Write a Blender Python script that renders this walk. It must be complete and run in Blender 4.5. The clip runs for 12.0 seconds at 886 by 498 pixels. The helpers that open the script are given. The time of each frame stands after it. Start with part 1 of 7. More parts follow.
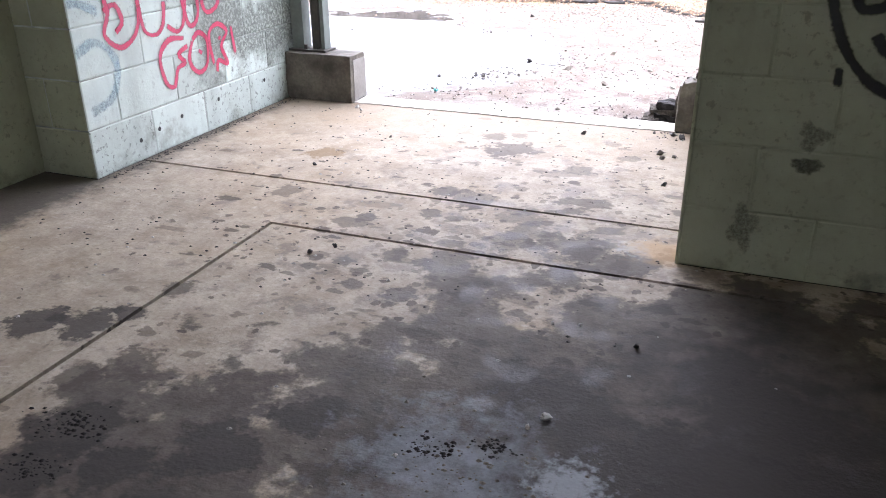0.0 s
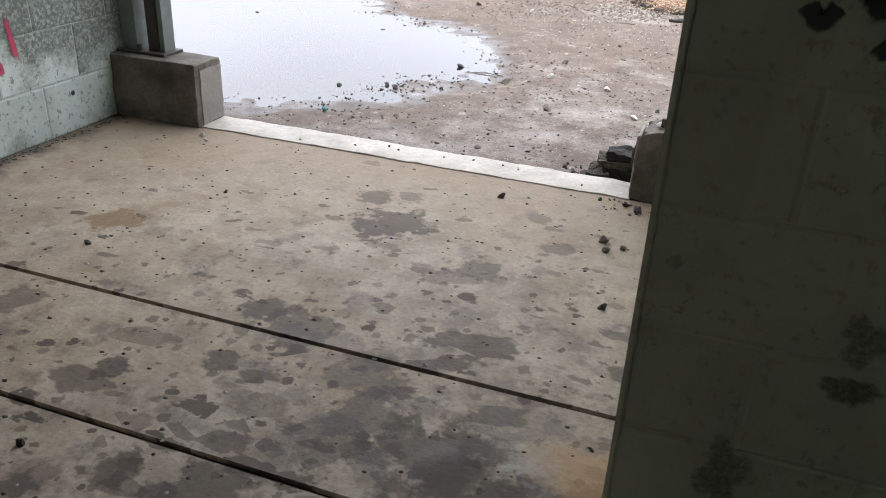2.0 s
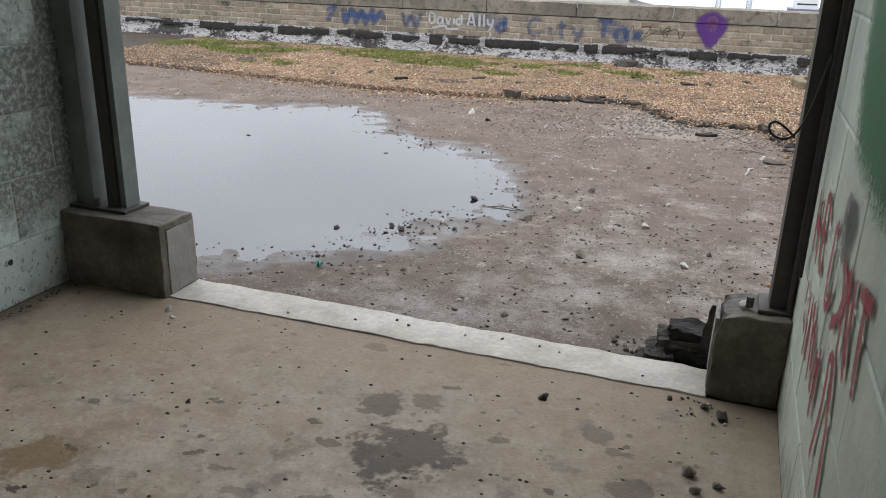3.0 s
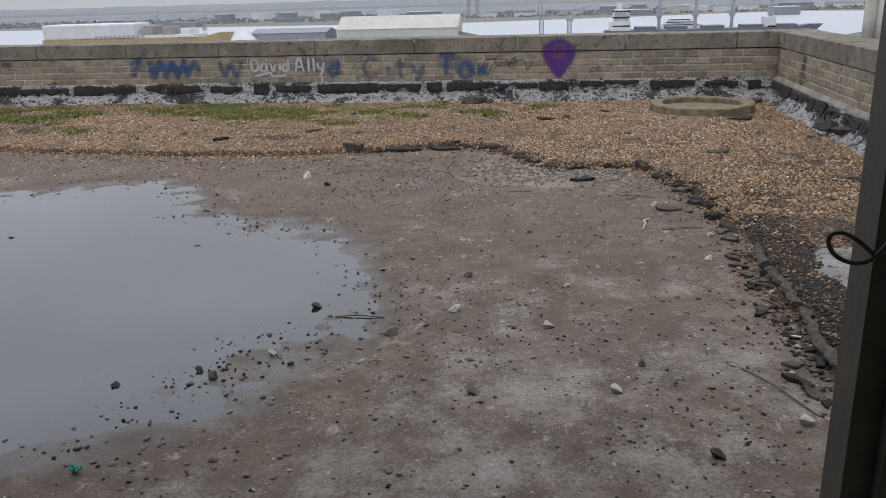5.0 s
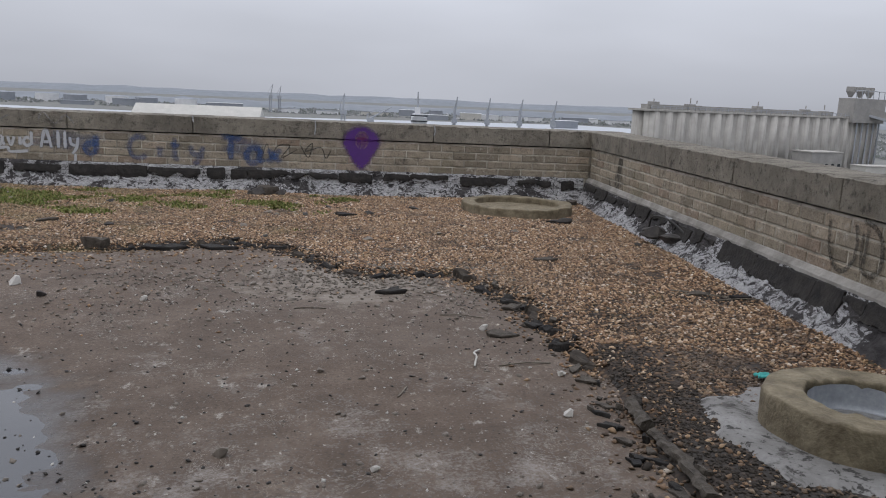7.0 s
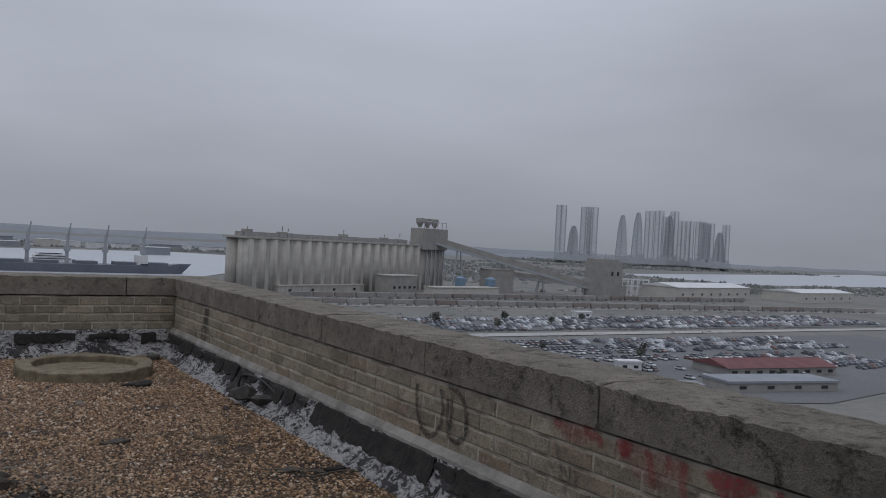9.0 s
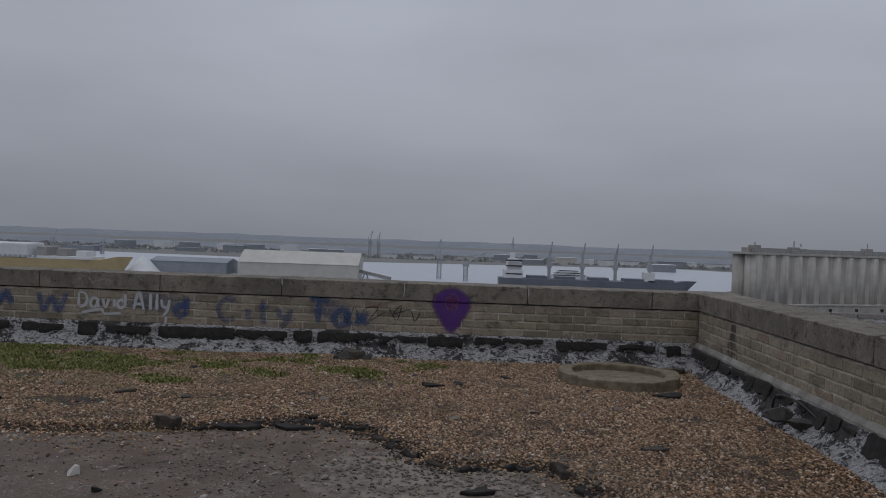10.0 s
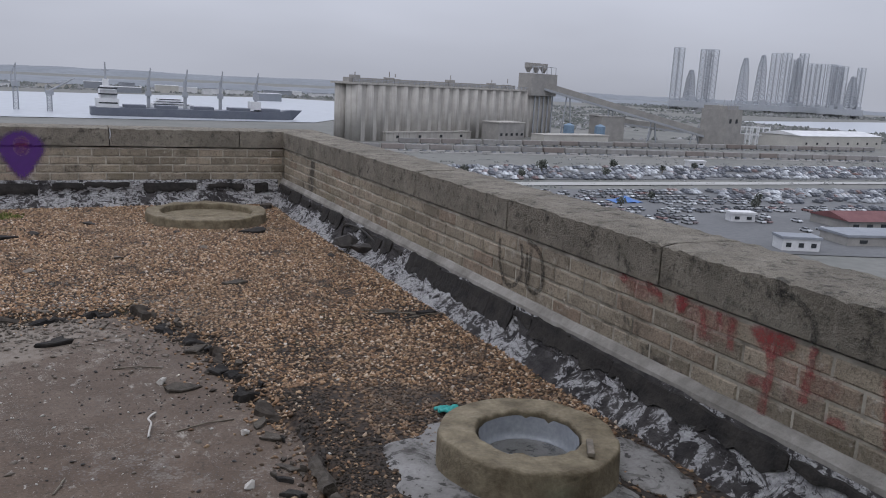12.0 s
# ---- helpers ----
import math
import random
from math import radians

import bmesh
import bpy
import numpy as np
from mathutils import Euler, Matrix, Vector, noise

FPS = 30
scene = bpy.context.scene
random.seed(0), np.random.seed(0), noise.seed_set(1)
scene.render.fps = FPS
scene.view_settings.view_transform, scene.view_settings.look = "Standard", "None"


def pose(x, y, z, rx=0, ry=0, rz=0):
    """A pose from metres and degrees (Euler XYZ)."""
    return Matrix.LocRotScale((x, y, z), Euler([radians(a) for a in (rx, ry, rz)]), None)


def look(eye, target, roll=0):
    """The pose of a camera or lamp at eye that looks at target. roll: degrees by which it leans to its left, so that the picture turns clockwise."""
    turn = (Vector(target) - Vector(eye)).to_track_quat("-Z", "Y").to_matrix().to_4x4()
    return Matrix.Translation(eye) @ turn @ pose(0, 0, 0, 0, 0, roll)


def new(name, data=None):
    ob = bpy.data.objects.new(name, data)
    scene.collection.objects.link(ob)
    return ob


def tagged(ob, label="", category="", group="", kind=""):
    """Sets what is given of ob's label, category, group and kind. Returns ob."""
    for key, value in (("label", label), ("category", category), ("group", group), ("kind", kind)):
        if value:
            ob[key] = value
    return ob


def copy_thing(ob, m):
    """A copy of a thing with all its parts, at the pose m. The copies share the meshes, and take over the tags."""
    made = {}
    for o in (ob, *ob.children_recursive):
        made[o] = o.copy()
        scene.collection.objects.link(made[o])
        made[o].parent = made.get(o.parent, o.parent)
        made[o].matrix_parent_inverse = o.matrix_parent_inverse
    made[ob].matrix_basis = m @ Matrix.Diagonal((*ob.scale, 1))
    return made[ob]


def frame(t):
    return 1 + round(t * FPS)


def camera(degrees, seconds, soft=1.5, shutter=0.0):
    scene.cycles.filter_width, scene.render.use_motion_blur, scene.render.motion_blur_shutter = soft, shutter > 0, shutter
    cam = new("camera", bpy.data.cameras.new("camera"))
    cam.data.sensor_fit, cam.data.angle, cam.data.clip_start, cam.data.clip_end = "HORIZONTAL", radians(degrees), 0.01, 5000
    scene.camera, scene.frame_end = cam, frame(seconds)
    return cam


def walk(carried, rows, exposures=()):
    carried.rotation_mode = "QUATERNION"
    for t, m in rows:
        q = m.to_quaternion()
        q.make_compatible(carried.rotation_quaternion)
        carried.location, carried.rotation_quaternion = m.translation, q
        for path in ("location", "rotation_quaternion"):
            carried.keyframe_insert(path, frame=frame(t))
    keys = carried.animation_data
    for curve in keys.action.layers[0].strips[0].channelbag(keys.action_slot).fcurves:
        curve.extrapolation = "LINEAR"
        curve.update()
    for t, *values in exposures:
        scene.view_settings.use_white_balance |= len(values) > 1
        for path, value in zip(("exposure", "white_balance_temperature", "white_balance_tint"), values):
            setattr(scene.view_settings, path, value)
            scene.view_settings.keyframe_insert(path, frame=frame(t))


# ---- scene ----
cam = camera(57.4, 12.0, soft=1.0)
PATH = [
    (0, (0.376, -0.031, 1.228), (-0.289, 1.666, 0.405), -0.4),
    (0.2, (0.405, 0.163, 1.232), (-0.285, 1.870, 0.451), -2.9),
    (0.5, (0.282, 0.347, 1.242), (-0.333, 2.095, 0.488), -0.9),
    (1, (0.3, 0.678, 1.237), (-0.278, 2.396, 0.391), -0.2),
    (1.5, (0.374, 0.996, 1.216), (-0.256, 2.675, 0.331), -1.1),
    (2, (0.275, 1.392, 1.183), (-0.308, 3.086, 0.295), 2.7),
    (2.5, (0.134, 1.724, 1.185), (-0.481, 3.407, 0.298), 1.2),
    (3, (-0.046, 2.073, 1.232), (-0.669, 3.845, 0.546), 1.5),
    (3.5, (-0.176, 2.38, 1.25), (-0.582, 4.229, 0.605), 0.0),
    (3.7, (-0.192, 2.519, 1.251), (-0.555, 4.38, 0.617), -1.0),
    (5.3, (-0.329, 3.391, 1.166), (-0.599, 5.286, 0.585), -1.1),
    (5.5, (-0.313, 3.532, 1.184), (-0.555, 5.439, 0.631), -0.5),
    (6, (-0.334, 3.826, 1.129), (-0.443, 5.754, 0.61), 1.6),
    (6.5, (-0.384, 4.113, 1.05), (-0.373, 6.051, 0.554), 2.1),
    (7, (-0.344, 4.396, 0.997), (-0.152, 6.352, 0.624), 2.5),
    (7.3, (-0.246, 4.594, 0.961), (0.403, 6.470, 0.717), 4.8),
    (7.5, (-0.19, 4.696, 0.995), (0.758, 6.446, 0.8), 6.2),
    (7.7, (-0.128, 4.73, 1.052), (1.105, 6.301, 0.951), 6.6),
    (9.3, (-0.167, 4.815, 1.171), (0.793, 6.569, 1.197), 0.5),
    (9.5, (-0.257, 4.829, 1.172), (0.258, 6.761, 1.197), 1.0),
    (10, (-0.303, 4.824, 1.144), (-0.356, 6.823, 1.114), 2.0),
    (10.5, (-0.295, 4.751, 1.133), (-0.25, 6.748, 1.029), 1.8),
    (11, (-0.272, 4.687, 1.159), (-0.16, 6.674, 0.967), -0.0),
    (11.3, (-0.249, 4.673, 1.135), (0.126, 6.621, 0.886), 0.5),
    (11.5, (-0.23, 4.64, 1.125), (0.259, 6.547, 0.778), -1.2),
    (11.7, (-0.182, 4.581, 1.180), (0.542, 6.407, 0.804), -0.8),
    (12, (-0.182, 4.522, 1.26), (0.683, 6.279, 0.856), 3.0),
]
# stops by which the picture is brightened while the shot leaves the dark room
EXPOSURES = [(0.0, 2.85, 6450, 20), (0.1, 2.4, 6450, 20), (0.3, 1.75, 6500, 20), (1.0, 1.55, 6600, 18), (1.5, 1.55, 6750, 15), (2.0, 1.54, 6850, 13), (2.5, 1.28, 6900, 11),
             (3.0, 0.8, 6900, 10), (3.5, 0.26, 6850, 11), (3.7, 0.19, 6850, 11), (5.3, 0.02, 6800, 11), (6.5, -0.08, 6750, 12), (7.0, -0.15, 6700, 12), (7.5, -0.5, 6600, 12),
             (7.7, -0.55, 6550, 12), (9.3, -1.0, 6500, 12), (10.0, -1.15, 6500, 12), (10.5, -0.95, 6500, 12), (11.5, -0.54, 6500, 14), (12.0, -0.25, 6500, 14)]
walk(cam, [(t, look(eye, target, roll)) for t, eye, target, roll in PATH], EXPOSURES)

# ---- world and sun: an overcast day ----
world = bpy.data.worlds.new("overcast_sky")
scene.world = world
world.use_nodes = True
wn, wl = world.node_tree.nodes, world.node_tree.links
wn.clear()
w_out, w_bg = wn.new("ShaderNodeOutputWorld"), wn.new("ShaderNodeBackground")
sky = wn.new("ShaderNodeTexSky")
sky.sky_type, sky.sun_disc = "NISHITA", False
sky.sun_elevation, sky.sun_rotation = radians(48), radians(200)
sky.air_density, sky.dust_density, sky.ozone_density = 1.0, 6.0, 1.0
w_co = wn.new("ShaderNodeTexCoord")
w_sep = wn.new("ShaderNodeSeparateXYZ")
wl.new(w_co.outputs["Generated"], w_sep.inputs[0])
# overcast: the zenith is about three times as bright as the horizon
w_grad = wn.new("ShaderNodeMapRange")
w_grad.inputs["From Min"].default_value, w_grad.inputs["From Max"].default_value = 0.0, 1.0
w_grad.inputs["To Min"].default_value, w_grad.inputs["To Max"].default_value = 1.0, 3.0
wl.new(w_sep.outputs["Z"], w_grad.inputs["Value"])
w_map = wn.new("ShaderNodeMapping")
w_map.inputs["Scale"].default_value = (1.0, 1.0, 3.5)
wl.new(w_co.outputs["Generated"], w_map.inputs[0])
w_noise = wn.new("ShaderNodeTexNoise")
w_noise.inputs["Scale"].default_value, w_noise.inputs["Detail"].default_value, w_noise.inputs["Roughness"].default_value = 1.6, 4.0, 0.45
wl.new(w_map.outputs[0], w_noise.inputs["Vector"])
w_cloud = wn.new("ShaderNodeMapRange")
w_cloud.inputs["From Min"].default_value, w_cloud.inputs["From Max"].default_value = 0.3, 0.7
w_cloud.inputs["To Min"].default_value, w_cloud.inputs["To Max"].default_value = 0.84, 1.16
wl.new(w_noise.outputs["Fac"], w_cloud.inputs["Value"])
w_mul = wn.new("ShaderNodeMath")
w_mul.operation = "MULTIPLY"
wl.new(w_grad.outputs[0], w_mul.inputs[0])
wl.new(w_cloud.outputs[0], w_mul.inputs[1])
w_tint = wn.new("ShaderNodeMix")
w_tint.data_type, w_tint.blend_type = "RGBA", "MULTIPLY"
w_tint.inputs["Factor"].default_value = 1.0
w_tint.inputs["A"].default_value = (3.45, 3.72, 4.25, 1)
wl.new(w_mul.outputs[0], w_tint.inputs["B"])
w_mix = wn.new("ShaderNodeMix")
w_mix.data_type = "RGBA"
w_mix.inputs["Factor"].default_value = 0.94   # the share of cloud over clear sky
wl.new(sky.outputs["Color"], w_mix.inputs["A"])
wl.new(w_tint.outputs["Result"], w_mix.inputs["B"])
wl.new(w_mix.outputs["Result"], w_bg.inputs["Color"])
w_bg.inputs["Strength"].default_value = 0.15
wl.new(w_bg.outputs[0], w_out.inputs[0])

sun = new("sun", bpy.data.lights.new("sun", "SUN"))
sun.data.energy, sun.data.angle, sun.data.color = 0.6, radians(40), (1.0, 0.96, 0.9)
sun.matrix_world = look((0, 0, 30), (18, 11, -10))


# ---- materials ----
class Nodes:
    """A small builder of node materials, in world metres."""

    def __init__(self, name, rough=0.8, metal=0.0, spec=0.4):
        self.mat = bpy.data.materials.new(name)
        self.mat.use_nodes = True
        self.n, self.l = self.mat.node_tree.nodes, self.mat.node_tree.links
        self.bsdf = self.n["Principled BSDF"]
        self.set("Roughness", rough), self.set("Metallic", metal), self.set("Specular IOR Level", spec)
        self.geo = self.n.new("ShaderNodeNewGeometry")
        self.pos = self.geo.outputs["Position"]

    def set(self, key, value):
        self.put(self.bsdf.inputs[key], value)

    def put(self, socket, value):
        if isinstance(value, (int, float)):
            socket.default_value = value
        elif isinstance(value, (tuple, list)):
            socket.default_value = (*value, 1.0) if len(value) == 3 and socket.type == "RGBA" else value
        else:
            self.l.new(value, socket)

    def noise(self, scale, detail=4.0, rough=0.55, vec=None, distort=0.0):
        t = self.n.new("ShaderNodeTexNoise")
        self.put(t.inputs["Vector"], vec or self.pos)
        t.inputs["Scale"].default_value, t.inputs["Detail"].default_value = scale, detail
        t.inputs["Roughness"].default_value, t.inputs["Distortion"].default_value = rough, distort
        return t.outputs["Fac"]

    def voronoi(self, scale, feature="F1", out="Distance", vec=None):
        t = self.n.new("ShaderNodeTexVoronoi")
        t.feature = feature
        self.put(t.inputs["Vector"], vec or self.pos)
        t.inputs["Scale"].default_value = scale
        return t.outputs[out]

    def stretch(self, x, y, z, vec=None):
        t = self.n.new("ShaderNodeMapping")
        self.put(t.inputs[0], vec or self.pos)
        t.inputs["Scale"].default_value = (x, y, z)
        return t.outputs[0]

    def span(self, fac, a, b, lo=0.0, hi=1.0):
        t = self.n.new("ShaderNodeMapRange")
        self.put(t.inputs["Value"], fac)
        t.inputs["From Min"].default_value, t.inputs["From Max"].default_value = a, b
        t.inputs["To Min"].default_value, t.inputs["To Max"].default_value = lo, hi
        return t.outputs[0]

    def math(self, op, a, b=0.0):
        t = self.n.new("ShaderNodeMath")
        t.operation = op
        self.put(t.inputs[0], a), self.put(t.inputs[1], b)
        return t.outputs[0]

    def mix(self, fac, a, b, how="MIX"):
        t = self.n.new("ShaderNodeMix")
        t.data_type, t.blend_type = "RGBA", how
        self.put(t.inputs["Factor"], fac), self.put(t.inputs["A"], a), self.put(t.inputs["B"], b)
        return t.outputs["Result"]

    def ramp(self, fac, *stops):
        t = self.n.new("ShaderNodeValToRGB")
        self.put(t.inputs[0], fac)
        e = t.color_ramp.elements
        while len(e) < len(stops):
            e.new(0.5)
        for k, (at, c) in zip(e, stops):
            k.position, k.color = at, (*c, 1.0)
        return t.outputs["Color"]

    def away(self, x, y, z=None):
        """Distance on the plan from the place x, y."""
        t = self.n.new("ShaderNodeVectorMath")
        t.operation = "DISTANCE"
        self.put(t.inputs[0], self.stretch(1, 1, 1 if z is not None else 0))
        t.inputs[1].default_value = (x, y, z or 0.0)
        return t.outputs["Value"]

    def axis(self, which):
        t = self.n.new("ShaderNodeSeparateXYZ")
        self.put(t.inputs[0], self.pos)
        return t.outputs[which]

    def bump(self, height, strength=0.3, depth=0.01):
        t = self.n.new("ShaderNodeBump")
        t.inputs["Strength"].default_value, t.inputs["Distance"].default_value = strength, depth
        self.put(t.inputs["Height"], height)
        self.set("Normal", t.outputs[0])

    def random(self, island=False):
        if island:
            return self.geo.outputs["Random Per Island"]
        return self.n.new("ShaderNodeObjectInfo").outputs["Random"]

    def attribute(self, name):
        t = self.n.new("ShaderNodeAttribute")
        t.attribute_name = name
        return t.outputs["Fac"]


def plain(name, a, b, scale=3.0, rough=0.8, metal=0.0, spec=0.4, bump=0.3, fine=60.0, depth=0.004):
    """Two tones in blotches, with fine grain and relief."""
    k = Nodes(name, rough, metal, spec)
    n1, n2 = k.noise(scale, 5, 0.6), k.noise(fine, 4, 0.6)
    c = k.mix(k.span(n1, 0.32, 0.68), a, b)
    c = k.mix(k.span(n2, 0.3, 0.75, 0.0, 0.45), c, tuple(v * 0.55 for v in a))
    k.set("Base Color", c)
    k.set("Roughness", k.span(n1, 0.3, 0.7, rough * 0.85, min(1.0, rough * 1.1)))
    if bump:
        k.bump(k.math("ADD", n2, n1), bump, depth)
    return k.mat


def floor_material():
    """Worn bare concrete with damp spots, an old fire's soot and shade painted in."""
    k = Nodes("stained_concrete", 0.75, 0, 0.35)
    big, mid, fine = k.noise(0.9, 4, 0.6), k.noise(5.0, 6, 0.65), k.noise(70, 4, 0.6)
    c = k.ramp(k.span(mid, 0.25, 0.75), (0.0, (0.24, 0.19, 0.14)), (0.45, (0.425, 0.357, 0.28)), (1.0, (0.56, 0.49, 0.405)))
    c = k.mix(k.span(big, 0.45, 0.65, 0.0, 0.45), c, (0.47, 0.34, 0.215))
    c = k.mix(k.span(fine, 0.5, 0.78, 0.0, 0.5), c, (0.15, 0.125, 0.10))
    c = k.mix(k.span(k.noise(16, 6, 0.72), 0.42, 0.66, 0.0, 0.42), c, (0.24, 0.185, 0.135))
    c = k.mix(k.span(k.noise(27, 5, 0.7, distort=0.8), 0.55, 0.68, 0.0, 0.4), c, (0.60, 0.54, 0.45))
    # small dark spots and damp blotches, thicker towards the fire place
    near = k.span(k.away(-0.35, 2.6), 0.3, 1.7, 0.115, -0.03)
    spots = k.noise(7.5, 7, 0.66)
    damp = k.span(k.math("ADD", spots, k.math("MULTIPLY", near, 0.6)), 0.57, 0.66)

    def drops(scale, size, vec=None):
        """Damp blots: one in each cell of a jittered grid, uneven in outline, many of them too small to show."""
        cell = k.n.new("ShaderNodeSeparateColor")
        k.put(cell.inputs[0], k.voronoi(scale, "F1", "Color", vec))
        thick = k.math("ADD", k.span(cell.outputs[0], 0.5, 1.0, -0.28, size), k.math("MULTIPLY", near, 3.2))
        edge = k.math("ADD", k.voronoi(scale, vec=vec), k.math("ADD", k.span(k.noise(scale * 1.7, 2, 0.5, vec), 0.3, 0.7, -0.22, 0.22), k.span(k.noise(scale * 6, 3, 0.6, vec), 0.3, 0.7, -0.07, 0.07)))
        return k.math("MULTIPLY", k.span(k.math("SUBTRACT", thick, edge), 0.0, 0.1), k.span(cell.outputs[1], 0.0, 1.0, 0.45, 1.0))

    damp2 = k.math("MAXIMUM", drops(6.0, 0.30, k.stretch(0.8, 1.3, 1)), k.math("MAXIMUM", drops(13.0, 0.34, k.stretch(0.75, 1.25, 1)), drops(27.0, 0.34)))
    c = k.mix(k.math("MULTIPLY", damp, 0.6), c, (0.14, 0.11, 0.09))
    c = k.mix(k.math("MULTIPLY", damp2, 0.88), c, (0.07, 0.054, 0.045))
    ragged, ragged_fine = k.noise(11, 3, 0.55), k.noise(42, 3, 0.6)

    def blot(x, y, r, amount, tone):
        """A dried damp patch with a ragged rim."""
        wander = k.math("ADD", k.span(ragged, 0.3, 0.7, -0.45 * r, 0.45 * r), k.span(ragged_fine, 0.3, 0.7, -0.2 * r, 0.2 * r))
        return k.mix(k.span(k.math("ADD", k.away(x, y), wander), r * 0.72, r * 0.98, amount, 0.0), c, tone)

    # soot, with the pier's shade on the floor painted into the same dark
    soot = k.math("ADD", k.math("MINIMUM", k.away(0.55, 1.3), k.math("ADD", k.away(-0.6, 0.8), 0.55)), k.math("ADD", k.span(k.noise(3.2, 3, 0.55), 0.3, 0.7, -0.42, 0.42), k.span(k.noise(12, 5, 0.7), 0.3, 0.7, -0.22, 0.22)))
    c = k.mix(k.span(soot, 1.2, 1.36, 0.72, 0.0), c, (0.066, 0.054, 0.048))
    c = k.mix(k.span(soot, 0.6, 1.36, 0.92, 0.0), c, (0.042, 0.036, 0.033))
    # damp patches between the joints and the doorway
    for x, y, r, amount in ((-0.74, 3.76, 0.14, 0.85), (-0.88, 3.96, 0.07, 0.75), (-0.76, 4.01, 0.05, 0.6), (-0.26, 4.02, 0.05, 0.6), (-0.15, 3.82, 0.06, 0.6), (-0.36, 3.56, 0.08, 0.6),
                            (-0.83, 3.08, 0.07, 0.75), (-0.68, 3.03, 0.11, 0.65), (-1.48, 2.85, 0.08, 0.6), (-0.43, 2.92, 0.10, 0.6), (-0.36, 2.76, 0.10, 0.65), (-0.20, 2.70, 0.13, 0.75),
                            (-0.41, 2.63, 0.10, 0.6), (-0.12, 2.64, 0.07, 0.6), (0.07, 2.60, 0.11, 0.85), (-0.55, 2.38, 0.13, 0.75)):
        c = blot(x, y, r, amount, (0.085, 0.07, 0.06))
    # drips and spots round the slab's corner
    for x, y, r in ((-1.02, 2.68, 0.05), (-0.8, 2.82, 0.05), (-1.02, 2.28, 0.032), (-1.01, 2.20, 0.03), (-0.92, 2.29, 0.05), (-0.82, 2.23, 0.045), (-0.77, 2.39, 0.065), (-0.62, 2.11, 0.07),
                    (-0.79, 2.13, 0.045), (-0.66, 2.37, 0.05), (-1.33, 1.89, 0.06), (-1.15, 1.46, 0.10), (-1.25, 1.36, 0.08), (-0.77, 1.47, 0.11)):
        c = blot(x, y, r, 0.75, (0.08, 0.064, 0.055))
    # wet trail along the slab's edge and the burnt corner
    for x, y, r in ((-1.45, 1.60, 0.11), (-1.60, 1.55, 0.10), (-1.36, 1.70, 0.06), (-1.08, 1.17, 0.14), (-1.06, 1.02, 0.13), (-0.90, 1.08, 0.10), (-0.70, 1.24, 0.13), (-0.56, 1.42, 0.10)):
        c = blot(x, y, r, 0.85, (0.05, 0.043, 0.04))
    c = blot(-1.6, 3.38, 0.10, 0.7, (0.22, 0.14, 0.065))
    ash = k.math("ADD", k.away(-0.16, 1.36), k.span(k.noise(9, 8, 0.75), 0.3, 0.7, -0.22, 0.22))
    c = k.mix(k.span(ash, 0.0, 0.3, 0.75, 0.0), c, (0.26, 0.28, 0.31))
    ash2 = k.math("ADD", k.away(0.11, 1.40), k.span(ragged_fine, 0.3, 0.7, -0.05, 0.05))
    c = k.mix(k.span(ash2, 0.04, 0.1, 0.8, 0.0), c, (0.34, 0.36, 0.38))
    chalk = k.math("ADD", k.away(0.035, 2.75), k.span(ragged_fine, 0.3, 0.7, -0.04, 0.04))
    c = k.mix(k.span(chalk, 0.0, 0.07, 0.6, 0.0), c, (0.45, 0.46, 0.46))
    rust = k.math("ADD", k.away(0.15, 2.76), k.span(spots, 0.3, 0.7, -0.06, 0.06))
    c = k.mix(k.span(rust, 0.06, 0.16, 0.65, 0.0), c, (0.46, 0.29, 0.14))
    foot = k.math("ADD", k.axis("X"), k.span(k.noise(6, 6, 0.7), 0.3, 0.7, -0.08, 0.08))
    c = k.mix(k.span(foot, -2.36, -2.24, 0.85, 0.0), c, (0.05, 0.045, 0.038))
    # brown darkening before the door, painted in for a drop in exposure
    door = k.math("ADD", k.axis("Y"), k.span(mid, 0.3, 0.7, -0.12, 0.12))
    c = k.mix(k.span(door, 3.6, 4.35, 0.0, 0.64), c, (0.185, 0.14, 0.092))
    k.set("Base Color", c)
    k.set("Roughness", k.span(damp, 0, 1, 0.8, 0.6))
    k.bump(k.math("ADD", k.math("MULTIPLY", fine, 0.5), mid), 0.5, 0.008)
    return k.mat


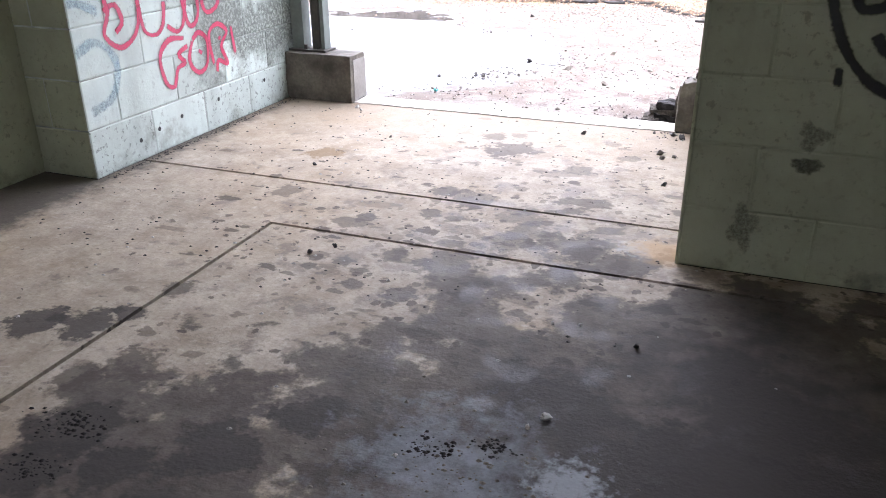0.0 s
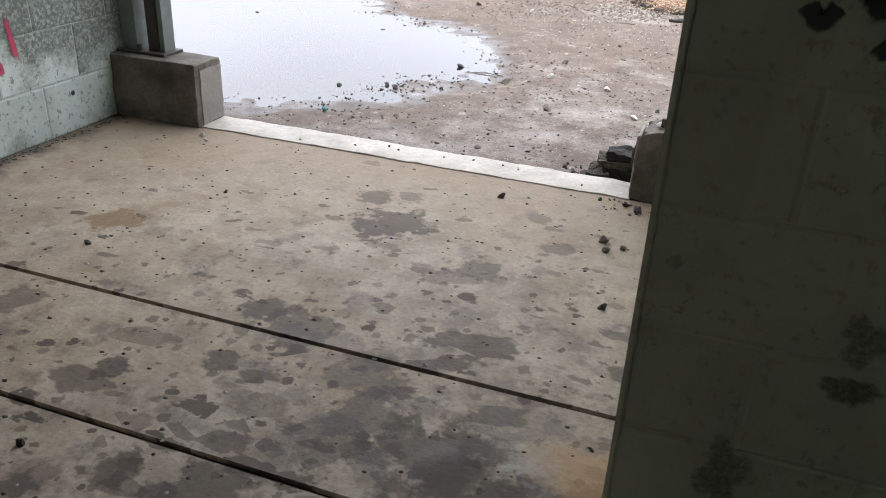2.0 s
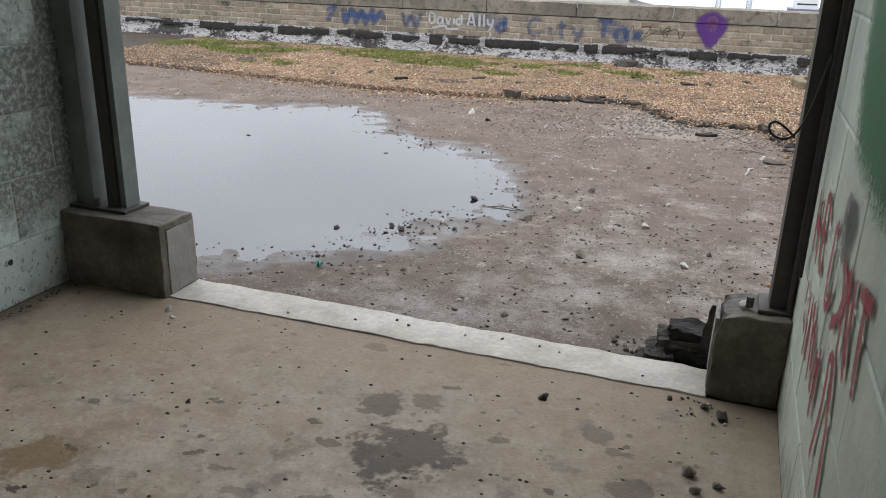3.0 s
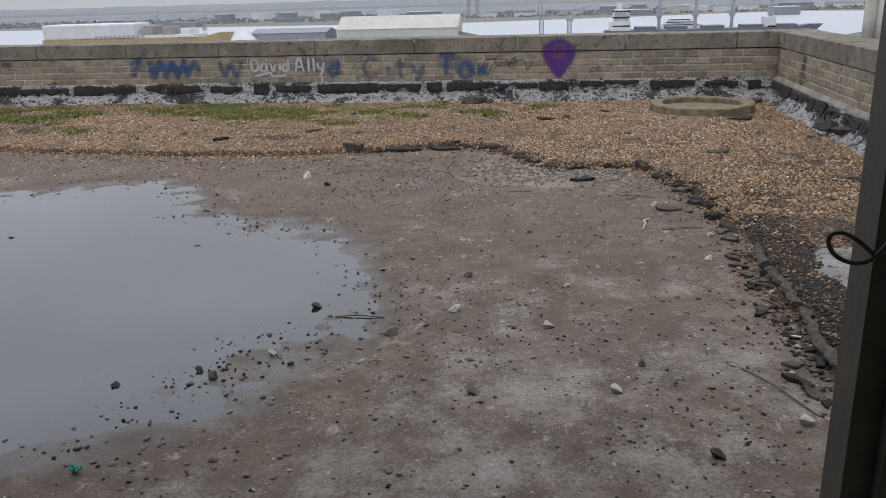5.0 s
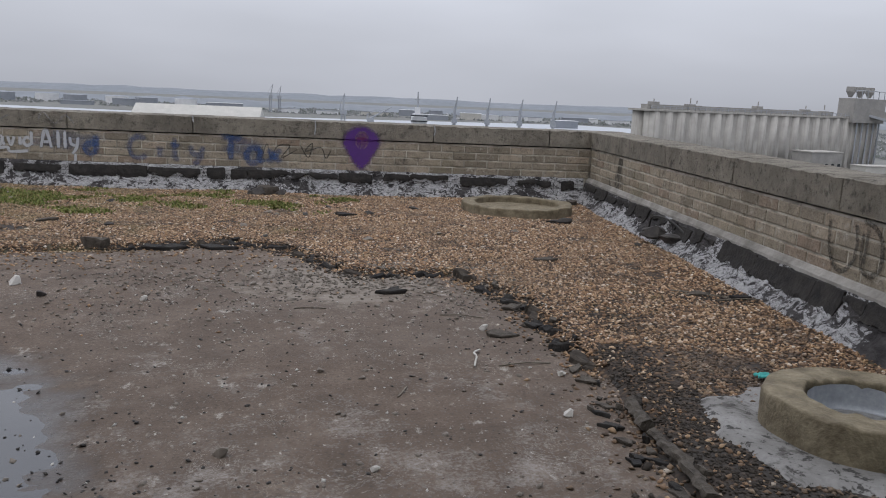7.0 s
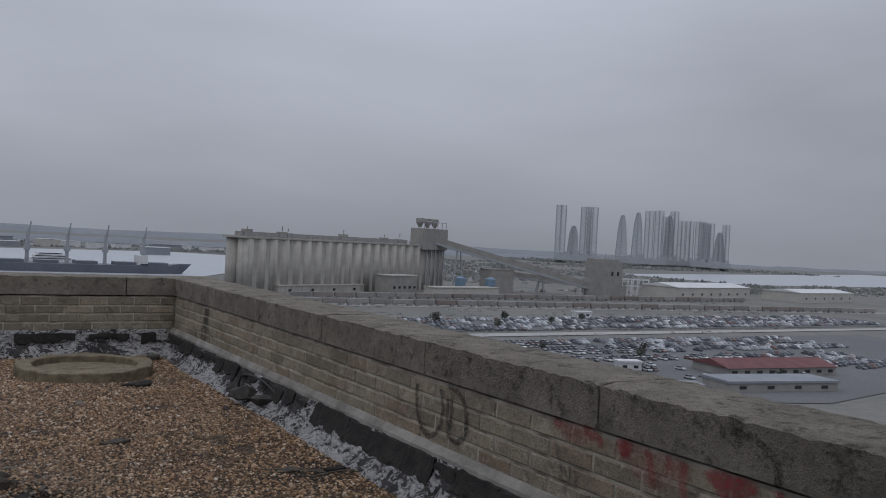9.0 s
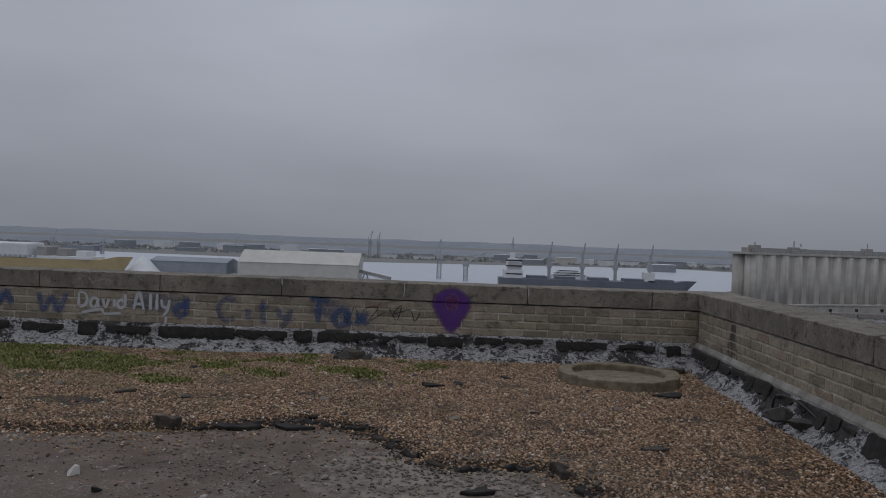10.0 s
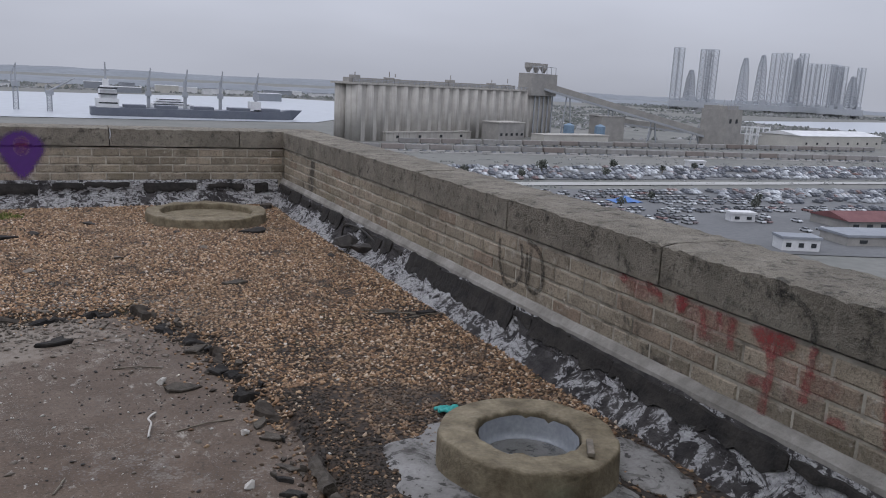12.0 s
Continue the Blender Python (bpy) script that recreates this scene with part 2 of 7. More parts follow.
def roof_material():
    """Bare brown roof deck: dust, pale scuffs, a wet rim round the pool."""
    k = Nodes("roof_deck", 0.85, 0, 0.35)
    big, mid, fine = k.noise(0.8, 5, 0.6), k.noise(4.5, 6, 0.68), k.noise(85, 4, 0.65)
    c = k.ramp(k.span(mid, 0.25, 0.78), (0.0, (0.066, 0.047, 0.034)), (0.5, (0.106, 0.076, 0.056)), (1.0, (0.16, 0.122, 0.094)))
    c = k.mix(k.span(big, 0.4, 0.7, 0.0, 0.5), c, (0.114, 0.091, 0.074))
    grit = k.noise(150, 2, 0.5)
    c = k.mix(k.span(fine, 0.5, 0.72, 0.0, 0.75), c, (0.03, 0.025, 0.022))
    c = k.mix(k.span(k.noise(28, 6, 0.7), 0.58, 0.68, 0.0, 0.6), c, (0.035, 0.03, 0.026))
    c = k.mix(k.span(grit, 0.62, 0.75, 0.0, 0.5), c, (0.26, 0.24, 0.22))
    pale = k.math("ADD", k.noise(2.4, 10, 0.8), k.span(fine, 0.3, 0.7, -0.09, 0.09))
    near_door = k.span(k.away(-0.3, 5.1), 0.3, 2.6, 0.13, 0.0)
    c = k.mix(k.span(k.math("ADD", pale, near_door), 0.57, 0.79, 0.0, 0.7), c, (0.34, 0.315, 0.29))
    scuff = k.noise(11.0, 8, 0.75, k.stretch(1.0, 0.6, 1.0))
    c = k.mix(k.span(scuff, 0.60, 0.68, 0.0, 0.6), c, (0.42, 0.40, 0.36))
    chip = k.noise(38.0, 6, 0.72)
    c = k.mix(k.span(chip, 0.63, 0.68, 0.0, 0.7), c, (0.46, 0.44, 0.40))
    scrape = k.noise(6.0, 7, 0.7, distort=2.0)
    thin = k.span(k.math("ABSOLUTE", k.math("SUBTRACT", scrape, 0.5)), 0.0, 0.007, 1.0, 0.0)
    c = k.mix(k.math("MULTIPLY", thin, k.span(k.noise(2.1, 3), 0.52, 0.62, 0.0, 0.7)), c, (0.42, 0.40, 0.36))
    rubble = k.math("ADD", k.away(-0.45, 8.85), k.span(k.noise(6, 8, 0.75), 0.3, 0.7, -0.5, 0.5))
    c = k.mix(k.span(rubble, 0.25, 0.6, 0.6, 0.0), c, (0.25, 0.22, 0.185))
    wet = k.span(k.math("ADD", k.axis("Z"), k.span(mid, 0.3, 0.7, -0.004, 0.004)), -0.0525, -0.0425, 1.0, 0.0)
    c = k.mix(k.math("MULTIPLY", wet, 0.72), c, (0.028, 0.025, 0.024))
    k.set("Base Color", c)
    k.set("Roughness", k.span(wet, 0.2, 1, 0.85, 0.22))
    k.set("Specular IOR Level", k.span(wet, 0.2, 1, 0.35, 0.5))
    k.bump(k.math("ADD", k.math("MULTIPLY", fine, 0.5), mid), 0.45, 0.006)
    return k.mat


def water_material():
    k = Nodes("still_water", 0.015, 0, 0.5)
    k.set("Base Color", (0.9, 0.93, 0.95)), k.set("IOR", 2.2), k.set("Transmission Weight", 1.0)
    return k.mat


def murky_water_material():
    """Rain water clouded with roof dirt."""
    k = Nodes("murky_water", 0.015, 0, 0.5)
    k.set("Base Color", k.mix(k.span(k.noise(0.8, 4), 0.35, 0.65), (0.019, 0.021, 0.030), (0.034, 0.034, 0.041))), k.set("IOR", 1.95), k.set("Transmission Weight", 0.6)
    k.set("Roughness", k.span(k.noise(3.0, 6, 0.7), 0.5, 0.7, 0.012, 0.09))
    return k.mat


def gravel_bed_material():
    k = Nodes("gravel_bed", 0.9, 0, 0.3)
    cell = k.voronoi(48, "F1", "Color")
    d = k.voronoi(48)
    c = k.ramp(k.n.new("ShaderNodeSeparateColor").outputs[0], (0, (0.045, 0.031, 0.022)), (1, (0.14, 0.09, 0.055)))
    sep = [n for n in k.n if n.type == "SEPARATE_COLOR"][0]
    k.put(sep.inputs[0], cell)
    c = k.mix(k.span(d, 0.3, 0.6, 0.0, 0.9), c, (0.035, 0.027, 0.022))
    dirt = k.math("ADD", k.noise(2.2, 6, 0.7), k.math("MAXIMUM", k.span(k.away(1.0, 6.3), 0.5, 1.2, 0.2, 0.0), k.math("MAXIMUM", k.span(k.away(1.6, 8.45), 0.12, 0.36, 0.16, 0.0), k.span(k.axis("X"), 0.62, 0.9, 0.13, 0.0))))
    c = k.mix(k.span(dirt, 0.55, 0.66, 0.0, 0.9), c, (0.035, 0.031, 0.028))
    green = k.math("ADD", k.noise(2.4, 5, 0.65), k.span(k.away(-3.0, 11.6), 0.6, 3.0, 0.09, -0.1))
    c = k.mix(k.span(green, 0.5, 0.6, 0.0, 0.4), c, (0.10, 0.10, 0.035))
    k.set("Base Color", c)
    k.bump(d, 0.6, -0.01)
    return k.mat


def pebble_material():
    k = Nodes("river_pebbles", 0.7, 0, 0.35)
    c = k.ramp(k.random(True), (0.0, (0.04, 0.026, 0.018)), (0.25, (0.135, 0.076, 0.04)), (0.42, (0.33, 0.19, 0.098)),
               (0.6, (0.21, 0.125, 0.075)), (0.82, (0.46, 0.305, 0.175)), (0.95, (0.56, 0.43, 0.31)), (1.0, (0.66, 0.60, 0.52)))
    dirt = k.math("ADD", k.noise(2.2, 6, 0.7), k.span(k.away(1.0, 6.6), 0.5, 1.5, 0.15, 0.0))
    c = k.mix(k.span(dirt, 0.55, 0.68, 0.0, 0.8), c, (0.04, 0.034, 0.03))
    c = k.mix(k.span(k.noise(5.5, 6, 0.7), 0.56, 0.68, 0.0, 0.6), c, (0.07, 0.048, 0.032))
    green = k.math("ADD", k.noise(2.4, 5, 0.65), k.span(k.away(-3.0, 11.6), 0.6, 3.0, 0.09, -0.1))
    c = k.mix(k.span(green, 0.52, 0.62, 0.0, 0.3), c, (0.11, 0.11, 0.04))
    c = k.mix(k.span(k.noise(0.9, 3), 0.4, 0.7, 0.0, 0.4), c, (0.2, 0.14, 0.09))
    c = k.mix(k.span(k.noise(120, 3), 0.4, 0.75, 0.0, 0.35), c, (0.1, 0.075, 0.06))
    k.set("Base Color", c)
    return k.mat


def painted_block_material(name, paint, bare, edge, amount, bare_at=None, keep_below=0.0):
    """Old paint rubbed off rough block, so that the block shows in patches."""
    k = Nodes(name, 0.75, 0, 0.35)
    worn = k.noise(1.7, 6, 0.7)
    speck = k.noise(55, 4, 0.7)
    blotch = k.noise(6.5, 5, 0.65)
    streak = k.noise(4.0, 4, 0.6, k.stretch(1, 1, 0.12))
    c = k.mix(k.span(blotch, 0.3, 0.7, 0.0, 0.7), paint, tuple(v * 0.72 for v in paint))
    c = k.mix(k.span(streak, 0.52, 0.7, 0.0, 0.4), c, tuple(v * 0.45 for v in paint))
    if bare_at:
        worn = k.math("ADD", worn, k.math("ADD", k.span(k.away(*bare_at), 0.4, 1.0, 0.34, 0.0), k.span(k.random(), 0.0, 1.0, -0.1, 0.1)))
    off = k.span(k.math("ADD", k.math("MULTIPLY", worn, 1.3), k.math("MULTIPLY", speck, 0.36)), amount - 0.07, amount + 0.05)
    if keep_below:
        off = k.math("MULTIPLY", off, k.span(k.axis("Z"), keep_below, keep_below + 0.02, 0.15, 1.0))
    c = k.mix(off, c, k.mix(k.span(speck, 0.45, 0.62), bare, tuple(v * 2.6 for v in bare)))
    flake = k.noise(34, 6, 0.72)
    c = k.mix(k.math("MULTIPLY", k.span(flake, 0.56, 0.62, 0.0, 0.75), k.span(worn, 0.42, 0.56)), c, tuple(v * 0.9 for v in bare))
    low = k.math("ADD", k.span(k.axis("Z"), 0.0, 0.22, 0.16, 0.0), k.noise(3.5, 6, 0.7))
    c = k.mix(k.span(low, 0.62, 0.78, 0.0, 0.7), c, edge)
    c = k.mix(k.math("MULTIPLY", k.span(k.random(), 0, 1), 0.22), c, bare)
    k.set("Base Color", c)
    k.bump(k.math("ADD", k.math("MULTIPLY", speck, 0.8), blotch), 0.5, 0.004)
    return k.mat


def brick_material():
    k = Nodes("weathered_brick", 0.9, 0, 0.25)
    n, fine = k.noise(9, 6, 0.65), k.noise(110, 4, 0.65)
    c = k.ramp(k.random(), (0.0, (0.20, 0.172, 0.132)), (0.3, (0.29, 0.25, 0.195)), (0.55, (0.33, 0.285, 0.22)),
               (0.8, (0.39, 0.33, 0.255)), (1.0, (0.27, 0.205, 0.155)))
    c = k.mix(k.span(n, 0.42, 0.7, 0.0, 0.55), c, (0.13, 0.11, 0.085))
    c = k.mix(k.span(fine, 0.48, 0.72, 0.0, 0.6), c, (0.06, 0.05, 0.04))
    c = k.mix(k.span(k.noise(17, 6, 0.72), 0.56, 0.66, 0.0, 0.55), c, (0.46, 0.43, 0.37))
    black = k.noise(1.9, 7, 0.72, distort=0.5)
    c = k.mix(k.span(black, 0.58, 0.66, 0.0, 0.85), c, (0.038, 0.035, 0.03))
    c = k.mix(k.span(k.noise(36, 6, 0.75), 0.58, 0.66, 0.0, 0.6), c, (0.05, 0.045, 0.038))
    moss = k.noise(1.3, 5, 0.6)
    c = k.mix(k.span(moss, 0.55, 0.72, 0.0, 0.35), c, (0.12, 0.11, 0.05))
    k.set("Base Color", c)
    k.bump(k.math("ADD", n, k.math("ADD", fine, k.noise(32, 5, 0.7))), 0.9, 0.007)
    return k.mat


def coping_material():
    k = Nodes("weathered_cast_stone", 0.92, 0, 0.25)
    n, fine = k.noise(5, 7, 0.68), k.noise(90, 4, 0.7)
    c = k.mix(k.span(n, 0.32, 0.68), (0.17, 0.152, 0.124), (0.325, 0.295, 0.245))
    pits = k.noise(38, 6, 0.75)
    c = k.mix(k.span(k.noise(11, 9, 0.76), 0.53, 0.64, 0.0, 0.8), c, (0.048, 0.044, 0.038))
    c = k.mix(k.span(pits, 0.56, 0.66, 0.0, 0.7), c, (0.03, 0.028, 0.025))
    c = k.mix(k.span(k.noise(24, 7, 0.75), 0.6, 0.7, 0.0, 0.6), c, (0.36, 0.345, 0.31))
    c = k.mix(k.span(k.noise(1.2, 5, 0.6), 0.5, 0.68, 0.0, 0.5), c, (0.085, 0.08, 0.068))
    c = k.mix(k.span(fine, 0.55, 0.8, 0.0, 0.5), c, (0.06, 0.055, 0.05))
    k.set("Base Color", c)
    k.bump(k.math("ADD", n, k.math("ADD", fine, k.math("MULTIPLY", pits, 1.5))), 1.0, 0.014)
    return k.mat


def flashing_material(amount, tarred_to=None):
    """Black roofing tar under flaking aluminium paint."""
    k = Nodes("tar_flashing", 0.75, 0, 0.2)
    n = k.noise(2.6, 6, 0.6, k.stretch(1, 1, 1.6))
    fine = k.noise(60, 4, 0.7)
    wrinkle = k.noise(16, 7, 0.7, distort=1.6)
    s = k.span(k.math("ADD", n, k.math("ADD", k.span(fine, 0.3, 0.7, -0.04, 0.04), k.span(wrinkle, 0.3, 0.7, -0.10, 0.10))), amount, amount + 0.02)
    fold = k.noise(7, 5, 0.6, k.stretch(1, 1, 2.2), distort=1.2)
    crack = k.span(k.math("ABSOLUTE", k.math("SUBTRACT", fold, 0.5)), 0.003, 0.018, 1.0, 0.0)
    s = k.math("MULTIPLY", s, k.math("SUBTRACT", 1.0, crack))
    s = k.math("MULTIPLY", s, k.span(k.noise(11, 6, 0.66, k.stretch(1, 1, 2.4), distort=1.2), 0.41, 0.46))
    if tarred_to:
        bare = k.math("ADD", k.noise(9, 5, 0.65, distort=1.4), k.span(k.axis("Y"), tarred_to, tarred_to + 0.9, 0.0, 0.32))
        s = k.math("MULTIPLY", s, k.span(bare, 0.47, 0.52))
    silver = k.mix(k.span(fine, 0.35, 0.7), (0.46, 0.46, 0.465), (0.2, 0.2, 0.205))
    tar = k.mix(k.span(k.noise(12, 5), 0.3, 0.7), (0.016, 0.015, 0.016), (0.075, 0.07, 0.07))
    k.set("Base Color", k.mix(s, tar, silver))
    k.set("Roughness", k.span(s, 0, 1, 0.8, 0.5))
    k.set("Metallic", k.math("MULTIPLY", s, 0.25))
    k.bump(k.math("ADD", k.math("MULTIPLY", fold, 2.0), k.math("ADD", wrinkle, k.math("MULTIPLY", fine, 0.3))), 0.9, 0.02)
    return k.mat


def spray_material(name, colour, thick=0.9):
    """Spray paint that thins out towards the edge of a stroke."""
    k = Nodes(name, 0.6, 0, 0.4)
    k.set("Base Color", k.mix(k.span(k.noise(20, 4), 0.3, 0.7, 0.0, 0.5), colour, tuple(v * 0.7 for v in colour)))
    cover = k.math("ADD", k.attribute("cover"), k.span(k.noise(90, 4, 0.75), 0.25, 0.75, -0.45, 0.25))
    k.set("Alpha", k.span(cover, 0.15, 0.7, 0.0, thick))
    return k.mat


def leaf_material():
    k = Nodes("moss_and_weeds", 0.8, 0, 0.3)
    k.set("Base Color", k.ramp(k.random(True), (0, (0.06, 0.08, 0.018)), (0.4, (0.115, 0.145, 0.032)), (0.7, (0.18, 0.19, 0.055)), (1, (0.21, 0.165, 0.08))))
    return k.mat


def car_paint_material():
    k = Nodes("car_paint", 0.35, 0, 0.5)
    k.set("Base Color", k.ramp(k.random(), (0, (0.55, 0.57, 0.6)), (0.2, (0.3, 0.32, 0.35)), (0.38, (0.06, 0.065, 0.075)), (0.52, (0.66, 0.68, 0.7)),
                               (0.66, (0.1, 0.11, 0.135)), (0.84, (0.16, 0.17, 0.19)), (0.93, (0.22, 0.11, 0.1)), (1, (0.55, 0.57, 0.6))))
    return k.mat


def car_field_material():
    k = Nodes("parked_car_paint", 0.4, 0, 0.5)
    k.set("Base Color", k.ramp(k.random(True), (0, (0.5, 0.53, 0.56)), (0.14, (0.2, 0.215, 0.24)), (0.32, (0.05, 0.055, 0.066)), (0.52, (0.66, 0.69, 0.72)),
                               (0.64, (0.09, 0.10, 0.12)), (0.87, (0.13, 0.14, 0.16)), (0.94, (0.2, 0.13, 0.12)), (1, (0.55, 0.58, 0.6))))
    return k.mat


X_BARE = -2.38   # the wall on which the paint has gone by the door
FLOOR, ROOF, WATER, POOL_WATER = floor_material(), roof_material(), water_material(), murky_water_material()
BED, PEBBLE = gravel_bed_material(), pebble_material()
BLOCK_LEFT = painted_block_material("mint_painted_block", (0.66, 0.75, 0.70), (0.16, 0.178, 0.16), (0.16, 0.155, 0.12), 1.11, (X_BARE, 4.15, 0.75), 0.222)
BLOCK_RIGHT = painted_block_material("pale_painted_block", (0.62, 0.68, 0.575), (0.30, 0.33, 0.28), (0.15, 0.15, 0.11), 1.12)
# darker olive tone for the pier, the left wall's end and the room
BLOCK_DARK = painted_block_material("darker_olive_block", (0.36, 0.385, 0.27), (0.2, 0.205, 0.15), (0.05, 0.048, 0.038), 1.1)
MORTAR = plain("mortar", (0.56, 0.52, 0.44), (0.10, 0.088, 0.07), 7.0, 0.95)
WALL_MORTAR = plain("painted_mortar", (0.62, 0.69, 0.64), (0.20, 0.21, 0.19), 7, 0.95)
BRICK, COPING = brick_material(), coping_material()
FLASH_N, FLASH_E, TAR_PLAIN = flashing_material(0.46), flashing_material(0.45, 7.5), flashing_material(0.56)
LEDGE = plain("pale_render", (0.33, 0.315, 0.29), (0.14, 0.13, 0.115), 6, 0.9, bump=0.7, fine=40, depth=0.01)
CONCRETE = plain("grey_concrete", (0.24, 0.22, 0.20), (0.36, 0.34, 0.31), 4, 0.85)
STUB = plain("dirty_concrete", (0.06, 0.053, 0.043), (0.23, 0.205, 0.17), 6, 0.85, depth=0.008)
SILL = plain("whitewashed_sill", (0.38, 0.35, 0.30), (0.66, 0.625, 0.56), 5, 0.85)
STEEL_GREEN = plain("green_painted_steel", (0.20, 0.235, 0.215), (0.11, 0.125, 0.115), 6, 0.5)
STEEL_DARK = plain("dark_rusty_steel", (0.05, 0.048, 0.042), (0.095, 0.082, 0.066), 9, 0.6)
TAR = plain("roofing_tar", (0.016, 0.015, 0.015), (0.05, 0.046, 0.042), 12, 0.85, spec=0.2, bump=0.6, depth=0.01)
STONE_DARK = plain("dark_rubble", (0.03, 0.028, 0.027), (0.08, 0.072, 0.066), 20, 0.8, depth=0.01)
STONE_PALE = plain("pale_rubble", (0.42, 0.40, 0.37), (0.58, 0.56, 0.52), 20, 0.85, depth=0.01)
STONE_MID = plain("brown_rubble", (0.14, 0.12, 0.10), (0.24, 0.21, 0.18), 20, 0.85, depth=0.01)
WELL = plain("mossy_concrete", (0.105, 0.083, 0.05), (0.265, 0.225, 0.155), 14, 0.85, bump=0.6, depth=0.01)


def apron_material():
    """Weathered silver paint on poured mortar: pale, with black specks and worn edges."""
    k = Nodes("worn_silver_mortar", 0.75, 0.05, 0.3)
    big, fine = k.noise(6, 6, 0.68), k.noise(70, 4, 0.7)
    c = k.mix(k.span(big, 0.35, 0.65), (0.27, 0.265, 0.255), (0.155, 0.148, 0.14))
    c = k.mix(k.span(fine, 0.5, 0.75, 0.0, 0.6), c, (0.14, 0.135, 0.13))
    c = k.mix(k.span(k.noise(24, 5, 0.65), 0.57, 0.61, 0.0, 0.9), c, (0.03, 0.028, 0.026))
    c = k.mix(k.span(k.noise(5, 6, 0.7, distort=0.8), 0.53, 0.60, 0.0, 0.8), c, (0.06, 0.055, 0.05))
    k.set("Base Color", c)
    k.bump(k.math("ADD", big, fine), 0.6, 0.008)
    return k.mat


APRON = apron_material()
TEAL = plain("teal_plastic", (0.03, 0.30, 0.28), (0.05, 0.40, 0.37), 20, 0.5)
WHITE_PLASTIC = plain("white_plastic", (0.66, 0.66, 0.63), (0.55, 0.55, 0.52), 30, 0.5)
WOOD = plain("grey_wood", (0.10, 0.085, 0.066), (0.24, 0.21, 0.17), 20, 0.85)
RUBBER = plain("black_cable", (0.02, 0.02, 0.02), (0.05, 0.045, 0.04), 20, 0.6)
WEED = leaf_material()
PURPLE, BLUE = spray_material("purple_spray", (0.085, 0.018, 0.2), 0.82), spray_material("blue_spray", (0.03, 0.075, 0.2), 0.78)
WHITE, BLACK = spray_material("white_spray", (0.48, 0.49, 0.51), 0.85), spray_material("black_spray", (0.02, 0.022, 0.022))
PINK, RED = spray_material("pink_spray", (0.62, 0.05, 0.13)), spray_material("red_spray", (0.33, 0.03, 0.045))
GREEN, SKYBLUE = spray_material("green_spray", (0.015, 0.16, 0.055)), spray_material("light_blue_spray", (0.10, 0.27, 0.42), 0.6)
FADED_RED = spray_material("faded_red_spray", (0.29, 0.045, 0.05), 0.74)
ROLL = plain("cracked_roofing_roll", (0.055, 0.047, 0.04), (0.125, 0.11, 0.092), 22, 0.9, spec=0.2, bump=0.8, depth=0.012)
DIRT = plain("dark_roof_dirt", (0.035, 0.03, 0.026), (0.085, 0.072, 0.06), 25, 0.95, spec=0.15)
SOOT = spray_material("soot_smear", (0.03, 0.026, 0.02), 0.62)


# ---- helpers for meshes ----
def link_mesh(name, verts, faces, material, parent=None, smooth=False, cover=None):
    me = bpy.data.meshes.new(name)
    me.from_pydata([tuple(v) for v in verts], [], [tuple(f) for f in faces])
    me.materials.append(material)
    if smooth:
        me.shade_smooth()
    if cover is not None:
        me.attributes.new("cover", "FLOAT", "POINT").data.foreach_set("value", list(cover))
    ob = new(name, me)
    ob.parent = parent
    return ob


def part(name, bm, material, parent=None, label="", smooth=False):
    bmesh.ops.recalc_face_normals(bm, faces=bm.faces)
    me = bpy.data.meshes.new(name)
    bm.to_mesh(me)
    bm.free()
    me.materials.append(material)
    if smooth:
        me.shade_smooth()
    ob = new(name, me)
    ob.parent = parent
    if label:
        ob["label"] = label
    return ob


def add_box(bm, x0, x1, y0, y1, z0, z1, bevel=0.0, m=None):
    made = bmesh.ops.create_cube(bm, size=1.0)["verts"]
    bmesh.ops.scale(bm, vec=(x1 - x0, y1 - y0, z1 - z0), verts=made)
    bmesh.ops.translate(bm, vec=((x0 + x1) / 2, (y0 + y1) / 2, (z0 + z1) / 2), verts=made)
    if bevel:
        edges = list({e for v in made for e in v.link_edges})
        made = bmesh.ops.bevel(bm, geom=edges, offset=bevel, segments=2, affect="EDGES", profile=0.6)["verts"]
    if m is not None:
        bmesh.ops.transform(bm, matrix=m, verts=list(made))
    return made


def box(name, x0, x1, y0, y1, z0, z1, material, parent=None, bevel=0.0, label=""):
    bm = bmesh.new()
    add_box(bm, x0, x1, y0, y1, z0, z1, bevel)
    return part(name, bm, material, parent, label)


def add_rod(bm, a, b, r0, r1=None, sides=6):
    a, b = Vector(a), Vector(b)
    d = b - a
    m = Matrix.Translation((a + b) / 2) @ d.to_track_quat("Z", "Y").to_matrix().to_4x4()
    return bmesh.ops.create_cone(bm, cap_ends=True, segments=sides, radius1=r0, radius2=r0 if r1 is None else r1, depth=d.length, matrix=m)["verts"]


def empty(name, x=0, y=0, z=0, rz=0):
    ob = new(name)
    ob.matrix_basis = pose(x, y, z, 0, 0, rz)
    return ob


def structure(ob, label, category):
    return tagged(ob, label, category, kind="structure")


def rough_up(bm, amount, scale, seed=0):
    for v in bm.verts:
        v.co += noise.noise_vector(v.co * scale + Vector((seed * 7.1, seed * 3.3, seed))) * amount


